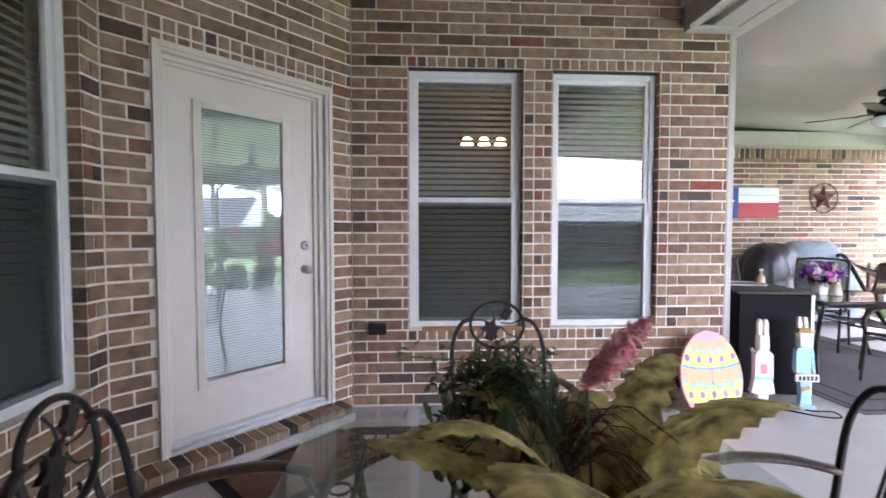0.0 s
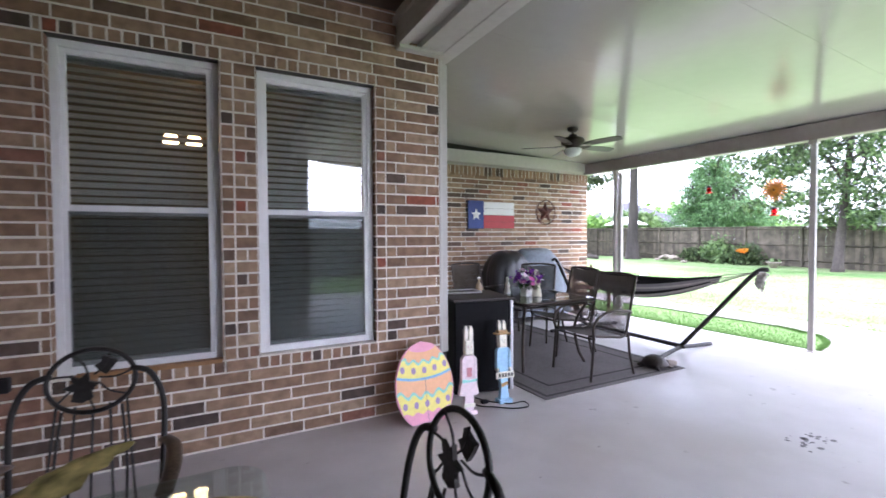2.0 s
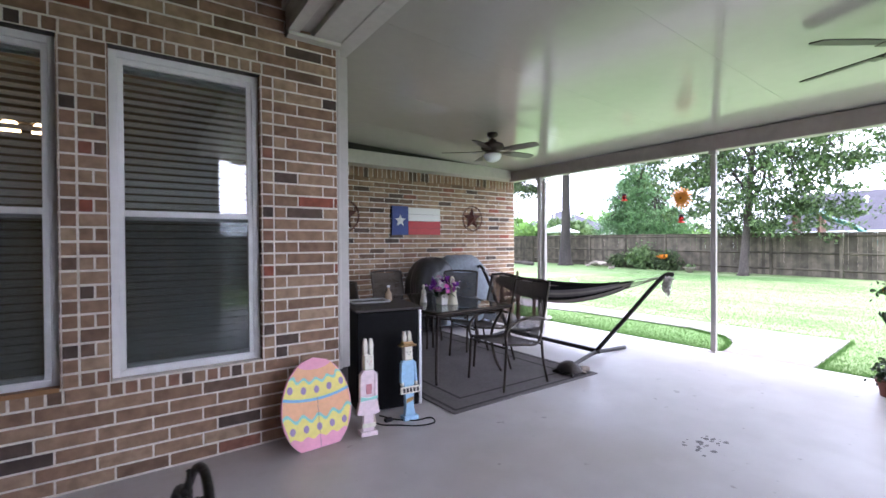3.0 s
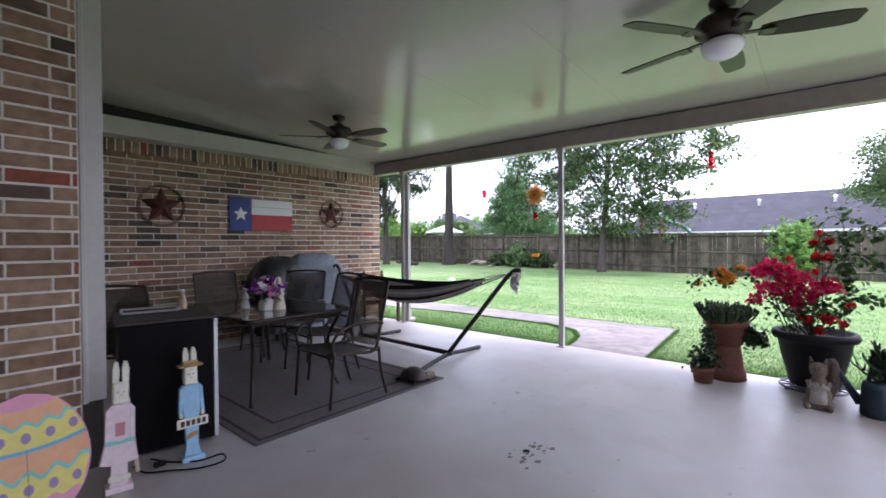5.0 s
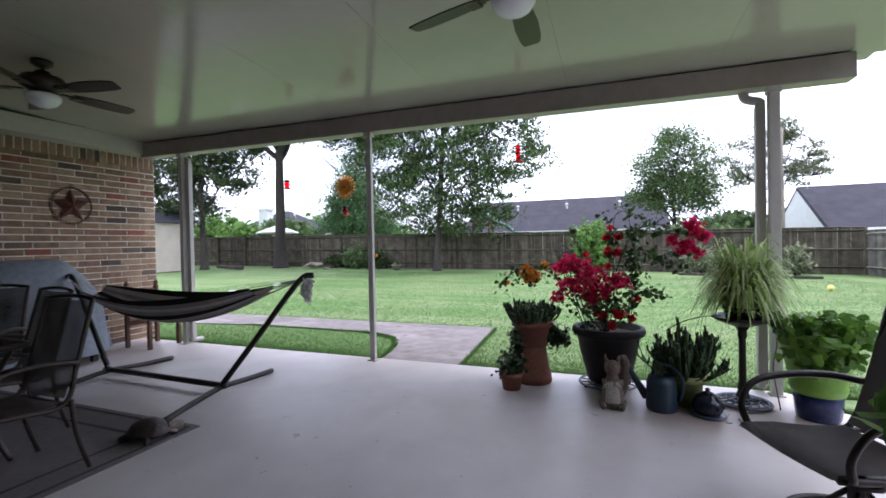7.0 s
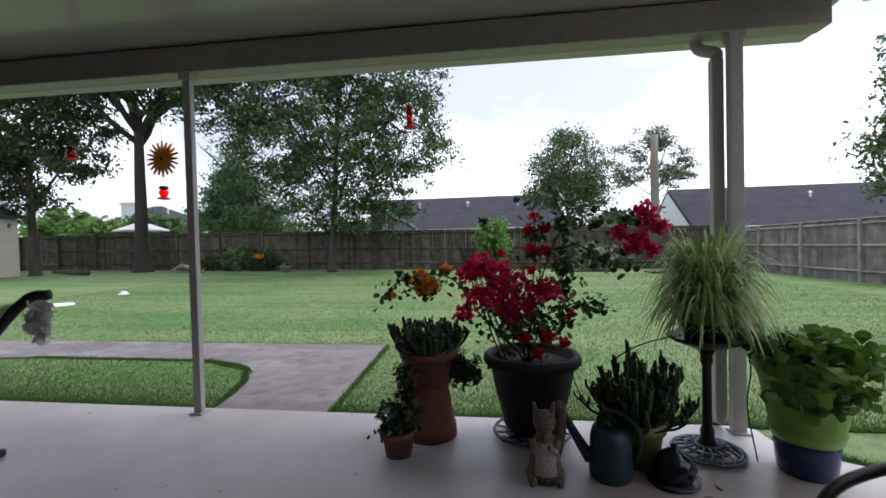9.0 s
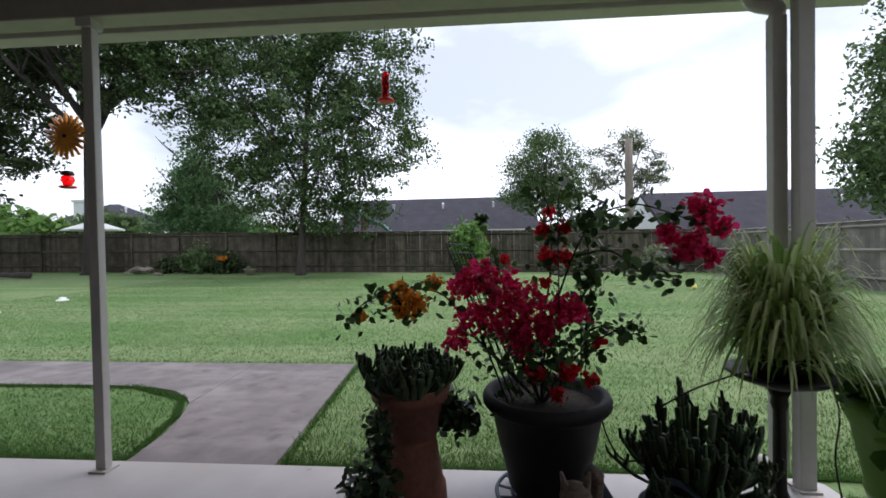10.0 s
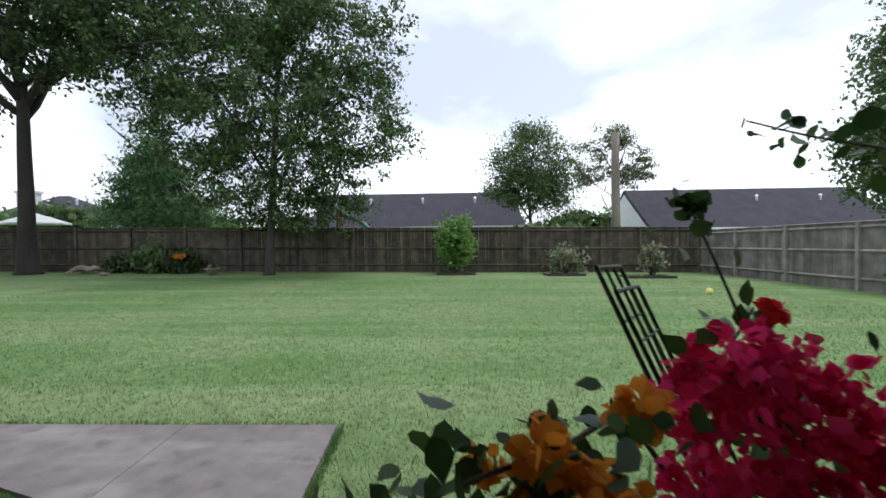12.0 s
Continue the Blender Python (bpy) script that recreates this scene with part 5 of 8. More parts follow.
def band(z0, z1, amp0, amp1, mat_, lift, name):
    """A painted band with scalloped edges on the board's front."""
    n = 40
    bm = bmesh.new()
    lo, hi = [], []
    for i in range(n + 1):
        u = -1 + 2 * i / n
        sag = 0.035 * u * u * (1 if z0 > 0.15 else 0.2)
        a, b = z0 + sag + amp0 * math.cos(u * 4.6 * math.pi), z1 + sag + amp1 * math.cos(u * 4.6 * math.pi)
        wa, wb = egg_w(min(max(a, 0.004), EH - 0.004), h=EH) - 0.003, egg_w(min(max(b, 0.004), EH - 0.004), h=EH) - 0.003
        lo.append(bm.verts.new((u * wa, -0.02 - lift, a)))
        hi.append(bm.verts.new((u * wb, -0.02 - lift, b)))
    for i in range(n):
        bm.faces.new((lo[i], lo[i + 1], hi[i + 1], hi[i]))
    part(name, bm, mat_, egg)


band(0.125, 0.275, 0.010, 0.0, YELLOW, 0.001, "yellow_band")
band(0.245, 0.365, 0.020, 0.0, ORANGE, 0.002, "orange_band")
band(0.236, 0.258, 0.020, 0.020, TEAL, 0.003, "teal_wave")
band(0.358, 0.376, 0.0, 0.0, BLUE, 0.003, "blue_stripe")
band(0.376, 0.495, 0.0, 0.012, YELLOW, 0.002, "yellow_band")
band(0.490, 0.565, 0.014, 0.0, ORANGE, 0.001, "orange_band")
band(0.482, 0.500, 0.014, 0.014, TEAL, 0.003, "teal_wave")
for z, nn in ((0.185, 5), (0.430, 5)):
    for i in range(nn):
        x = (i - (nn - 1) / 2) * egg_w(z, h=EH) * 0.40
        o = part("dot", moved(lathe([(0.0, 0.0), (0.022, 0.0), (0.022, 0.001), (0, 0.001)], 14), pose(x, -0.0235, z + 0.035 * (x / 0.22) ** 2 * (1 if z > 0.3 else 0.2), 90) @ Matrix.Diagonal((0.85, 1.15, 1, 1))), PURPLE, egg)
part("seam", B((-0.0015, 0.0015, -0.025, -0.0245, 0.05, 0.38)), small_mat("seam", (0.3, 0.2, 0.2)), egg)


def bunny(at, body, label, hat, tilt):
    """A flat painted wooden figure as one mesh in a few plain colours."""
    b = thing("statue", at, label, "statue")
    b.matrix_world = pose(*at, -4, tilt, -6)
    k = 0.8
    cloth = [slab([(-0.075 * k, -0.045), (0.075 * k, -0.045), (0.075 * k, 0.045), (-0.075 * k, 0.045)], 0.0, 0.03)]

    def board(pts, y0, y1):
        return moved(slab([(x, z) for x, z in pts], -y1, -y0), Matrix.Rotation(radians(90), 4, "X"))
    white, trim_, dark = [], [], []
    if hat:
        cloth += [board([(-0.045, 0.03), (0.045, 0.03), (0.032, 0.10), (0.036, 0.22), (0.055, 0.40), (0.05, 0.455), (-0.05, 0.455), (-0.055, 0.40), (-0.036, 0.22), (-0.032, 0.10)], -0.02, 0.02),
                  board([(0.050, 0.29), (0.070, 0.29), (0.062, 0.44), (0.045, 0.45)], -0.026, 0.014), board([(-0.070, 0.29), (-0.050, 0.29), (-0.045, 0.45), (-0.062, 0.44)], -0.026, 0.014)]
        white += [B((-0.085, 0.085, -0.044, -0.030, 0.205, 0.262), bevel=0.006), B((-0.068, -0.050, -0.03, 0.01, 0.265, 0.292), (0.050, 0.068, -0.03, 0.01, 0.265, 0.292), bevel=0.004)]
        trim_ += [B((-0.066, 0.066, -0.045, 0.03, 0.568, 0.582), (-0.042, 0.042, -0.034, 0.026, 0.582, 0.604), bevel=0.004), board([(-0.03, 0.13), (0.03, 0.15), (0.028, 0.175), (-0.03, 0.16)], -0.026, -0.018)]
        dark += [B(*[(-0.066 + i * 0.029, -0.046 + i * 0.029, -0.0455, -0.0435, 0.218, 0.25) for i in range(5)])]
    else:
        cloth += [board([(-0.04, 0.03), (0.04, 0.03), (0.036, 0.14), (0.085, 0.15), (0.058, 0.28), (0.055, 0.40), (0.042, 0.455), (-0.042, 0.455), (-0.055, 0.40), (-0.058, 0.28), (-0.085, 0.15), (-0.036, 0.14)], -0.02, 0.02),
                  board([(0.045, 0.27), (0.066, 0.26), (0.064, 0.43), (0.045, 0.45)], -0.027, 0.014), board([(-0.066, 0.26), (-0.045, 0.27), (-0.045, 0.45), (-0.064, 0.43)], -0.027, 0.014)]
        white += [B((-0.05, 0.05, -0.032, -0.022, 0.055, 0.085), bevel=0.004)]
        trim_ += [board([(-0.062, 0.245), (0.062, 0.252), (0.066, 0.275), (0.0, 0.262), (-0.062, 0.275)], -0.028, -0.018)]
        dark += [board([(-0.020, 0.29), (0.020, 0.29), (0.022, 0.36), (-0.022, 0.36)], -0.024, -0.018)]
    white += [B((-0.036, 0.036, -0.03, 0.03, 0.458, 0.572), bevel=0.010),
              board([(-0.036, 0.572), (-0.008, 0.572), (-0.005, 0.64), (-0.014, 0.682), (-0.028, 0.688), (-0.038, 0.65)], -0.012, 0.012), board([(0.008, 0.572), (0.036, 0.572), (0.038, 0.645), (0.028, 0.682), (0.014, 0.686), (0.005, 0.64)], -0.012, 0.012)]
    dark += [B((-0.017, -0.011, -0.0325, -0.030, 0.520, 0.528), (0.011, 0.017, -0.0325, -0.030, 0.520, 0.528), (-0.003, 0.003, -0.0325, -0.030, 0.503, 0.508))]
    groups = [(cloth, body), (white, CREAM), (trim_, small_mat("straw", (0.45, 0.28, 0.12), 0.8) if hat else TEAL), (dark, M["brown"] if hat else small_mat("paint_red", (0.62, 0.25, 0.28), 0.6))]
    all_ = bmesh.new()
    for i, (bms, m_) in enumerate(groups):
        for q in bms:
            for f in q.faces:
                f.material_index = i
            tmp = bpy.data.meshes.new("tmp")
            q.to_mesh(tmp)
            q.free()
            all_.from_mesh(tmp)
    o = part("body", all_, body, b)
    for _, m_ in groups[1:]:
        o.data.materials.append(m_)


bunny((2.90, 3.80, 0.0), LPINK, "pink painted wooden rabbit figure standing on the concrete", False, 2)
bunny((3.29, 3.865, 0.0), PALEBLUE, "pale blue painted wooden rabbit figure with a straw hat and sign", True, 0)
stick = thing("wood_stick", (3.02, 4.03, 0), "short tan wooden stick leaning against the black cabinet", "stick")
part("stick", tube([(0, -0.10, 0.01), (-0.02, 0.0, 0.42)], 0.012, 6), M["tan"], stick)


# wall decorations on the long wall
def star_shape(r, depth, flat=False):
    bm = bmesh.new()
    rim = [bm.verts.new((math.sin(math.pi * i / 5) * (r if i % 2 == 0 else r * 0.46), 0, math.cos(math.pi * i / 5) * (r if i % 2 == 0 else r * 0.46))) for i in range(10)]
    top = bm.verts.new((0, -depth, 0))
    for i in range(10):
        bm.faces.new((rim[i], rim[(i + 1) % 10], top))
    bm.faces.new(rim[::-1])
    return bm


for x, z, r in ((4.13, 1.83, 0.26), (6.66, 1.85, 0.23)):
    st = thing("wall_star", (x, 7.235, z), "rusty red metal star in a wire ring on brick wall", "wall decoration", "metal stars on the wall")
    part("star", star_shape(r * 0.93, 0.06), M["rust"], st)
    for k, rr in enumerate((r, r * 0.93)):
        part("ring", tube([(rr * math.cos(a), -0.012 - 0.008 * k, rr * math.sin(a)) for a in np.linspace(0, 2 * math.pi, 41)[:-1]], 0.006, 6, closed=True), M["rust"], st, smooth=True)
    part("hanger", tube([(0, -0.01, r), (0, 0.003, r + 0.05)], 0.003, 5), M["iron"], st)

fl = thing("wall_flag", (5.44, 7.238, 1.775), "painted wooden flag board, blue with a white star, white and red", "wall decoration")
PB, PR, PW = small_mat("flag_blue", (0.03, 0.055, 0.22), 0.6, vary=0.2), small_mat("flag_red", (0.42, 0.035, 0.04), 0.6, vary=0.15, scale=6), small_mat("flag_white", (0.72, 0.72, 0.70), 0.6, vary=0.06)
part("blue_panel", B((-0.48, -0.17, -0.035, 0.0, -0.235, 0.24), bevel=0.004), PB, fl)
part("white_panel", B((-0.167, 0.48, -0.03, 0.0, 0.0, 0.225), bevel=0.003), PW, fl)
part("red_panel", B((-0.167, 0.48, -0.03, 0.0, -0.23, -0.003), bevel=0.003), PR, fl)
part("star", moved(star_shape(0.105, 0.012), pose(-0.325, -0.036, 0.0)), PW, fl)
for z in (-0.12, 0.11):
    part("groove", B((-0.16, 0.475, -0.0315, -0.0305, z, z + 0.004)), M["brown"], fl)

# grill under its cover
gr = thing("grill", (5.78, 6.76, 0), "barbecue grill under a wrinkled black and grey cover", "grill")


def cover(x0, x1, prof, name, m_, seed):
    """Draped cloth over a box: rings that widen and wrinkle towards the ground."""
    rng = np.random.default_rng(seed)
    bm = bmesh.new()
    rings = []
    n = 96
    ph = rng.uniform(0, 6, 4)
    for z, sx, sy in prof:
        ring = []
        for i in range(n):
            a = 2 * math.pi * i / n
            c, s = math.cos(a), math.sin(a)
            q = (abs(c) ** 3.5 + abs(s) ** 3.5) ** (-1 / 3.5)
            w = 1 + (1.15 - z) * (0.075 * math.sin(6 * a + ph[0] + 2.2 * z) + 0.045 * math.sin(11 * a + ph[1] - 1.5 * z) + 0.02 * math.sin(23 * a + ph[2]))
            ring.append(bm.verts.new(((x0 + x1) / 2 + (x1 - x0) / 2 * sx * q * c * w, 0.0 + 0.28 * sy * q * s * w, z + 0.01 * math.sin(3 * a + ph[2]) * (z > 0.8))))
        rings.append(ring)
    for a, b in zip(rings, rings[1:]):
        for i in range(n):
            bm.faces.new((a[i], a[(i + 1) % n], b[(i + 1) % n], b[i]))
    bm.faces.new(rings[-1])
    part(name, bm, m_, gr, smooth=True)


cover(-0.42, 0.86, [(0.10, 1.12, 1.12), (0.25, 1.08, 1.08), (0.4, 1.03, 1.04), (0.56, 0.99, 1.0), (0.72, 0.94, 0.96), (0.86, 0.84, 0.90), (0.98, 0.72, 0.80), (1.08, 0.60, 0.64), (1.15, 0.50, 0.46), (1.19, 0.40, 0.22)], "cover", M["cover_grey"], 2)
cover(-0.74, 0.02, [(0.12, 1.0, 1.06), (0.5, 1.0, 1.06), (0.80, 1.0, 1.05), (0.95, 0.88, 0.96), (1.08, 0.66, 0.78), (1.15, 0.42, 0.50), (1.165, 0.2, 0.2)], "side_cover", M["cover_black"], 7)
for x in (-0.45, 0.7):
    for y in (-0.2, 0.2):
        part("foot", B((x - 0.03, x + 0.03, y - 0.03, y + 0.03, 0.0, 0.16)), M["iron"], gr)

bn = thing("bench", (7.26, 6.85, 0), "reddish brown wooden slatted bench end against the brick wall", "bench")
for x in (-0.22, 0.18):
    part("post", B((x, x + 0.045, 0.0, 0.045, 0.0, 0.80), bevel=0.004), M["wood"], bn)
    part("finial", lathe([(0, 0.80), (0.022, 0.81), (0.028, 0.83), (0.016, 0.86), (0.0, 0.875)], 12, at=(x + 0.022, 0.022, 0)), M["wood"], bn, smooth=True)
    part("leg", B((x, x + 0.045, -0.42, -0.375, 0.0, 0.44), bevel=0.004), M["wood"], bn)
for z in (0.28, 0.42, 0.56, 0.68):
    part("slat", B((-0.175, 0.18, 0.008, 0.035, z, z + 0.07), bevel=0.003), M["wood"], bn)
for i in range(5):
    part("seat_slat", B((-0.22, 0.225, -0.42 + i * 0.085, -0.35 + i * 0.085, 0.441, 0.461), bevel=0.003), M["wood"], bn)

# hammock on its stand
hs = thing("hammock_stand", (0, 0, 0), "black steel hammock stand with two curved feet", "hammock stand")
E1, E2 = Vector((6.38, 3.44, 1.02)), Vector((6.22, 6.52, 1.02))
J1, J2 = Vector((6.08, 4.15, 0.075)), Vector((6.12, 5.72, 0.075))
part("base_tube", tube([J1 - Vector((0, 0.05, 0)), J2 + Vector((0, 0.05, 0))], 0.026, 10), M["iron"], hs, smooth=True)
part("arm_tube", tube(curve([J1, J1.lerp(Vector((6.30, 3.47, 0.98)), 0.5), Vector((6.30, 3.47, 0.98)), Vector((6.36, 3.36, 1.03))], 5), 0.025, 10), M["iron"], hs, smooth=True)
part("arm_tube", tube(curve([J2, J2.lerp(Vector((6.22, 6.40, 0.95)), 0.5), Vector((6.22, 6.42, 0.97)), Vector((6.23, 6.55, 1.0))], 5), 0.025, 10), M["iron"], hs, smooth=True)
part("foot", tube(curve([(5.42, 4.0, 0.024), (5.75, 4.10, 0.035), (6.08, 4.15, 0.06), (6.42, 4.18, 0.035), (6.72, 4.18, 0.024)], 5), 0.024, 10), M["iron"], hs, smooth=True)
part("foot", tube(curve([(5.45, 5.72, 0.024), (5.8, 5.72, 0.035), (6.12, 5.72, 0.06), (6.48, 5.71, 0.035), (6.80, 5.71, 0.024)], 5), 0.024, 10), M["iron"], hs, smooth=True)
for p in (J1, J2):
    part("bolt", lathe([(0, 0), (0.016, 0), (0.016, 0.012), (0, 0.014)], 8, at=(p.x, p.y, p.z + 0.03)), M["silver"], hs)
for p in (Vector((6.33, 3.42, 1.0)), Vector((6.22, 6.47, 0.985))):
    part("hook", tube([(p.x + 0.03 * math.cos(a), p.y, p.z + 0.03 * math.sin(a)) for a in np.linspace(0, 5.2, 12)], 0.005, 6), M["silver"], hs)

M["rope_end"] = palette_mat("rope_end", [(0, (0.5, 0.47, 0.43)), (1, (0.72, 0.70, 0.66))], island=True, bump=0, translucent=0.3)
hm = thing("hammock", (0, 0, 0), "black, grey and pale striped cloth hammock hanging slack on its stand", "hammock")
HM = [small_mat("cloth_black", (0.02, 0.018, 0.02), 0.9, vary=0.3, scale=30), small_mat("cloth_grey", (0.33, 0.31, 0.31), 0.9, vary=0.2, scale=30), small_mat("cloth_pale", (0.58, 0.54, 0.50), 0.9, vary=0.15, scale=30)]
A, C = Vector((6.33, 3.62, 1.0)), Vector((6.22, 6.42, 0.975))
stripes = [0, 1, 2, 1, 0, 2, 1, 2, 0, 1, 2, 1, 0, 0, 2, 1, 2, 0]
NS = len(stripes)


def hpoint(u, v):
    """u along, v across in -1..1."""
    p = A.lerp(C, u)
    k = max(0.0, 1 - ((u - 0.5) / 0.5) ** 2)
    w = 0.03 + 0.30 * k ** 0.8
    sag = 0.42 * k
    return Vector((p.x + w * v * 0.95, p.y, p.z - sag - 0.02 + 0.27 * k * abs(v) ** 1.8 + 0.010 * math.sin(v * 11 + u * 5) * k))


for s, mi in enumerate(stripes):
        bm = bmesh.new()
        v0, v1 = -1 + 2 * s / NS, -1 + 2 * (s + 1) / NS
        prev = None
        for i in range(37):
            u = 0.10 + 0.80 * i / 36
            cur = (bm.verts.new(hpoint(u, v0)), bm.verts.new(hpoint(u, v1)))
            if prev:
                bm.faces.new((prev[0], prev[1], cur[1], cur[0]))
            prev = cur
        bmesh.ops.solidify(bm, geom=bm.faces[:], thickness=0.003)
        part("cloth_stripe", bm, HM[mi], hm, ("black stripe", "grey stripe", "pale stripe")[mi], smooth=True)
for end, u in ((Vector((6.33, 3.46, 0.995)), 0.10), (Vector((6.22, 6.46, 0.98)), 0.90)):
    for k in range(9):
        q = hpoint(u, -1 + k / 4)
        part("string", tube([end, q], 0.0035, 4), HM[2], hm)
part("tassel", leaf_clump(60, (6.37, 3.44, 0.90), (0.012, 0.012, 0.05), 0.06, 9, material="rope_end", up=1), None, hm, "pale frayed cloth tassel")

tt = thing("statue", (5.24, 3.88, 0.014), "dark turtle figurine with a pale face beside the rug corner", "statue")
bm = lathe([(0.0, 0.13), (0.04, 0.125), (0.09, 0.095), (0.115, 0.05), (0.12, 0.035), (0.10, 0.02), (0.0, 0.015)], 20, squash=1.2)
tube(curve([(0.06, -0.06, 0.04), (0.12, -0.11, 0.055), (0.15, -0.14, 0.05)], 4), 0.035, 8, bm, r_end=0.024)
for sx, sy in ((-1, -1), (1, 1), (-1, 1), (1, -1)):
    tube([(sx * 0.07, sy * 0.08, 0.03), (sx * 0.11, sy * 0.13, 0.012)], 0.024, 6, bm, r_end=0.012)
for f in bm.faces:
    c = f.calc_center_median()
    f.material_index = 1 if c.x > 0.08 and c.y < -0.07 and c.z > 0.02 else 0
part("body", bm, mat("turtle", (0.05, 0.035, 0.028), 0.5, color2=(0.015, 0.012, 0.012), scale=20, bump=0.6, bump_scale=40), tt, smooth=True).data.materials.append(mat("pale_glaze", (0.40, 0.35, 0.30), 0.5, color2=(0.12, 0.08, 0.06), scale=22))


# ---- wrought iron set near the angled door ----
def medallion_chair():
    c = thing("iron_chair", (0, 0, 0), "black wrought iron chair with an oval leaf medallion in its back", "chair", "chairs round the iron table")
    R = M["iron"]
    for s in (-1, 1):
        x = 0.20 * s
        part("leg", tube(curve([(x * 1.1, 0.22, 0), (x * 1.02, 0.20, 0.22), (x, 0.20, 0.44)], 4), 0.011, 8), R, c, smooth=True)
        part("leg", tube(curve([(x * 1.1, -0.26, 0), (x * 1.02, -0.22, 0.22), (x, -0.20, 0.44)], 4), 0.011, 8), R, c, smooth=True)
        part("back_post", tube(curve([(x, -0.20, 0.44), (x * 1.05, -0.235, 0.62), (x * 1.05, -0.265, 0.80), (x * 0.85, -0.28, 0.90), (x * 0.55, -0.29, 0.925)], 5), 0.010, 8), R, c, smooth=True)
        part("back_bar", tube(curve([(x * 0.5, -0.205, 0.44), (x * 0.5, -0.24, 0.62), (x * 0.42, -0.275, 0.80)], 4), 0.005, 6), R, c, smooth=True)
        part("arm", tube(curve([(x * 1.08, -0.245, 0.66), (x * 1.25, -0.12, 0.68), (x * 1.3, 0.05, 0.685), (x * 1.22, 0.17, 0.66)], 5), 0.024, 8, flat=0.45), M["armwood"], c, "bronze patina flat arm", smooth=True)
        part("arm_post", tube(curve([(x * 1.22, 0.15, 0.655), (x * 1.2, 0.20, 0.55), (x * 1.02, 0.20, 0.44)], 4), 0.009, 6), R, c, smooth=True)
    part("seat", tube([(x, y, 0.442) for x, y in rounded(0.215, 0.215, 0.06)], 0.010, 8, closed=True), R, c, smooth=True)
    for k in range(6):
        u = -0.17 + 0.068 * k
        part("seat_bar", tube([(u, -0.212, 0.444), (u, 0.212, 0.444)], 0.0035, 4), R, c)
        part("seat_bar", tube([(-0.212, u, 0.440), (0.212, u, 0.440)], 0.0035, 4), R, c)
    a, b, cz_ = 0.125, 0.105, 0.895
    ring = [(a * math.cos(t), -0.285 - 0.02 * math.sin(t), cz_ + b * math.sin(t)) for t in np.linspace(0, 2 * math.pi, 33)[:-1]]
    part("medallion_ring", tube(ring, 0.008, 8, closed=True), R, c, smooth=True)
    part("medallion_leaf", moved(slab([(0.0, -0.055), (0.03, -0.045), (0.022, -0.012), (0.052, 0.0), (0.025, 0.015), (0.03, 0.045), (0.006, 0.03), (-0.02, 0.052), (-0.022, 0.018), (-0.05, 0.008), (-0.025, -0.012), (-0.032, -0.04)], -0.006, 0.006), pose(0.03, -0.287, cz_ - 0.02, 90)), R, c)
    part("medallion_leaf", moved(slab([(0.0, -0.035), (0.02, -0.02), (0.035, 0.0), (0.015, 0.012), (0.01, 0.035), (-0.015, 0.02), (-0.035, 0.015), (-0.02, -0.01)], -0.006, 0.006), pose(-0.04, -0.292, cz_ + 0.05, 90)), R, c)
    for k, t in enumerate(np.linspace(0, 2 * math.pi, 8)[:-1]):
        part("spoke", tube(curve([(0.02 * math.cos(t), -0.287, cz_ + 0.02 * math.sin(t)), (0.07 * math.cos(t + 0.35), -0.287, cz_ + 0.06 * math.sin(t + 0.35)), (a * math.cos(t + 0.2), -0.287, cz_ + b * math.sin(t + 0.2))], 4), 0.0035, 5), R, c)
    for k in range(5):
        x = -0.13 + k * 0.065
        part("back_bar", tube([(x, -0.205, 0.44), (x * 0.75, -0.283, 0.79 + 0.02 * abs(k - 2))], 0.0045, 5), R, c)
    return c


M["armwood"] = mat("patina_arm", (0.16, 0.115, 0.085), 0.45, metal=0.3, color2=(0.06, 0.045, 0.035), scale=25)
mc = medallion_chair()
place(mc, [(1.322, 1.695, 0, 91), (0.76, 2.50, 0, 180), (-0.02, 1.72, 0, -78)])
it = thing("iron_table", (0.66, 1.66, 0), "black wrought iron table with a clear glass top", "table")
part("tabletop", slab(rounded(0.60, 0.60, 0.10), 0.722, 0.730), M["tableglass"], it, "clear glass sheet")
part("frame", tube([(x, y, 0.708) for x, y in rounded(0.49, 0.47, 0.03, 3)], 0.012, 6, closed=True), M["iron"], it)
part("inner_frame", tube([(x, y, 0.704) for x, y in rounded(0.42, 0.40, 0.02, 3)], 0.008, 6, closed=True), M["iron"], it)
for k in range(11):
    u = -0.42 + k * 0.084
    for (x, y) in ((u, 0.435), (u, -0.435), (0.455, u), (-0.455, u)):
        part("scroll", tube([(x + 0.026 * math.cos(t), y + 0.026 * math.sin(t), 0.706) for t in np.linspace(0, 2 * math.pi, 9)[:-1]], 0.004, 4, closed=True), M["iron"], it)
for sx in (-1, 1):
    for sy in (-1, 1):
        part("leg", tube(curve([(sx * 0.47, sy * 0.45, 0.70), (sx * 0.42, sy * 0.40, 0.4), (sx * 0.50, sy * 0.48, 0.0)], 5), 0.014, 8), M["iron"], it, smooth=True)


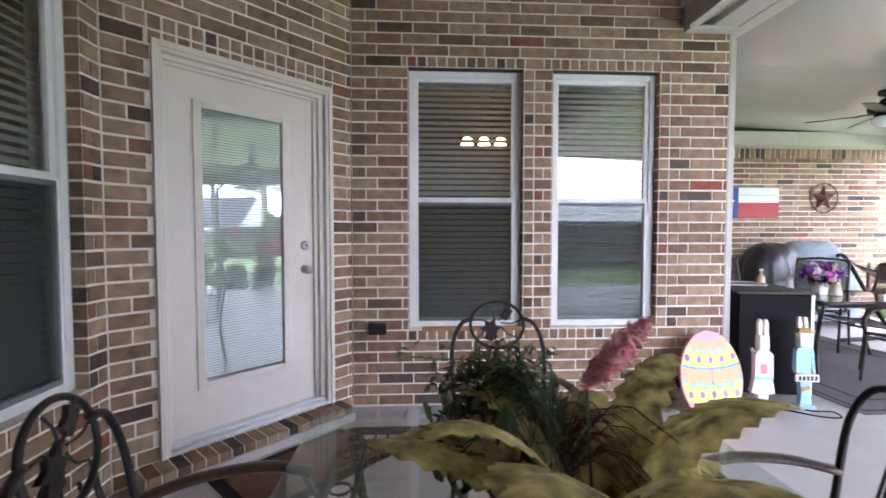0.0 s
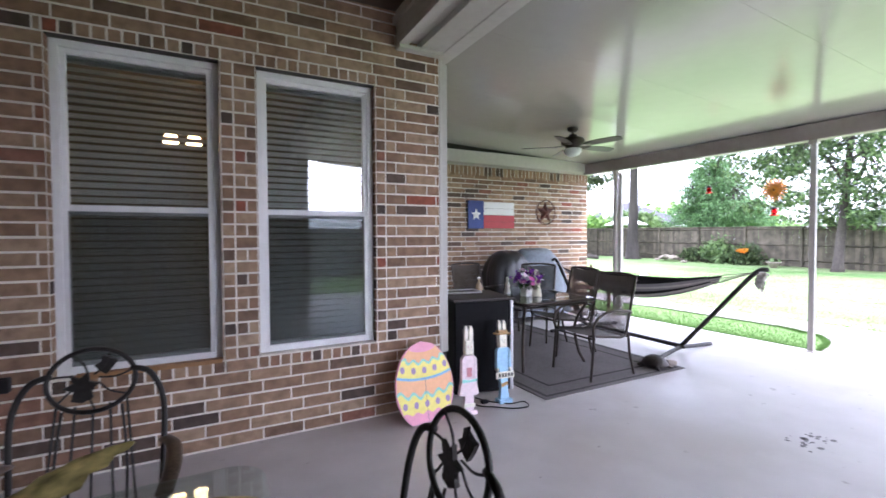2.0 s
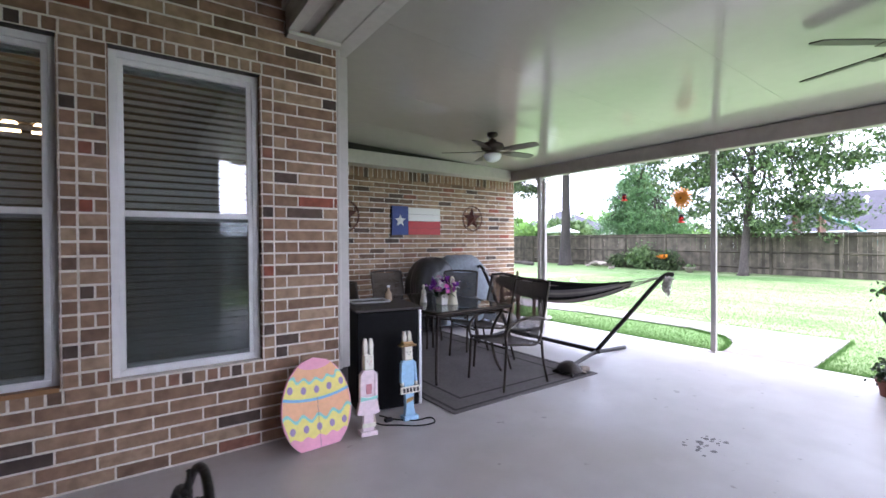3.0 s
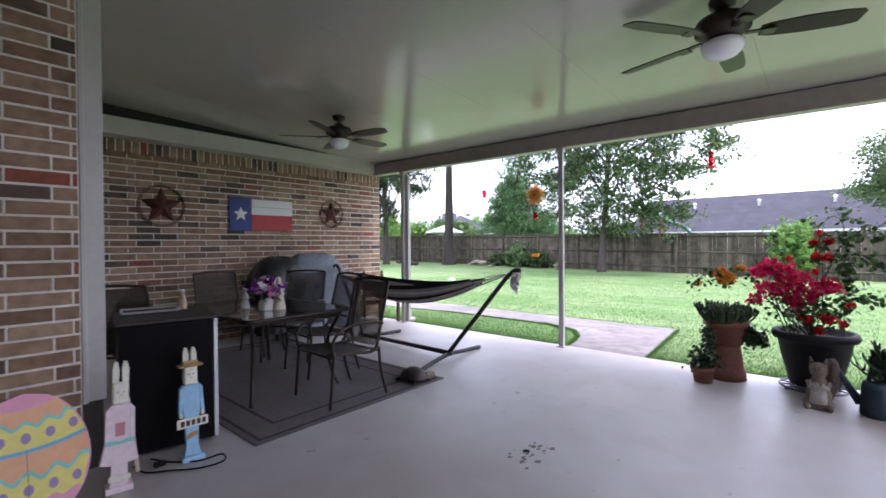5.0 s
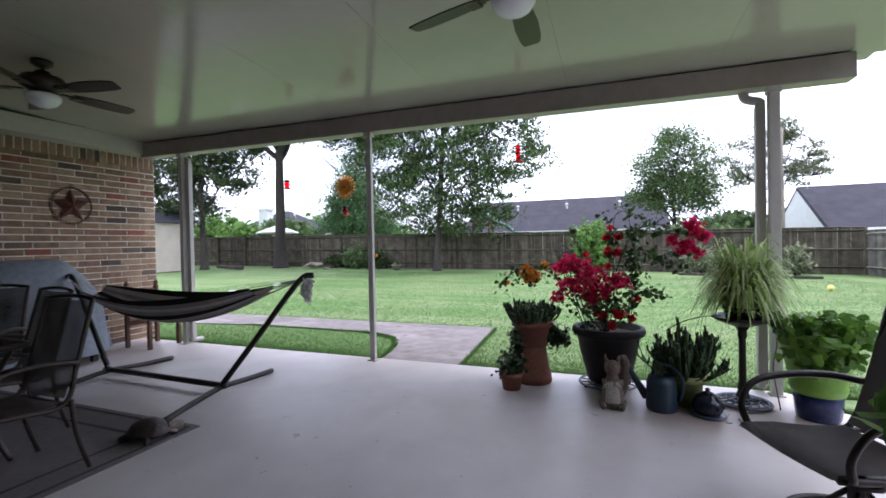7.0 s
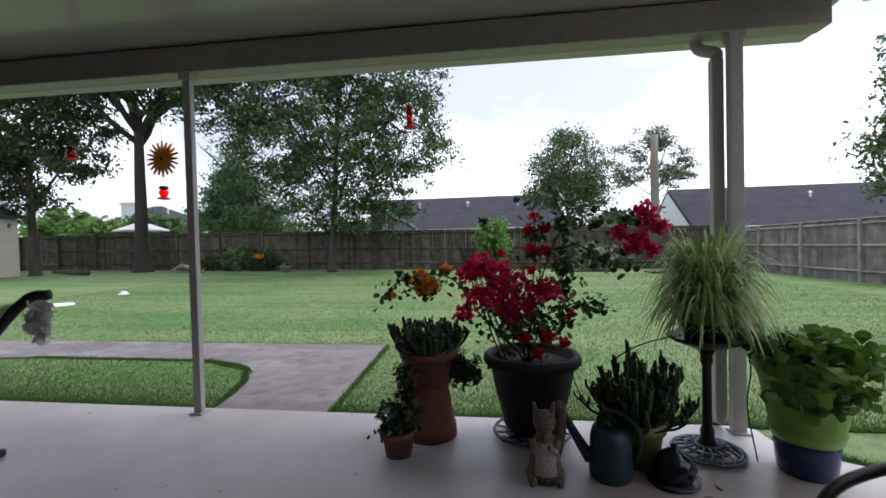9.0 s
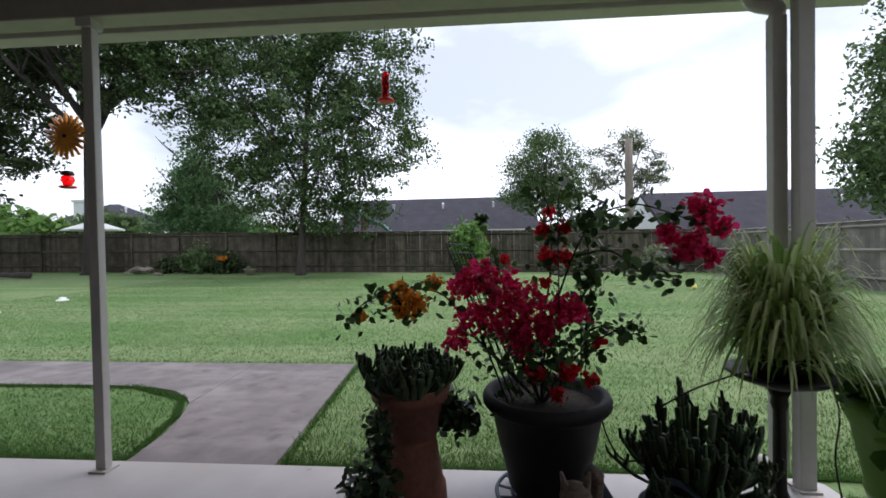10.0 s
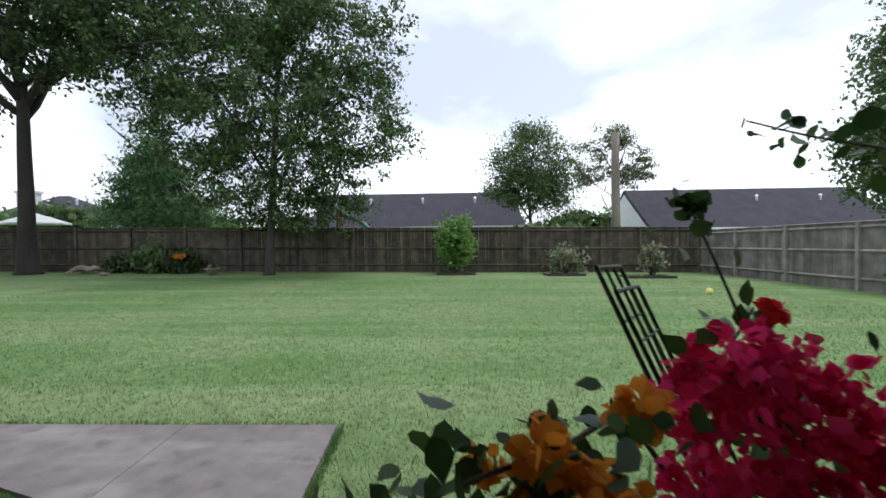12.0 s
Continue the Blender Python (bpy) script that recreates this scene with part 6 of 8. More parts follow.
def long_leaf(bm, base, tip, arch, width, rng, lobes=9, fold=0.25, droop=0.0):
    """An arching, scalloped leaf."""
    base, tip = Vector(base), Vector(tip)
    d = tip - base
    side = d.cross(Vector((0, 0, 1))).normalized()
    prev = None
    n = lobes * 2
    for i in range(n + 1):
        u = i / n
        p = base.lerp(tip, u) + Vector((0, 0, arch * 4 * u * (1 - u)))
        w = width * (math.sin(math.pi * min(1, u * 0.92 + 0.06)) ** 0.7) * (1.0 if i % 2 else 0.74)
        cur = [bm.verts.new(p - side * w - Vector((0, 0, fold * w))), bm.verts.new(p), bm.verts.new(p + side * w - Vector((0, 0, fold * w)))]
        if prev:
            bm.faces.new((prev[0], prev[1], cur[1], cur[0]))
            bm.faces.new((prev[1], prev[2], cur[2], cur[1]))
        prev = cur


rng_ = random.Random(11)
cp = thing("centerpiece", (0.70, 1.52, 0.731), "artificial plant with mottled yellow-green leaves and a pink plume", "plant")
part("pot", lathe([(0, 0), (0.07, 0.0), (0.095, 0.10), (0.10, 0.11), (0.085, 0.11), (0.08, 0.09), (0, 0.085)], 20), small_mat("red_pot", (0.18, 0.03, 0.03), 0.4), cp, smooth=True)
for i in range(23):
    a = i * 2.4 + rng_.uniform(-0.2, 0.2)
    L_ = rng_.uniform(0.26, 0.42)
    bm = bmesh.new()
    el = rng_.uniform(0.02, 0.26)
    long_leaf(bm, (0.02 * math.cos(a), 0.02 * math.sin(a), 0.09), (L_ * math.cos(a), L_ * math.sin(a), 0.05 + el), rng_.uniform(0.03, 0.09), rng_.uniform(0.045, 0.07), rng_)
    part("leaf", bm, M["fernleaf"], cp, smooth=True)
bm = bmesh.new()
long_leaf(bm, (0.03, 0.02, 0.12), (0.50, 0.13, 0.225), 0.075, 0.055, rng_, 14)
part("leaf", bm, M["fernleaf"], cp, smooth=True)
M["pinkplume"] = palette_mat("pink_plume", [(0, (0.80, 0.34, 0.36)), (1, (0.90, 0.55, 0.56))], island=True, bump=0)
rp = np.random.default_rng(3)
u = rp.uniform(0.42, 0.92, 3200)
pl = np.stack([-0.118 + 0.23 * u, -0.02 + 0.02 * u, 0.24 + 0.22 * u], 1) + rp.normal(size=(3200, 3)) * (0.0085 * np.sin(np.pi * (u - 0.40) / 0.54))[:, None]
part("plume", leaves_mesh("plume", pl, 0.007, M["pinkplume"], rp, 1.0, 3.5), None, cp, "feathery pink plume")
part("plume_stem", tube([(0, 0, 0.1), (-0.02, -0.015, 0.33), (0.09, 0, 0.44)], 0.003, 5), M["succulent"], cp)
M["redgrass"] = palette_mat("red_grass", [(0, (0.05, 0.008, 0.01)), (0.6, (0.10, 0.015, 0.02)), (1, (0.02, 0.03, 0.02))], island=True, bump=0)
bm = bmesh.new()
for i in range(70):
    a, L_ = rng_.uniform(0, 6.28), rng_.uniform(0.10, 0.22)
    z = rng_.uniform(0.04, 0.18)
    tube(curve([(-0.04, 0.10, 0.08), (-0.04 + L_ * 0.5 * math.cos(a), 0.10 + L_ * 0.5 * math.sin(a), 0.10 + z), (-0.04 + L_ * math.cos(a), 0.10 + L_ * math.sin(a), 0.06 + z)], 3), 0.002, 4, bm, r_end=0.001)
part("grass_tuft", bm, M["redgrass"], cp, "dark red wiry grass", kind="stuff")
bm = bmesh.new()
feather = []
for i in range(90):
    tip = Vector((-0.15 + rng_.gauss(0, 0.07), 0.20 + rng_.gauss(0, 0.05), 0.285 + rng_.gauss(0, 0.035)))
    mid = Vector((-0.09 + rng_.gauss(0, 0.03), 0.13 + rng_.gauss(0, 0.03), 0.27 + rng_.gauss(0, 0.025)))
    c_ = curve([(-0.02, 0.03, 0.08), tuple(mid), tuple(tip), tuple(tip + Vector((-0.035, 0.01, -0.035 + rng_.gauss(0, 0.01))))], 3)
    tube(c_, 0.0015, 4, bm, r_end=0.0007)
    feather += [tuple(Vector(q) + Vector((rng_.gauss(0, 0.006), rng_.gauss(0, 0.006), rng_.gauss(0, 0.006)))) for q in c_[5:] for _ in range(2)]
part("spray", bm, M["leaf_dark"], cp, "dark wiry arching spray", kind="stuff")
part("spray_leaf", leaves_mesh("spray_leaf", np.array(feather), 0.009, M["leaf_dark"], np.random.default_rng(31), 0.6, 3.0), None, cp, "dark green feathery leaves", kind="stuff")
part("sprig", leaf_clump(330, (-0.10, 0.13, 0.17), (0.08, 0.07, 0.04), 0.026, 12, material="leaf_dark", aspect=2.5), None, cp, "dark green feathery sprigs", kind="stuff")


# ---- plants on the patio edge ----
def pot(parent, prof, material, z=0, name="pot", soil=None, label="", squash=1.0):
    body = part(name, lathe(prof, 36, at=(0, 0, z), squash=squash), material, parent, label, smooth=True)
    if soil:
        part("soil", lathe([(soil[0], soil[1]), (0, soil[1] + 0.01)], 24, at=(0, 0, z)), M["soil"], body, smooth=True)


def terracotta(h, r0, r1):
    return [(0, 0), (r0, 0), (r1 - 0.012, h * 0.76), (r1 + 0.004, h * 0.77), (r1 + 0.008, h), (r1 - 0.014, h), (r1 - 0.018, h * 0.86), (0, h * 0.86)]


def fingers(parent, n, r, z, h, seed, thick=0.013, material="succulent", name="stem", lean=0.35):
    """Upright fleshy stems with crested tips, joined past what one can count."""
    rng = random.Random(seed)
    bm = bmesh.new()
    for i in range(n):
        a, rr = rng.uniform(0, 6.283), r * math.sqrt(rng.random())
        x, y = rr * math.cos(a), rr * math.sin(a)
        hh_ = h * rng.uniform(0.45, 1.0)
        le = lean * rr / max(r, 0.01)
        tx, ty = x + hh_ * le * math.cos(a) + rng.uniform(-0.05, 0.05), y + hh_ * le * math.sin(a) + rng.uniform(-0.05, 0.05)
        tube(curve([(x, y, z), ((x + tx) / 2 + 0.02 * math.cos(a) + rng.uniform(-0.02, 0.02), (y + ty) / 2 + 0.02 * math.sin(a) + rng.uniform(-0.02, 0.02), z + hh_ * rng.uniform(0.3, 0.5)), (tx, ty, z + hh_)], 2), thick, 6, bm, flat=rng.uniform(0.5, 0.9), r_end=thick * 1.3)
        for k in range(rng.randint(2, 4)):
            b = rng.uniform(0, 6.283)
            u = rng.uniform(0.5, 1)
            p = Vector((x, y, z)).lerp(Vector((tx, ty, z + hh_)), u)
            q = p + Vector((math.cos(b) * 0.022, math.sin(b) * 0.022, 0.035)) * rng.uniform(0.8, 1.7)
            tube([p, q], thick * 0.75, 5, bm, r_end=thick * 0.5)
    part(name, bm, M[material], parent, kind="stuff", smooth=True)


def crested(parent, n, r, z, h, spread, seed, w=0.016):
    """A crested succulent: fat flattened arms that bend outwards, then up, and split into blunt lobes."""
    rng = random.Random(seed)
    bm = bmesh.new()
    for i in range(n):
        a, q = rng.uniform(0, 6.283), math.sqrt(rng.random())
        hh_ = h * rng.uniform(0.55, 1.0) * (1 - 0.35 * q)
        ca, sa = math.cos(a), math.sin(a)
        x, y = r * q * ca, r * q * sa
        ox, oy = (r + (spread - r) * q) * ca + rng.uniform(-0.02, 0.02), (r + (spread - r) * q) * sa + rng.uniform(-0.02, 0.02)
        mid = Vector((x * 0.35 + ox * 0.65, y * 0.35 + oy * 0.65, z + hh_ * 0.42))
        tip = Vector((ox, oy, z + hh_))
        tube(curve([(x, y, z), tuple(mid), tuple(tip)], 3), w * 0.6, 6, bm, flat=0.6, r_end=w * 1.15)
        out = Vector((-sa, ca, 0)) if rng.random() < 0.6 else Vector((ca, sa, 0))
        for k in range(rng.randint(3, 5)):
            u = rng.uniform(-1, 1)
            base = mid.lerp(tip, rng.uniform(0.35, 1.0)) + out * 0.010 * u
            top_ = base + out * 0.030 * u + Vector((0, 0, rng.uniform(0.03, 0.055)))
            tube([base, (base + top_) * 0.5 + out * 0.008 * u, top_, top_ + Vector((0, 0, 0.006))], w * 0.72, 6, bm, flat=0.7, r_end=w * 0.4)
    part("stem", bm, M["succulent"], parent, kind="stuff", smooth=True)


p1 = thing("plant_pot", (7.27, 1.63, 0), "upside-down terracotta pot that carries a potted succulent", "flower pot")
part("pot", lathe([(0, 0.323), (0.10, 0.323), (0.122, 0.305), (0.155, 0.085), (0.165, 0.08), (0.17, 0.0), (0.15, 0.0)], 36), M["terra"], p1, smooth=True)
p2 = thing("potted_plant", (7.27, 1.63, 0.325), "dark crested succulent in a terracotta pot on an upturned pot", "potted plant")
pot(p2, terracotta(0.24, 0.125, 0.185), M["terra"], soil=(0.168, 0.205))
crested(p2, 84, 0.13, 0.19, 0.235, 0.25, 3, 0.016)
p3 = thing("potted_plant", (6.98, 1.77, 0), "trailing succulent in a small brown clay pot", "potted plant")
pot(p3, terracotta(0.15, 0.075, 0.105), M["terra"], soil=(0.09, 0.13))
part("foliage", leaf_clump(330, (0.0, 0.0, 0.20), (0.055, 0.055, 0.045), 0.03, 17, material="succulent"), None, p3, kind="stuff")
part("foliage", leaf_clump(230, (0.09, -0.03, 0.36), (0.028, 0.028, 0.10), 0.03, 18, material="succulent"), None, p3, kind="stuff")
p2b = thing("vine", (7.30, 1.44, 0), "trailing succulent stems that hang over the terracotta pot", "plant")
part("foliage", leaf_clump(230, (0.0, -0.02, 0.42), (0.05, 0.06, 0.05), 0.042, 19, material="succulent"), None, p2b, kind="stuff")

# big pot with the flowering vine
bp = thing("potted_plant", (7.32, 0.975, 0), "flowering magenta bougainvillea with wire trellis in a large dark plastic pot", "potted plant")
cad = thing("plant_caddy", (7.30, 0.985, 0), "ornate round dark iron plant caddy under the large pot", "plant stand")
for rr in (0.235, 0.16, 0.08):
    part("ring", tube([(rr * math.cos(a), rr * math.sin(a), 0.035) for a in np.linspace(0, 2 * math.pi, 33)[:-1]], 0.010, 6, closed=True), M["bluepot2"] if "bluepot2" in M else small_mat("bluepot2", (0.06, 0.08, 0.12), 0.35), cad, smooth=True)
for k in range(14):
    a = k * math.pi / 7
    part("scroll", tube(curve([(0.08 * math.cos(a), 0.08 * math.sin(a), 0.035), (0.16 * math.cos(a + 0.15), 0.16 * math.sin(a + 0.15), 0.04), (0.235 * math.cos(a), 0.235 * math.sin(a), 0.035)], 3), 0.007, 5), M["bluepot2"], cad)
for k in range(4):
    a = k * math.pi / 2 + 0.5
    part("caster", lathe([(0, 0), (0.015, 0.0), (0.018, 0.012), (0.015, 0.026), (0, 0.026)], 10, at=(0.2 * math.cos(a), 0.2 * math.sin(a), 0)), M["iron"], cad)
pot(bp, [(0, 0.046), (0.165, 0.046), (0.185, 0.08), (0.19, 0.12), (0.235, 0.30), (0.262, 0.445), (0.290, 0.455), (0.305, 0.475), (0.305, 0.50), (0.292, 0.522), (0.27, 0.525), (0.255, 0.51), (0.245, 0.46), (0, 0.455)], M["plastic"], soil=(0.248, 0.463))


def flowering(parent, stems, clusters, leafn, seed, stem_r=0.006, leaf_size=0.05):
    """Stems as bent rods, heart-shaped leaves along them, and bract clusters at (x, y, z, radius, material, count)."""
    rng = np.random.default_rng(seed)
    allp = []
    for s in stems:
        c = curve(s, 6)
        part("stem", tube(c, stem_r, 6, r_end=stem_r * 0.4), M["bark"], parent, smooth=True)
        allp += [tuple(q) for q in c[3:]]
    allp = np.array(allp)
    idx = rng.integers(0, len(allp), leafn)
    pts = allp[idx] + rng.normal(size=(leafn, 3)) * 0.032
    part("foliage", leaves_mesh("leaves", pts, leaf_size, M["leaf_boug"], rng, 0.6, 1.3, True), None, parent, kind="stuff")
    for x, y, z, r, m_, n in clusters:
        n = int(n * 0.60)
        d = rng.normal(size=(n, 3))
        d /= np.linalg.norm(d, axis=1)[:, None]
        lump = 1 + 0.25 * np.sin(d[:, 0] * 5 + x * 40) * np.cos(d[:, 2] * 6 + y * 30)
        q = np.array((x, y, z)) + d * (r * rng.uniform(0.5, 1.18, n) * lump)[:, None] * np.array([1, 1, 0.85])
        # three papery bracts round each floret
        part("blossom", leaves_mesh("bracts", np.repeat(q, 3, 0) + rng.normal(size=(3 * n, 3)) * 0.009, 0.026, M[m_], rng, 0.8, 1.15, True), None, parent, "cluster of papery %s bracts" % m_, kind="stuff")


def L(x, y, z):
    return (x - 7.32, y - 0.975, z)


O0 = L(7.30, 1.0, 0.46)
stems = [[O0, L(7.421, 1.072, 0.696), L(7.344, 1.238, 0.994), L(7.311, 1.325, 1.104)], [O0, L(7.367, 0.981, 0.776), L(7.324, 0.939, 1.143), L(7.324, 0.949, 1.406), L(7.346, 1.002, 1.511)],
         [O0, L(7.336, 0.961, 0.776), L(7.283, 0.856, 1.143), L(7.241, 0.751, 1.343), L(7.182, 0.605, 1.402), L(7.152, 0.462, 1.362), L(7.111, 0.340, 1.300)],
         [O0, L(7.365, 1.292, 0.752), L(7.325, 1.460, 0.986), L(7.136, 1.632, 1.038), L(7.104, 1.800, 0.986), L(7.115, 1.884, 0.881)],
         [L(7.262, 0.834, 1.174), L(7.231, 0.687, 1.196), L(7.162, 0.564, 1.096), L(7.162, 0.421, 1.056)],
         [O0, L(7.336, 0.876, 0.629), L(7.283, 0.771, 0.754), L(7.095, 0.698, 0.863), L(7.233, 0.584, 0.851)],
         [O0, L(7.508, 1.128, 0.752), L(7.531, 1.205, 0.972), L(7.542, 1.116, 1.148)], [O0, L(7.388, 1.182, 0.642), L(7.322, 1.348, 0.806)],
         [L(7.283, 0.981, 0.881), L(7.367, 0.824, 0.933), L(7.367, 0.751, 1.038), L(7.336, 0.813, 1.143)], [O0, L(7.367, 0.929, 0.671), L(7.283, 0.929, 0.933)],
         [L(7.33, 0.80, 1.30), L(7.42, 0.66, 1.42), L(7.62, 0.68, 1.48), L(7.80, 0.78, 1.56), L(7.93, 0.88, 1.64)], [O0, L(7.35, 0.80, 0.66), L(7.35, 0.77, 0.85), L(7.35, 0.745, 1.05), L(7.35, 0.755, 1.20), L(7.33, 0.80, 1.34)], [O0, L(7.38, 1.10, 0.80), L(7.46, 1.20, 1.15), L(7.50, 1.275, 1.37)], [L(7.35, 0.78, 0.80), L(7.33, 0.70, 0.83), L(7.30, 0.60, 0.80), L(7.27, 0.52, 0.82)]]
cl = [(7.322, 1.292, 1.092, 0.083, "magenta", 150), (7.344, 1.182, 1.026, 0.093, "magenta", 190), (7.278, 1.358, 1.038, 0.066, "magenta", 110), (7.231, 0.887, 0.923, 0.089, "magenta", 190),
      (7.288, 1.161, 0.862, 0.099, "magenta", 200), (7.322, 1.315, 0.884, 0.077, "magenta", 140), (7.219, 1.023, 0.839, 0.084, "magenta", 170), (7.332, 1.402, 0.774, 0.055, "magenta", 80), (7.283, 1.066, 0.964, 0.089, "magenta", 170), (7.255, 1.095, 0.752, 0.066, "magenta", 90),
      (7.324, 0.971, 1.301, 0.030, "crimson", 40), (7.324, 0.876, 1.311, 0.027, "crimson", 44), (7.304, 0.887, 1.164, 0.038, "crimson", 50), (7.324, 0.961, 1.174, 0.032, "crimson", 40), (7.432, 1.161, 1.158, 0.024, "crimson", 20), (7.336, 0.949, 1.384, 0.023, "crimson", 20), (7.324, 0.971, 1.049, 0.026, "crimson", 24),
      (7.111, 0.340, 1.382, 0.056, "magenta", 90), (7.111, 0.278, 1.310, 0.056, "magenta", 90), (7.101, 0.381, 1.239, 0.056, "magenta", 90), (7.121, 0.482, 1.270, 0.041, "magenta", 50), (7.111, 0.309, 1.168, 0.041, "magenta", 50), (7.090, 0.411, 1.188, 0.041, "magenta", 50),
      (7.120, 1.605, 0.975, 0.070, "orange", 170), (7.12, 1.645, 1.055, 0.027, "orange", 30), (7.20, 1.50, 1.063, 0.032, "orange", 40), (7.17, 1.835, 0.925, 0.024, "orange", 20), (7.15, 1.72, 1.00, 0.020, "orange", 14),
      (7.199, 0.897, 0.649, 0.042, "crimson", 50), (7.199, 0.792, 0.623, 0.030, "crimson", 30), (7.231, 0.751, 0.776, 0.023, "crimson", 18), (7.199, 0.939, 0.544, 0.032, "crimson", 34), (7.241, 1.034, 0.629, 0.042, "crimson", 40)]
flowering(bp, stems, [(*L(x, y, z), r, m_, n) for x, y, z, r, m_, n in cl], 620, 5, leaf_size=0.034)
rng2 = np.random.default_rng(8)
for cc, sp, n, sz in ((L(7.25, 0.62, 1.34), (0.05, 0.14, 0.03), 48, 0.045), (L(7.16, 0.58, 1.13), (0.04, 0.13, 0.035), 55, 0.045), (L(7.32, 1.03, 0.70), (0.10, 0.13, 0.09), 330, 0.034), (L(7.33, 0.93, 1.22), (0.05, 0.06, 0.13), 60, 0.036), (L(7.14, 1.66, 0.98), (0.03, 0.12, 0.06), 90, 0.032), (L(7.35, 0.76, 1.0), (0.03, 0.035, 0.15), 110, 0.038), (L(7.85, 0.83, 1.60), (0.04, 0.05, 0.03), 7, 0.05), (L(7.50, 1.277, 1.371), (0.018, 0.018, 0.012), 34, 0.028)):
    part("foliage", leaves_mesh("leaves", np.array(cc) + rng2.normal(size=(n, 3)) * np.array(sp), sz, M["leaf_boug"], rng2, 0.6, 1.3, True), None, bp, kind="stuff")
tl = thing("trellis", (7.36, 1.10, 0.47), "leaning black metal trellis of two nested wire frames", "trellis")
TW = Vector((0.155, -0.105, -0.008))
for top_, foot, w_ in ((Vector((0.14, 0.36, 0.77)), Vector((-0.06, 0.06, 0.0)), 1.0), (Vector((0.128, 0.325, 0.722)), Vector((-0.03, 0.04, 0.02)), 1.05)):
    foot2, top2 = foot + TW * 0.75, top_ + TW * w_
    part("upright", tube([foot, top_], 0.0050, 6), M["iron"], tl)
    part("upright", tube([foot2, top2], 0.0050, 6), M["iron"], tl)
    part("crossbar", tube([top_, top2], 0.0050, 6), M["iron"], tl)
    for u in (0.35, 0.62, 0.86):
        part("crossbar", tube([foot.lerp(top_, u), foot2.lerp(top2, u)], 0.0030, 5), M["iron"], tl)
    part("upright", tube([foot.lerp(foot2, 0.33), top_.lerp(top2, 0.33)], 0.0035, 5), M["iron"], tl)
    part("upright", tube([foot.lerp(foot2, 0.66), top_.lerp(top2, 0.66)], 0.0035, 5), M["iron"], tl)
hp = thing("plant_hoop", (7.340, 0.848, 0.47), "thin black wire hoop support in the large pot", "plant support")
HD = Vector((0.82, -0.57, 0))
part("hoop", tube(curve([tuple(HD * a_ + Vector((0, 0, z_))) for a_, z_ in ((0.12, 0), (0.125, 0.5), (0.125, 0.898), (0.09, 1.018), (0, 1.058), (-0.09, 1.018), (-0.125, 0.898), (-0.125, 0.5), (-0.12, 0))], 6), 0.0032, 5), M["iron"], hp)

# squirrel statue, one plain mesh
sq = thing("statue", (6.80, 0.945, 0), "grey-brown squirrel statue with a pale belly standing on the concrete", "statue", turn=180)
bm = lathe([(0, 0), (0.075, 0.0), (0.085, 0.05), (0.075, 0.13), (0.055, 0.20), (0.035, 0.235), (0.05, 0.26), (0.058, 0.30), (0.045, 0.335), (0, 0.35)], 18)
for s in (-1, 1):
    tube([(0.0, s * 0.035, 0.32), (-0.005, s * 0.05, 0.385)], 0.018, 6, bm, r_end=0.006)
    tube([(0.02, s * 0.06, 0.20), (0.07, s * 0.05, 0.17), (0.085, s * 0.015, 0.20)], 0.02, 6, bm, r_end=0.014)
    tube([(0.0, s * 0.07, 0.04), (0.09, s * 0.065, 0.018)], 0.03, 6, bm, r_end=0.02)
tube(curve([(-0.07, 0.03, 0.04), (-0.12, 0.07, 0.12), (-0.11, 0.09, 0.24), (-0.07, 0.085, 0.33), (-0.03, 0.08, 0.36)], 5), 0.045, 8, bm, r_end=0.03)
bm = moved(bm, Matrix.Diagonal((1.05, 1.02, 1.03, 1)))
for f in bm.faces:
    c = f.calc_center_median()
    f.material_index = 1 if c.x > 0.035 and abs(c.y) < 0.05 and 0.03 < c.z < 0.20 else 0
part("body", bm, mat("squirrel", (0.22, 0.17, 0.13), 0.8, color2=(0.09, 0.065, 0.05), scale=16, bump=0.8, bump_scale=60), sq, smooth=True).data.materials.append(mat("pale_fur", (0.42, 0.38, 0.33), 0.85, vary=0.3, scale=18, bump=0.8, bump_scale=60))

wc = thing("watering_can", (6.88, 0.60, 0), "dark blue plastic watering can with a long spout", "watering can", turn=-8)
part("body", lathe([(0, 0), (0.125, 0.0), (0.13, 0.02), (0.12, 0.20), (0.105, 0.245), (0.07, 0.255), (0, 0.255)], 28, squash=0.85), M["can"], wc, smooth=True)
spout_ = part("spout", tube(curve([(0.0, 0.10, 0.07), (0.0, 0.17, 0.18), (0.0, 0.25, 0.33)], 5), 0.034, 10, r_end=0.016), M["can"], wc, smooth=True)
part("rose", moved(lathe([(0.012, 0), (0.03, 0.03), (0, 0.034)], 14), pose(0, 0.25, 0.325, -38)), M["can"], spout_, smooth=True)
part("handle", tube(curve([(0, 0.06, 0.245), (0, 0.04, 0.31), (0, -0.04, 0.33), (0, -0.12, 0.27), (0, -0.145, 0.17), (0, -0.115, 0.07)], 5), 0.014, 8), M["can"], wc, smooth=True)

p4 = thing("potted_plant", (7.02, 0.42, 0), "tall crested succulent in an olive green plastic pot", "potted plant")
pot(p4, terracotta(0.24, 0.10, 0.135), M["olive"], soil=(0.12, 0.205))
crested(p4, 70, 0.07, 0.20, 0.47, 0.23, 6, 0.0125)
crested(p4, 55, 0.07, 0.19, 0.26, 0.30, 7, 0.0125)

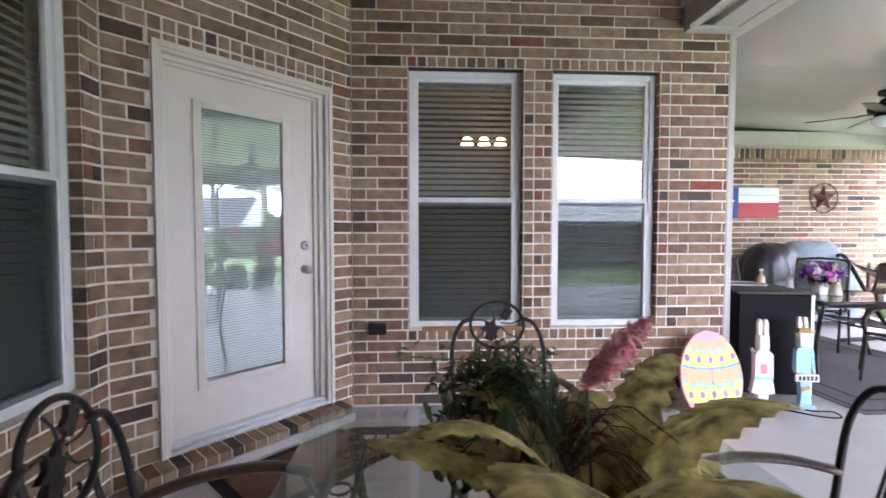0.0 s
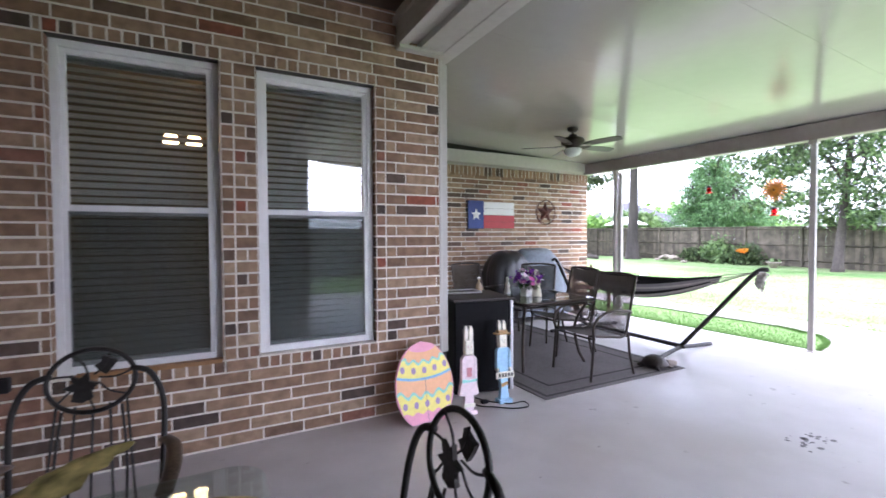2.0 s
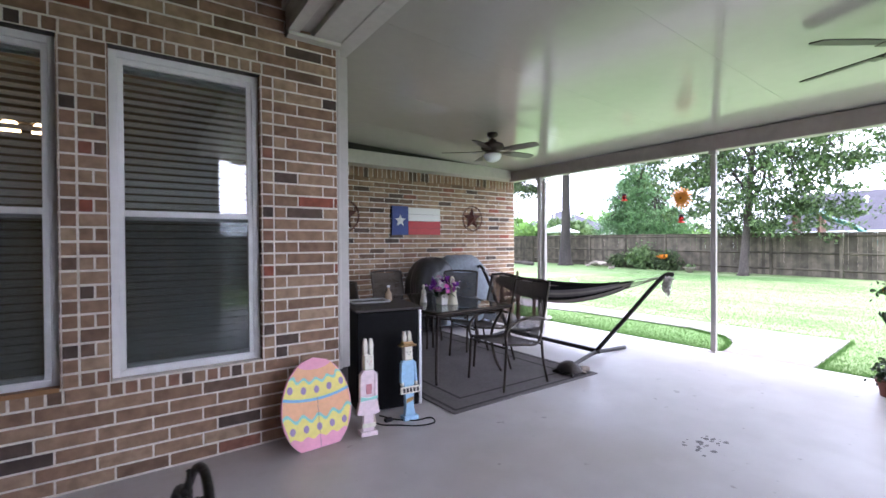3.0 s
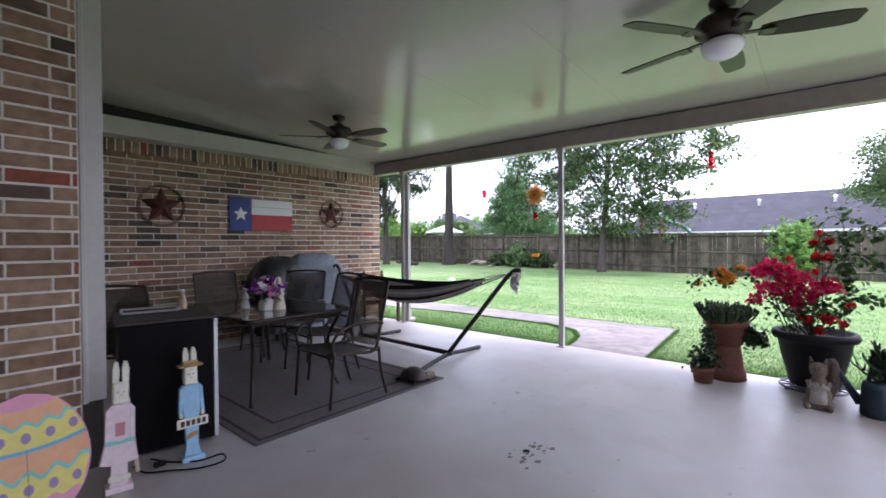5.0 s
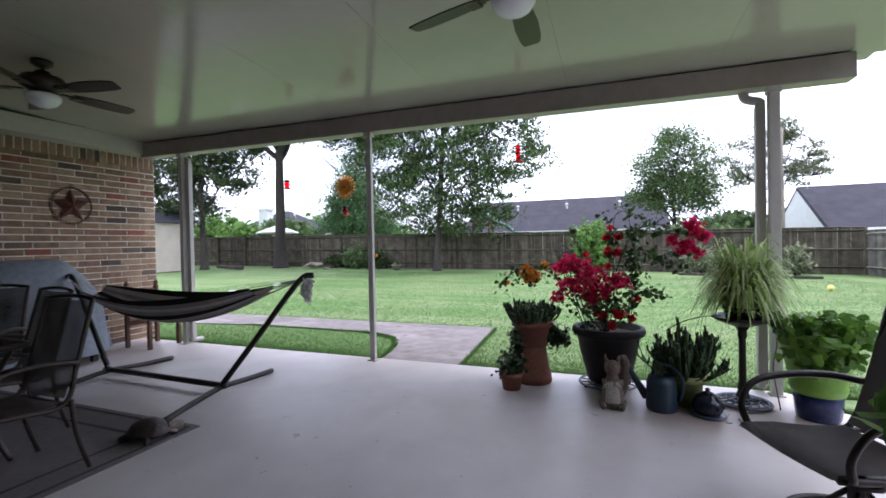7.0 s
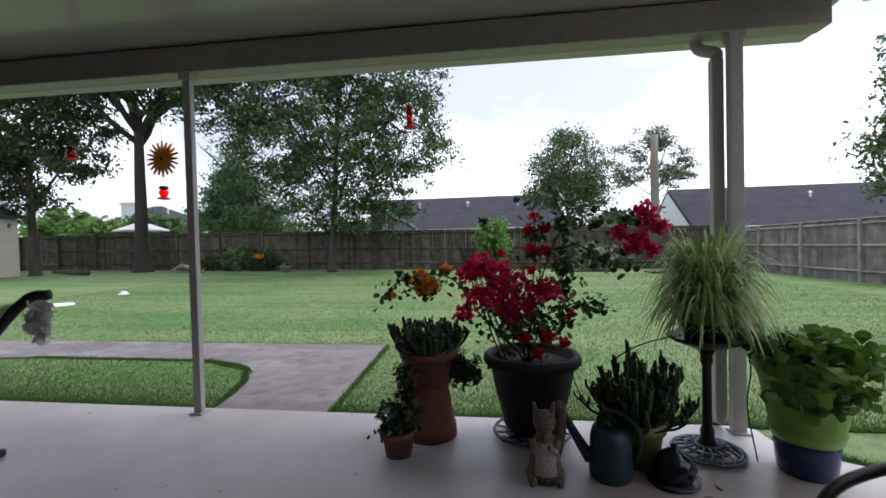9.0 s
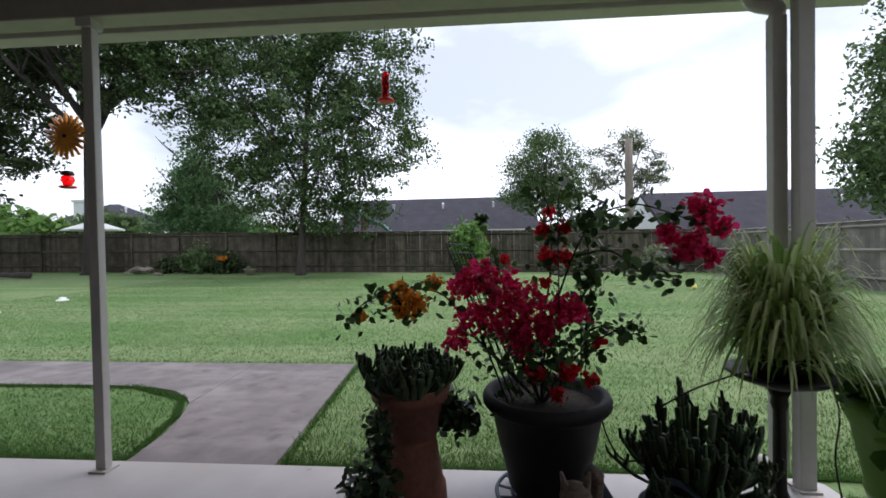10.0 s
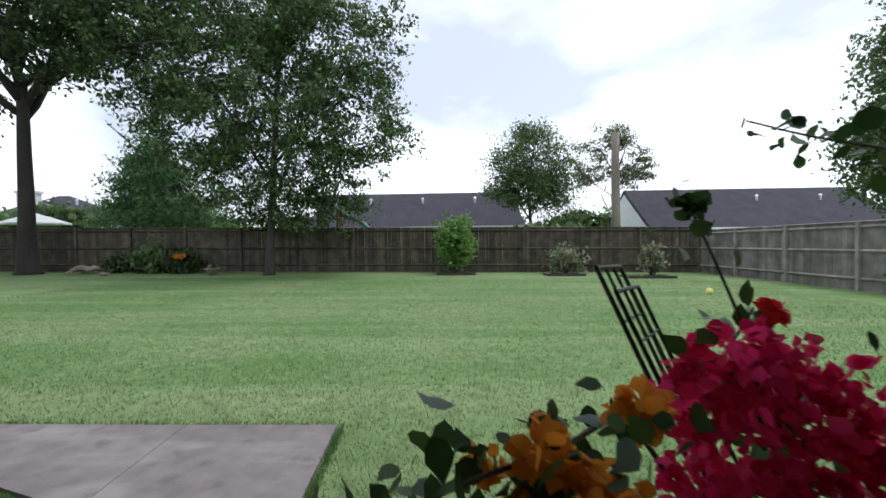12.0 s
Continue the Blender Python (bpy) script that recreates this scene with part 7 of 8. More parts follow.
dm = thing("lantern", (6.83, 0.305, 0), "small dark glazed openwork dome lantern on a saucer", "lantern")
part("saucer", lathe([(0, 0), (0.10, 0.0), (0.12, 0.014), (0.11, 0.016), (0, 0.010)], 24), M["bluepot2"], dm, smooth=True)
part("dome", lathe([(0.08, 0.016), (0.10, 0.05), (0.098, 0.09), (0.075, 0.135), (0.035, 0.165), (0.012, 0.175), (0.018, 0.19), (0, 0.20)], 24), small_mat("dark_glaze", (0.010, 0.014, 0.026), 0.15), dm, smooth=True)
for k in range(7):
    a = k * 0.9
    part("cutout", moved(lathe([(0, 0), (0.014, 0), (0.014, 0.004), (0, 0.005)], 10), Matrix.Rotation(a, 4, "Z") @ pose(0.098, 0, 0.075, 0, 90, 0)), M["black"], dm)
for k in range(5):
    a = k * 1.2
    part("petal", moved(B((-0.02, 0.02, -0.001, 0.001, 0, 0.006)), pose(6.80 - 6.83 + 0.1 * math.cos(a) - 0.02, -0.14 + 0.05 * math.sin(a), 0.001, 0, 0, k * 50)), M["deadwood"], dm, "dry curled leaf")

bb = thing("bird_bath", (7.16, 0.01, 0), "dark blue-black iron pedestal bird bath with a lacy base", "bird bath")
for rr in (0.185, 0.165, 0.11, 0.06):
    part("base_ring", tube([(rr * math.cos(a), rr * math.sin(a), 0.018 + (0.185 - rr) * 0.25) for a in np.linspace(0, 2 * math.pi, 37)[:-1]], 0.009, 6, closed=True), M["bluepot2"], bb, smooth=True)
for k in range(16):
    a = k * math.pi / 8
    part("scroll", tube(curve([(0.05 * math.cos(a), 0.05 * math.sin(a), 0.055), (0.12 * math.cos(a + 0.2), 0.12 * math.sin(a + 0.2), 0.04), (0.18 * math.cos(a), 0.18 * math.sin(a), 0.02)], 3), 0.007, 5), M["bluepot2"], bb)
part("pedestal", lathe([(0, 0.03), (0.06, 0.03), (0.045, 0.07), (0.034, 0.10), (0.038, 0.13), (0.026, 0.16), (0.024, 0.50), (0.034, 0.53), (0.030, 0.56), (0.05, 0.60), (0, 0.60)], 20), M["iron"], bb, smooth=True)
part("bowl", lathe([(0, 0.60), (0.06, 0.60), (0.17, 0.64), (0.205, 0.665), (0.20, 0.675), (0.15, 0.655), (0, 0.63)], 32), M["iron"], bb, smooth=True)

sp = thing("potted_plant", (7.16, 0.0, 0.64), "bushy striped spider plant spilling over the bird bath bowl", "potted plant")
part("pot", lathe([(0, 0), (0.11, 0.0), (0.14, 0.11), (0.13, 0.11), (0, 0.10)], 24), M["plastic"], sp, smooth=True)


def blades(n, r, z0, seed, length, width, rise, material, segs=5):
    """Arching ribbon leaves from a tuft."""
    rg = np.random.default_rng(seed)
    v, f = [], []
    for i in range(n):
        a = rg.uniform(0, 2 * math.pi)
        rr = r * math.sqrt(rg.uniform(0, 1))
        ln = length * rg.uniform(0.65, 1.1)
        p = Vector((rr * math.cos(a), rr * math.sin(a), z0))
        up = rg.beta(1.3, 1.1)
        up_, down = rise * (0.60 + 0.98 * up), rise * (0.78 + 0.20 * up) + rg.uniform(-0.1, 0.2)
        reach = 0.86 - 0.48 * up + rg.uniform(-0.12, 0.12)
        a += rg.uniform(-0.5, 0.5)
        side = Vector((-math.sin(a), math.cos(a), 0))
        for k in range(segs + 1):
            u = k / segs
            w = width * (1 - u) ** 0.6 * min(1, 0.5 + u * 2)
            q = p + Vector((math.cos(a), math.sin(a), 0)) * ln * reach * u ** 0.9 + Vector((0, 0, ln * (u * up_ - u * u * down)))
            v += [tuple(q - side * w), tuple(q + side * w)]
            if k:
                b = len(v) - 4
                f.append((b, b + 1, b + 3, b + 2))
    return raw_mesh("blades", v, f, material)


part("foliage", blades(760, 0.08, 0.13, 4, 0.44, 0.0115, 1.9, M["spider"], 7), None, sp, kind="stuff")
part("foliage", blades(300, 0.13, 0.10, 6, 0.34, 0.010, 1.15, M["spider"], 6), None, sp, kind="stuff")
part("foliage", blades(110, 0.15, 0.08, 5, 0.20, 0.006, 0.6, M["spider"]), None, sp, "small hanging offshoots", kind="stuff")
M["tinyflower"] = small_mat("tiny_flower", (0.75, 0.72, 0.72))
for k, (a, h) in enumerate(((0.8, 0.50), (-1.4, 0.52), (-1.8, 0.48))):
    part("flower_stem", tube(curve([(0, 0, 0.1), (0.08 * math.cos(a), 0.08 * math.sin(a), 0.3), (0.20 * math.cos(a), 0.20 * math.sin(a), h)], 4), 0.002, 4), M["spider"], sp)
    part("flower", leaf_clump(9, (0.2 * math.cos(a), 0.2 * math.sin(a), h), (0.012, 0.012, 0.015), 0.016, 30 + k, material="leaf_pale", aspect=1), None, sp)
vt = thing("vine", (7.0, 0.3, 0.6), "thin drooping plant runners and a hose beside the bird bath", "plant")
part("runner", tube(curve([(0.12, -0.14, 0.08), (0.03, 0.0, 0.08), (0.0, 0.14, 0.04), (0.03, 0.25, -0.04)], 6), 0.004, 5), M["bark"], vt, smooth=True)
part("runner", tube(curve([(0.14, -0.47, 0.08), (0.12, -0.50, -0.1), (0.1, -0.47, -0.3), (0.06, -0.50, -0.59)], 6), 0.004, 5), M["iron"], vt, smooth=True)
part("runner", tube(curve([(0.22, 0.46, -0.1), (0.18, 0.42, -0.25), (0.16, 0.36, -0.33), (0.13, 0.25, -0.30), (0.1, 0.18, -0.22)], 6), 0.004, 5), M["iron"], vt, smooth=True)

bl = thing("plant_stand", (7.0, -0.40, 0), "deep blue glazed round pot that carries a lime pot", "plant stand")
part("pot", lathe([(0, 0.18), (0.135, 0.18), (0.142, 0.165), (0.135, 0.08), (0.128, 0.02), (0.12, 0.0), (0, 0)], 32), M["bluepot"], bl, smooth=True)
gp = thing("potted_plant", (7.0, -0.40, 0.182), "broad-leaved green plant in a tall lime green plastic pot", "potted plant")
pot(gp, [(0, 0), (0.15, 0.0), (0.165, 0.05), (0.158, 0.06), (0.205, 0.30), (0.232, 0.36), (0.237, 0.43), (0.218, 0.43), (0.20, 0.38), (0, 0.37)], M["lime"], soil=(0.20, 0.385))
M["sw"] = M["sweet"]
rgs = np.random.default_rng(13)
pp = np.clip(rgs.normal(size=(460, 3)), -1.7, 1.7) * np.array([0.125, 0.135, 0.05]) + np.array([0, 0, 0.45])
part("foliage", leaves_mesh("leaves", pp, 0.068, M["sweet"], rgs, 0.7, 1.15, True), None, gp, kind="stuff")
pp = np.stack([rgs.normal(size=130) * 0.05 - 0.20, rgs.normal(size=130) * 0.10, rgs.uniform(0.18, 0.45, 130)], 1)
part("foliage", leaves_mesh("leaves", pp, 0.07, M["sweet"], rgs, 0.7, 1.15, True), None, gp, "hanging leaves", kind="stuff")

M["bronze_dark"] = mat("dark_bronze", (0.035, 0.03, 0.028), 0.4, metal=0.6, vary=0.25, scale=12)

# swivel chair at the lawn corner
sc = thing("swivel_chair", (5.575, -0.03, 0), "bronze swivel patio chair with brown sling seat and curved arms", "chair", turn=22)
part("base_ring", tube([(0.27 * math.cos(a), 0.27 * math.sin(a), 0.018) for a in np.linspace(0, 2 * math.pi, 41)[:-1]], 0.016, 8, closed=True), M["bronze_dark"], sc, smooth=True)
for k in range(4):
    a = k * math.pi / 2 + math.pi / 4
    part("base_arm", tube(curve([(0.26 * math.cos(a), 0.26 * math.sin(a), 0.03), (0.13 * math.cos(a), 0.13 * math.sin(a), 0.10), (0.03 * math.cos(a), 0.03 * math.sin(a), 0.20)], 4), 0.013, 8), M["bronze_dark"], sc, smooth=True)
part("pedestal", lathe([(0, 0.16), (0.04, 0.16), (0.04, 0.24), (0.11, 0.25), (0.11, 0.27), (0.03, 0.28), (0.03, 0.34), (0, 0.34)], 20), M["bronze_dark"], sc, smooth=True)
part("seat_frame", tube([(x, y, 0.37) for x, y in rounded(0.24, 0.27, 0.05, 3)], 0.014, 8, closed=True), M["bronze_dark"], sc, smooth=True)
for s in (-1, 1):
    x = 0.285 * s
    part("side_rail", tube(curve([(x * 0.94, 0.34, 0.40), (x * 0.94, 0.05, 0.38), (x * 0.94, -0.20, 0.37), (x * 0.94, -0.30, 0.55), (x * 0.90, -0.42, 0.99)], 6), 0.015, 8), M["bronze_dark"], sc, smooth=True)
    part("arm", tube(curve([(x, 0.30, 0.40), (x * 1.06, 0.32, 0.50), (x * 1.10, 0.25, 0.605), (x * 1.10, 0.08, 0.64), (x * 1.06, -0.14, 0.635), (x * 1.0, -0.31, 0.60)], 5), 0.019, 8, flat=0.7), M["bronze_dark"], sc, smooth=True)
part("top_rail", tube(curve([(-0.256, -0.42, 0.985), (-0.15, -0.432, 1.01), (0.15, -0.432, 1.01), (0.256, -0.42, 0.985)], 4), 0.015, 8), M["bronze_dark"], sc, smooth=True)
for nm, pts in (("seat", [(0.36, 0.40), (0.33, 0.42), (0.18, 0.415), (0.0, 0.39), (-0.19, 0.385)]), ("backrest", [(-0.20, 0.40), (-0.25, 0.48), (-0.30, 0.62), (-0.36, 0.82), (-0.43, 1.005)])):
    bm = bmesh.new()
    rows = [[bm.verts.new((0.262 * q, y, z - 0.012 * (1 - q * q))) for q in (-1, -0.5, 0, 0.5, 1)] for y, z in pts]
    for a, b in zip(rows, rows[1:]):
        for i in range(4):
            bm.faces.new((a[i], a[i + 1], b[i + 1], b[i]))
    bmesh.ops.solidify(bm, geom=bm.faces[:], thickness=0.006)
    part(nm, bm, small_mat("sling_solid", (0.10, 0.088, 0.082), 0.7, vary=0.2, scale=30, bump=0.5, bump_scale=400), sc, smooth=True)


for o in list(sc.children):
    o.data.transform(Matrix.Scale(0.94, 4))
pf_ = thing("potted_plant", (4.96, -0.03, 0), "leafy green plant in a tall dark pot beside the swivel chair", "potted plant")
pot(pf_, [(0, 0), (0.12, 0.0), (0.13, 0.03), (0.10, 0.10), (0.15, 0.50), (0.165, 0.54), (0.15, 0.55), (0.13, 0.52), (0, 0.50)], M["plastic"], soil=(0.135, 0.52))
pp = rgs.normal(size=(330, 3)) * np.array([0.085, 0.085, 0.085]) + np.array([0, 0, 0.72])
part("foliage", leaves_mesh("leaves", pp, 0.06, M["sweet"], rgs, 0.7, 1.8, True), None, pf_, kind="stuff")


# ---- hanging things under the gutter ----
RED = small_mat("red_plastic", (0.62, 0.02, 0.02), 0.25, vary=0.1)
M["red_nectar"] = glass_mat("red_nectar", (0.85, 0.05, 0.06), 0.05, 0.08)
AMB = small_mat("amber_glass", (0.85, 0.33, 0.04), 0.3, vary=0.3, scale=30)


def feeder(at, top, tall):
    f = thing("bird_feeder", at, "red hanging nectar feeder with a round base tray", "bird feeder", "feeders hanging from the gutter")
    h = 0.19 if tall else 0.09
    prof = [(0, h), (0.012, h), (0.026, h - 0.02), (0.026, 0.03), (0.018, 0.012), (0, 0.01)] if tall else [(0, h), (0.018, h), (0.034, h - 0.012), (0.040, h - 0.035), (0.024, 0.022), (0.014, 0.015), (0, 0.014)]
    part("bottle", lathe(prof, 16), M["red_nectar"], f, smooth=True)
    part("tray", lathe([(0, 0.0), (0.035, 0.0), (0.052, 0.006), (0.045, 0.016), (0.02, 0.020), (0, 0.020)] if not tall else [(0, 0.0), (0.04, 0.0), (0.055, 0.008), (0.045, 0.020), (0.02, 0.026), (0, 0.026)], 20), RED, f, smooth=True)
    if not tall:
        part("cap", lathe([(0, h), (0.04, h), (0.03, h + 0.025), (0, h + 0.03)], 16), M["iron"], f, smooth=True)
    part("wire", tube([(0, 0, h), (0, 0, top - at[2])], 0.0015, 4), M["iron"], f)


feeder((7.88, 1.85, 2.13), 2.62, True)
feeder((7.86, 4.90, 2.04), 2.64, False)
feeder((7.90, 4.04, 1.66), 1.88, False)
sc2 = thing("sun_catcher", (7.90, 4.04, 2.01), "round amber glass sunburst hanging on a wire", "decoration")
part("disc", moved(lathe([(0, -0.012), (0.075, -0.008), (0.08, 0), (0.075, 0.008), (0, 0.012)], 20), pose(0, 0, 0, 0, 90, 0)), AMB, sc2, smooth=True)
for k in range(20):
    a = k * 2 * math.pi / 20
    part("ray", moved(tube([(0.0, 0.055, 0), (0.0, 0.10, 0.0), (0, 0.155 if k % 2 else 0.145, 0)], 0.016, 6, r_end=0.009), Matrix.Rotation(a, 4, "X")), AMB, sc2, smooth=True)
part("hub", moved(lathe([(0, -0.02), (0.012, -0.018), (0.012, 0.018), (0, 0.02)], 10), pose(0, 0, 0, 0, 90, 0)), M["iron"], sc2)
part("wire", tube([(0, 0, 0.12), (0, 0, 0.58)], 0.0015, 4), M["iron"], sc2)


# ---- things on the lawn and along the fence ----
def ground_at(x, y):
    return float(gh(x, y))


def shrub(at, r, h, leaf, n, size, label, seed, name="shrub"):
    s = thing(name, (at[0], at[1], ground_at(*at) - 0.01), label, "shrub")
    rg = np.random.default_rng(seed)
    bm = bmesh.new()
    for k in range(7):
        a = k * 0.9
        tube([(0, 0, 0), (r * 0.3 * math.cos(a), r * 0.3 * math.sin(a), h * 0.5), (r * 0.6 * math.cos(a), r * 0.6 * math.sin(a), h * 0.85)], 0.02, 4, bm, r_end=0.006)
    part("stems", bm, M["bark"], s, kind="stuff")
    cc = rg.normal(size=(max(6, n // 40), 3))
    cc /= np.linalg.norm(cc, axis=1)[:, None]
    cc = cc * np.array([r * 0.8, r * 0.8, h * 0.42]) * rg.uniform(0.3, 1, len(cc))[:, None] + np.array([0, 0, h * 0.55])
    pts = np.repeat(cc, 40, 0) + rg.normal(size=(len(cc) * 40, 3)) * r * 0.22
    pts[:, 2] = np.maximum(pts[:, 2], 0.04)
    part("foliage", leaves_mesh("leaves", pts, size, M[leaf], rg), None, s, kind="stuff")
    return s


shrub((24.0, 1.75), 0.85, 2.25, "leaf_light", 3400, 0.13, "bright green upright shrub in a small bed by the fence", 1)
shrub((23.6, -2.5), 0.85, 1.0, "leaf_pale", 900, 0.12, "sparse pale shrub in a small bed by the fence", 2)
shrub((22.6, -5.3), 0.6, 1.05, "leaf_pale", 500, 0.12, "sparse pale young shrub near the fence corner", 3)
shrub((24.3, 14.2), 0.9, 1.1, "leaf_oak", 1700, 0.12, "low green shrub by the fence", 4)
shrub((24.3, 12.9), 0.8, 0.9, "leaf_dark", 1200, 0.12, "low dark shrub with an orange flower by the fence", 5)
shrub((24.2, 15.6), 0.6, 0.7, "leaf_dark", 700, 0.12, "low dark shrub beside the rock pile", 6)
for (x, y, w) in ((23.8, 1.75, 0.75), (23.3, -2.3, 0.7), (22.3, -5.0, 0.8)):
    bd = thing("bed_edging", (x, y, ground_at(x, y)), "low dark timber edging of a small garden bed", "garden edging", "small beds by the fence")
    part("edge", B((-0.6, -0.5, -w, w, 0, 0.09)), M["bark"], bd)
    part("soil", B((-0.5, 0.4, -w, w, 0, 0.05)), M["soil"], bd)
of = thing("flower", (23.7, 12.8, ground_at(23.7, 12.8)), "orange garden flowers before the fence", "flower")
part("petals", leaf_clump(40, (0, 0, 0.72), (0.08, 0.12, 0.05), 0.09, 41, material="orange"), None, of, kind="stuff")
part("stem", tube([(0, 0, 0), (0, 0, 0.72)], 0.012, 5), M["succulent"], of)
fp = thing("flower_pot", (23.3, 11.25, ground_at(23.3, 11.25)), "pale stone bowl planter on the lawn by the fence", "flower pot")
part("bowl", lathe([(0, 0), (0.13, 0), (0.24, 0.22), (0.30, 0.25), (0.28, 0.27), (0, 0.24)], 20), M["deadwood"], fp, smooth=True)
part("plant", leaf_clump(60, (0, 0, 0.32), (0.12, 0.12, 0.05), 0.07, 42, material="leaf_oak"), None, fp, kind="stuff")
rk = thing("rock_pile", (23.6, 16.6, ground_at(23.6, 16.6)), "low pile of pale stones at the foot of the fence", "rocks")
rr_ = random.Random(4)
for k in range(26):
    bm = bmesh.new()
    bmesh.ops.create_icosphere(bm, subdivisions=1, radius=rr_.uniform(0.10, 0.19))
    for v in bm.verts:
        v.co *= rr_.uniform(0.75, 1.2)
    x, y = rr_.gauss(0, 0.25), rr_.gauss(0, 0.55)
    part("stone", moved(bm, Matrix.Translation((x, y, max(0.04, 0.28 - 0.25 * abs(y)))) @ Matrix.Diagonal((1, 1.2, 0.6, 1))), M["deadwood"], rk)
lg = thing("log", (21.5, 20.6, ground_at(21.5, 20.6) + 0.08), "short weathered log lying on the lawn by the old tree", "log")
part("log", tube([(0, -0.9, 0.05), (0.05, 0, 0.07), (0, 0.9, 0.12)], 0.12, 8, r_end=0.09), M["bark"], lg, smooth=True)
part("branch", tube([(0.0, 0.2, 0.1), (0.2, -0.2, 0.26)], 0.05, 6, r_end=0.03), M["bark"], lg)
for (x, y, s) in ((13.1, 11.3, 0.26), (15.1, 11.6, 0.12)):
    wd = thing("lawn_cover", (x, y, ground_at(x, y)), "flat pale plastic utility cover set in the lawn", "utility cover")
    part("disc", lathe([(0, 0.03), (s, 0.03), (s * 1.1, 0.0)], 20), M["white"], wd)
    if s < 0.2:
        part("cap", lathe([(0, 0.09), (s * 0.6, 0.08), (s * 0.7, 0.03)], 14), M["white"], wd, smooth=True)
ly = thing("lawn_toy", (17.2, -4.3, ground_at(17.2, -4.3)), "small yellow ball lying on the lawn", "ball")
part("ball", lathe([(0, 0), (0.05, 0.015), (0.08, 0.07), (0.055, 0.13), (0, 0.15)], 14), YELLOW, ly, smooth=True)

um = thing("garden_umbrella", (29.0, 23.9, ground_at(29, 23.9)), "cream garden umbrella open behind the fence", "umbrella")
part("canopy", lathe([(0, 2.75), (0.1, 2.72), (1.5, 2.2), (1.5, 2.12), (0, 2.55)], 8), M["siding"], um)
part("pole", tube([(0, 0, 0), (0, 0, 2.7)], 0.03, 8), M["wood"], um)
sl = thing("slide", (29.5, 6.9, ground_at(29.5, 6.9)), "green plastic playground slide showing above the fence", "playground slide")
GRN = small_mat("green_plastic", (0.03, 0.15, 0.13), 0.35)
part("chute", tube(curve([(0, 0.9, 2.75), (0, 0.4, 2.55), (0, -0.3, 2.2), (0, -1.2, 1.3), (0, -1.9, 0.5)], 5), 0.22, 10, flat=0.5), GRN, sl, smooth=True)
part("tower", B((-0.5, 0.5, 0.9, 1.0, 0, 2.9), (-0.5, 0.5, 1.9, 2.0, 0, 2.9), (-0.6, 0.6, 0.9, 2.0, 1.3, 1.4)), M["wood"], sl)
part("roof", raw_mesh("roof", [(-0.7, 0.8, 2.9), (0.7, 0.8, 2.9), (0.7, 2.1, 2.9), (-0.7, 2.1, 2.9), (0, 1.45, 3.5)], [(0, 1, 4), (1, 2, 4), (2, 3, 4), (3, 0, 4), (3, 2, 1, 0)], GRN), None, sl)
sh = thing("shed", (19.5, 24.4, ground_at(19.5, 24.4)), "beige garden shed with horizontal siding", "shed")
for k in range(16):
    part("siding_board", B((-1.6, 1.6, -1.62, -1.58, 0.02 + k * 0.16, 0.17 + k * 0.16), (-1.62, -1.58, -1.6, 1.6, 0.02 + k * 0.16, 0.17 + k * 0.16)), M["siding2"] if "siding2" in M else small_mat("siding2", (0.60, 0.53, 0.46), 0.7), sh)
part("wall", B((-1.58, 1.6, -1.58, 1.6, 0, 2.6)), M["siding2"], sh)
part("roof", raw_mesh("roof", [(-1.9, -1.9, 2.6), (1.9, -1.9, 2.6), (1.9, 1.9, 2.6), (-1.9, 1.9, 2.6), (-1.9, 0, 3.4), (1.9, 0, 3.4)], [(0, 1, 5, 4), (2, 3, 4, 5), (0, 4, 3), (1, 2, 5), (3, 2, 1, 0)], M["roof"]), None, sh)
ts = thing("patio_stain", (4.70, 2.30, 0.0008), "dark flaking stain marks on the concrete", "stain")
rs = random.Random(9)
STN = mat("stain", (0.20, 0.185, 0.185), 0.8, vary=0.3, scale=40)
for k in range(26):
    n_ = rs.randint(5, 8)
    r_ = rs.uniform(0.006, 0.03)
    cx, cy = rs.gauss(0, 0.11), rs.gauss(0, 0.07)
    part("mark", slab([(cx + r_ * rs.uniform(0.5, 1.3) * math.cos(2 * math.pi * i / n_), cy + r_ * rs.uniform(0.4, 0.9) * math.sin(2 * math.pi * i / n_)) for i in range(n_)], 0.0, 0.0008), STN, ts)


# ---- grass ----
def inside_any(x, y):
    a = (x > 7.5) & (x < 9.66) & (y > 2.44 + (x - 7.55) * 0.063) & (y < 3.40 + np.clip(x - 7.9, 0, 9) * 0.13) & (y < 3.7)
    b = (x > 8.9) & (x < 9.66) & (y >= 3.3)
    c = (x > 8.4) & (x < 9.66) & (y >= 3.3) & ((x - 8.0) ** 2 + (y - 4.5) ** 2 > 0.90 ** 2) & (y < 4.5)
    d = x < 7.57
    return a | b | c | d


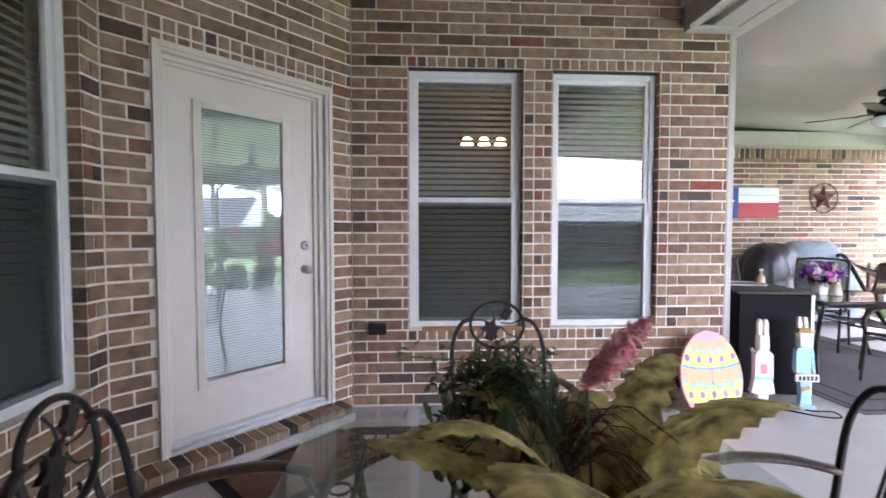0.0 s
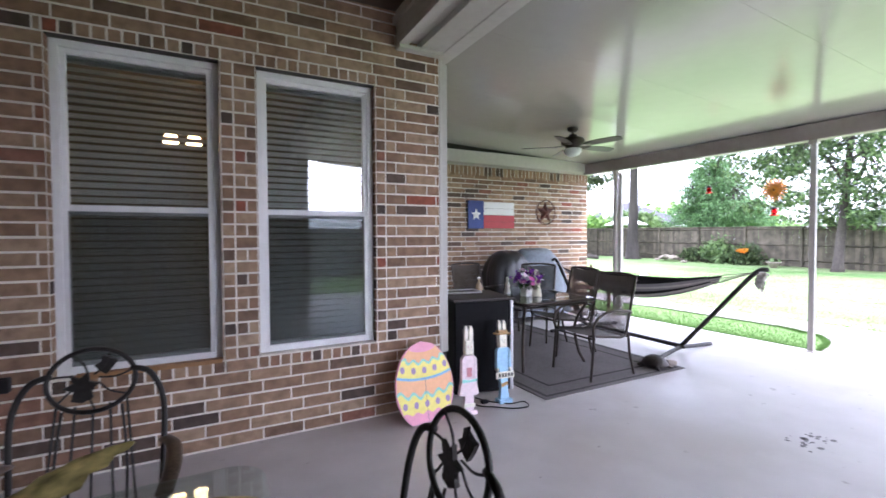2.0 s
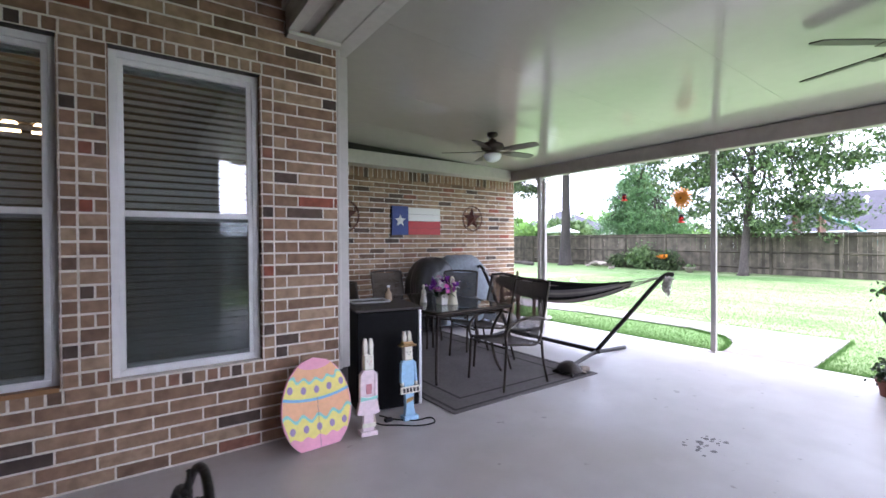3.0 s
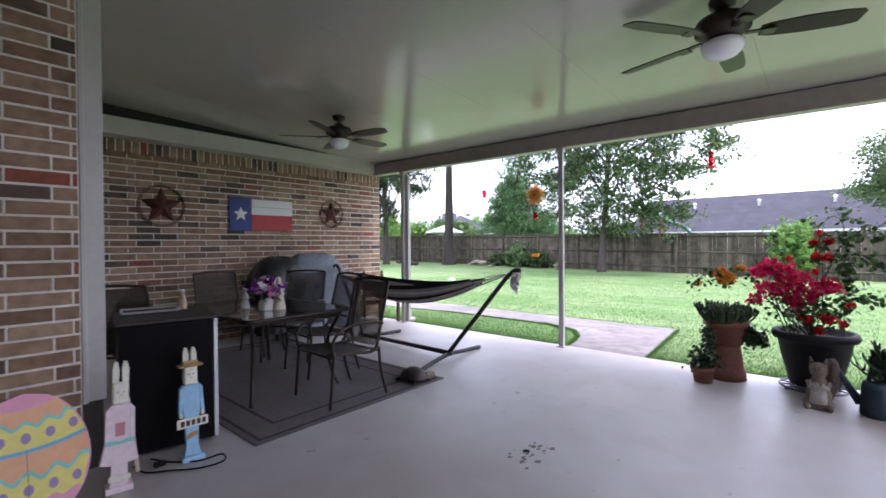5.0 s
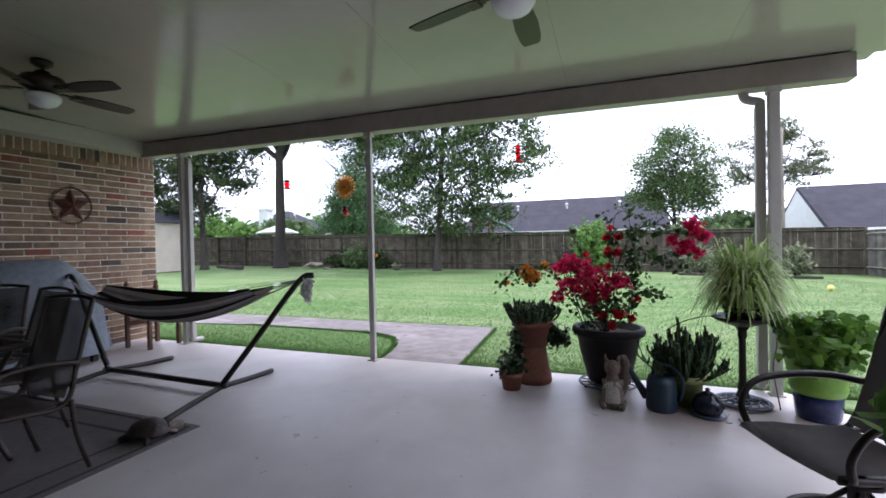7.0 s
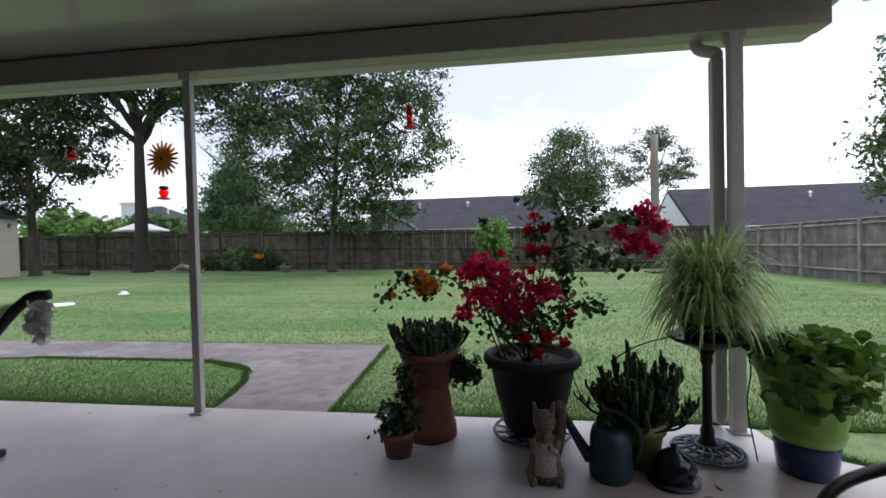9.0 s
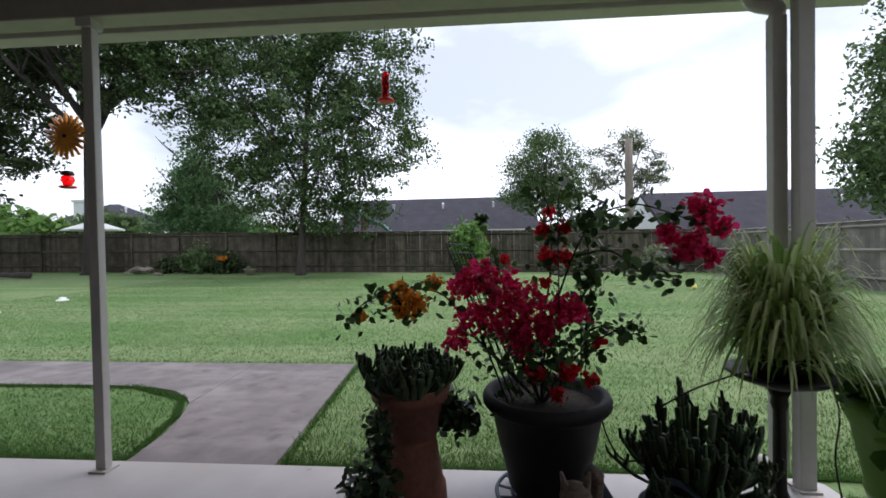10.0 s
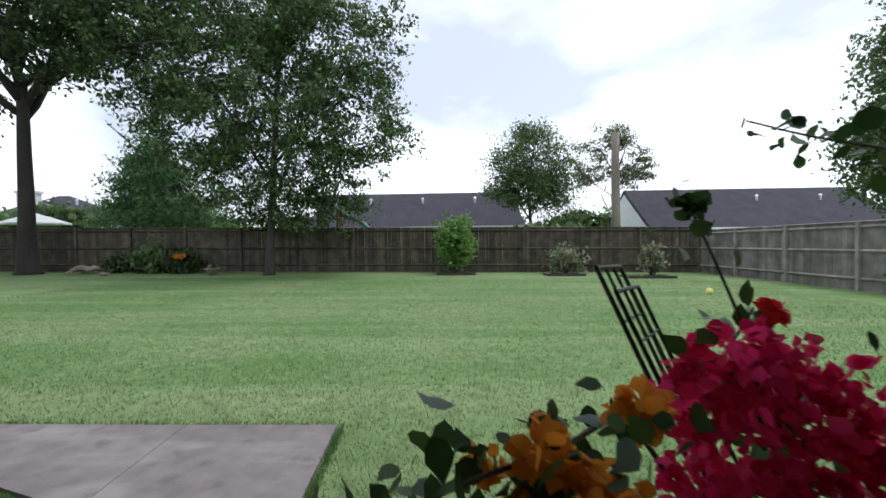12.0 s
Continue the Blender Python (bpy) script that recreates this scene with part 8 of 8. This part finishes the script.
def grass(n, x0, x1, y0, y1, h, w, seed, name):
    rg = np.random.default_rng(seed)
    u = rg.uniform(0, 1, n) ** 2.9
    x, y = x0 + (x1 - x0) * u, rg.uniform(y0, y1, n)
    k = ~inside_any(x, y)
    x, y = x[k], y[k]
    n = len(x)
    z = gh(x, y) - 0.004
    a = rg.uniform(0, 2 * math.pi, n)
    hh = h * rg.uniform(0.5, 1.2, n)
    ww = w * rg.uniform(0.6, 1.2, n)
    lx, ly_ = rg.normal(size=n) * hh * 0.45, rg.normal(size=n) * hh * 0.45
    dx, dy = np.cos(a) * ww, np.sin(a) * ww
    co = np.stack([np.stack([x - dx, y - dy, z], 1), np.stack([x + dx, y + dy, z], 1), np.stack([x + lx, y + ly_, z + hh], 1)], 1)
    return tagged(new(name, array_mesh(name, co, 3, M["grassb"])), "short mown grass blades of the lawn", "grass", kind="stuff")


grass(340000, 7.57, 22.0, -6.5, 13.0, 0.034, 0.0034, 1, "grass")
# longer fringe along the slab and the walk
rg = np.random.default_rng(5)
n = 9000
t_ = rg.uniform(0, 1, n)
ex, ey = [], []
segs = [((7.575, -0.36), (7.575, 2.44)), ((7.575, 3.42), (7.575, 6.95)), ((7.58, 2.44), (9.64, 2.57)), ((9.65, 2.57), (9.67, 6.7)), ((7.02, -0.90), (7.4, -0.45)), ((7.58, 3.40), (8.2, 3.55)), ((8.2, 3.55), (8.6, 3.78)), ((8.6, 3.78), (8.86, 4.4)), ((8.86, 4.4), (8.88, 6.6))]
pick = rg.integers(0, len(segs), n)
S = np.array(segs)
px_, py_ = S[pick, 0, 0] + t_ * (S[pick, 1, 0] - S[pick, 0, 0]), S[pick, 0, 1] + t_ * (S[pick, 1, 1] - S[pick, 0, 1])
px_, py_ = px_ + rg.normal(size=n) * 0.012, py_ + rg.normal(size=n) * 0.012
hh = 0.042 * rg.uniform(0.5, 1.3, n)
a = rg.uniform(0, 6.28, n)
lx, ly_ = rg.normal(size=n) * 0.02, rg.normal(size=n) * 0.02
co = np.stack([np.stack([px_ - np.cos(a) * 0.003, py_ - np.sin(a) * 0.003, np.full(n, -0.026)], 1), np.stack([px_ + np.cos(a) * 0.003, py_ + np.sin(a) * 0.003, np.full(n, -0.026)], 1), np.stack([px_ + lx, py_ + ly_, hh - 0.026], 1)], 1)
tagged(new("grass", array_mesh("grass", co, 3, M["grassb"])), "longer grass fringe along the concrete edges", "grass", kind="stuff")


# ---- bricks, last ----
def brick_mesh(depth=0.02):
    v, f = [], []
    for y, i in ((depth, 0), (0.002, 0), (0.0, 0.003)):
        v += [(i * 4, y, i * 13), (1 - i * 4, y, i * 13), (1 - i * 4, y, 1 - i * 13), (i * 4, y, 1 - i * 13)]
    for a in (0, 4):
        for k in range(4):
            f.append((a + k, a + (k + 1) % 4, a + 4 + (k + 1) % 4, a + 4 + k))
    f.append((8, 9, 10, 11))
    return v, f


BV, BF = brick_mesh()
BRICK_MESH = raw_mesh("brick", BV, BF, M["brick"])
COURSE, BL, J = 0.082, 0.268, 0.014


def lay(wall, length, z1, holes, near, seed, row_heads=(), start=0.0, soldier=None, jamb=0.0):
    """Running bond on a wall; near = (u0, u1, z0, z1) gets bricks of their own, the rest is joined."""
    rng = random.Random(seed)
    out = []
    nrow = int(z1 / COURSE)
    for r in range(nrow):
        z = r * COURSE
        if soldier and soldier[0] <= z + 0.001 < soldier[1]:
            if abs(z - soldier[0]) < COURSE * 0.6:
                u = 0.0
                while u < length - 0.02:
                    out.append((u + J / 2, min(u + COURSE, length) - J / 2, soldier[0] + J, soldier[1]))
                    u += COURSE
            continue
        heads = [h for h in row_heads if abs(z - h[2]) < COURSE * 0.5]
        blocks = [(h[0], h[1]) for h in holes if h[2] < z + COURSE * 0.55 and h[3] > z + COURSE * 0.45]
        sides = [b[1] for b in blocks] if jamb else []
        blocks = [(a, b + jamb) for a, b in blocks] + [(h[0], h[1]) for h in heads]
        u = (-0.162 if r % 2 else -0.079) + start
        while u < length:
            a, b = max(u, 0), min(u + BL, length)
            spans = [(a, b)]
            for h0, h1 in blocks:
                spans = [s for x, y in spans for s in ((x, min(y, h0)), (max(x, h1), y)) if s[1] - s[0] > 0.03]
            for x, y in spans:
                out.append((x + J * 0.4, y - J * 0.4, z + J, z + COURSE))
            u += BL
        out += [(e + J * 0.6, e + jamb - J / 2, z + J, z + COURSE) for e in sides]
        for h0, h1, _ in heads:
            k = max(1, round((h1 - h0) / 0.072))
            w = (h1 - h0) / k
            out += [(h0 + i * w + J / 2, h0 + (i + 1) * w - J / 2, z + J, z + COURSE) for i in range(k)]
    nearb = [b for b in out if near[0] <= (b[0] + b[1]) / 2 <= near[1] and near[2] <= b[2] <= near[3]]
    nearb = nearb[:300]
    s = set(nearb)
    far = [b for b in out if b not in s]
    for x0, x1, a, b in nearb:
        o = new("brick", BRICK_MESH)
        o.parent = wall
        o.matrix_basis = Matrix.Translation((x0, rng.uniform(-0.002, 0.0015), a + rng.uniform(-0.001, 0.001))) @ Matrix.Diagonal((x1 - x0, 1, b - a, 1))
    vv, ff = [], []
    for x0, x1, a, b in far:
        k = len(vv)
        dy, dz = rng.uniform(-0.002, 0.0015), rng.uniform(-0.001, 0.001)
        vv += [(x0 + (x1 - x0) * x, y + dy, a + dz + (b - a) * z) for x, y, z in BV]
        ff += [tuple(k + i for i in f) for f in BF]
    if vv:
        part("bricks", raw_mesh("bricks", vv, ff, M["brick_s"]), None, wall, kind="stuff")


def heads_for(holes):
    out = []
    for h in holes:
        out += [(h[0] - 0.01, h[1] + 0.01, h[3] + 0.002), (h[0] - 0.01, h[1] + 0.01, h[2] - COURSE + 0.002)]
    return out


lay(wall_north, 2.90, 3.28, N_HOLES, (0.2, 2.9, 0.0, 2.0), 1, heads_for(N_HOLES), jamb=0.082)
lay(wall_door, 1.485, 3.28, D_HOLES, (0, 1.5, 0.0, 3.28), 2, [(0.20, 1.33, 2.337)])
lay(wall_west, 5.53, 3.28, W_HOLES, (4.2, 5.53, 0.0, 2.4), 3, heads_for(W_HOLES))
lay(wall_far, 5.15, 2.62, [], (0.9, 5.15, 1.30, 2.40), 4, soldier=(2.43, 2.625))
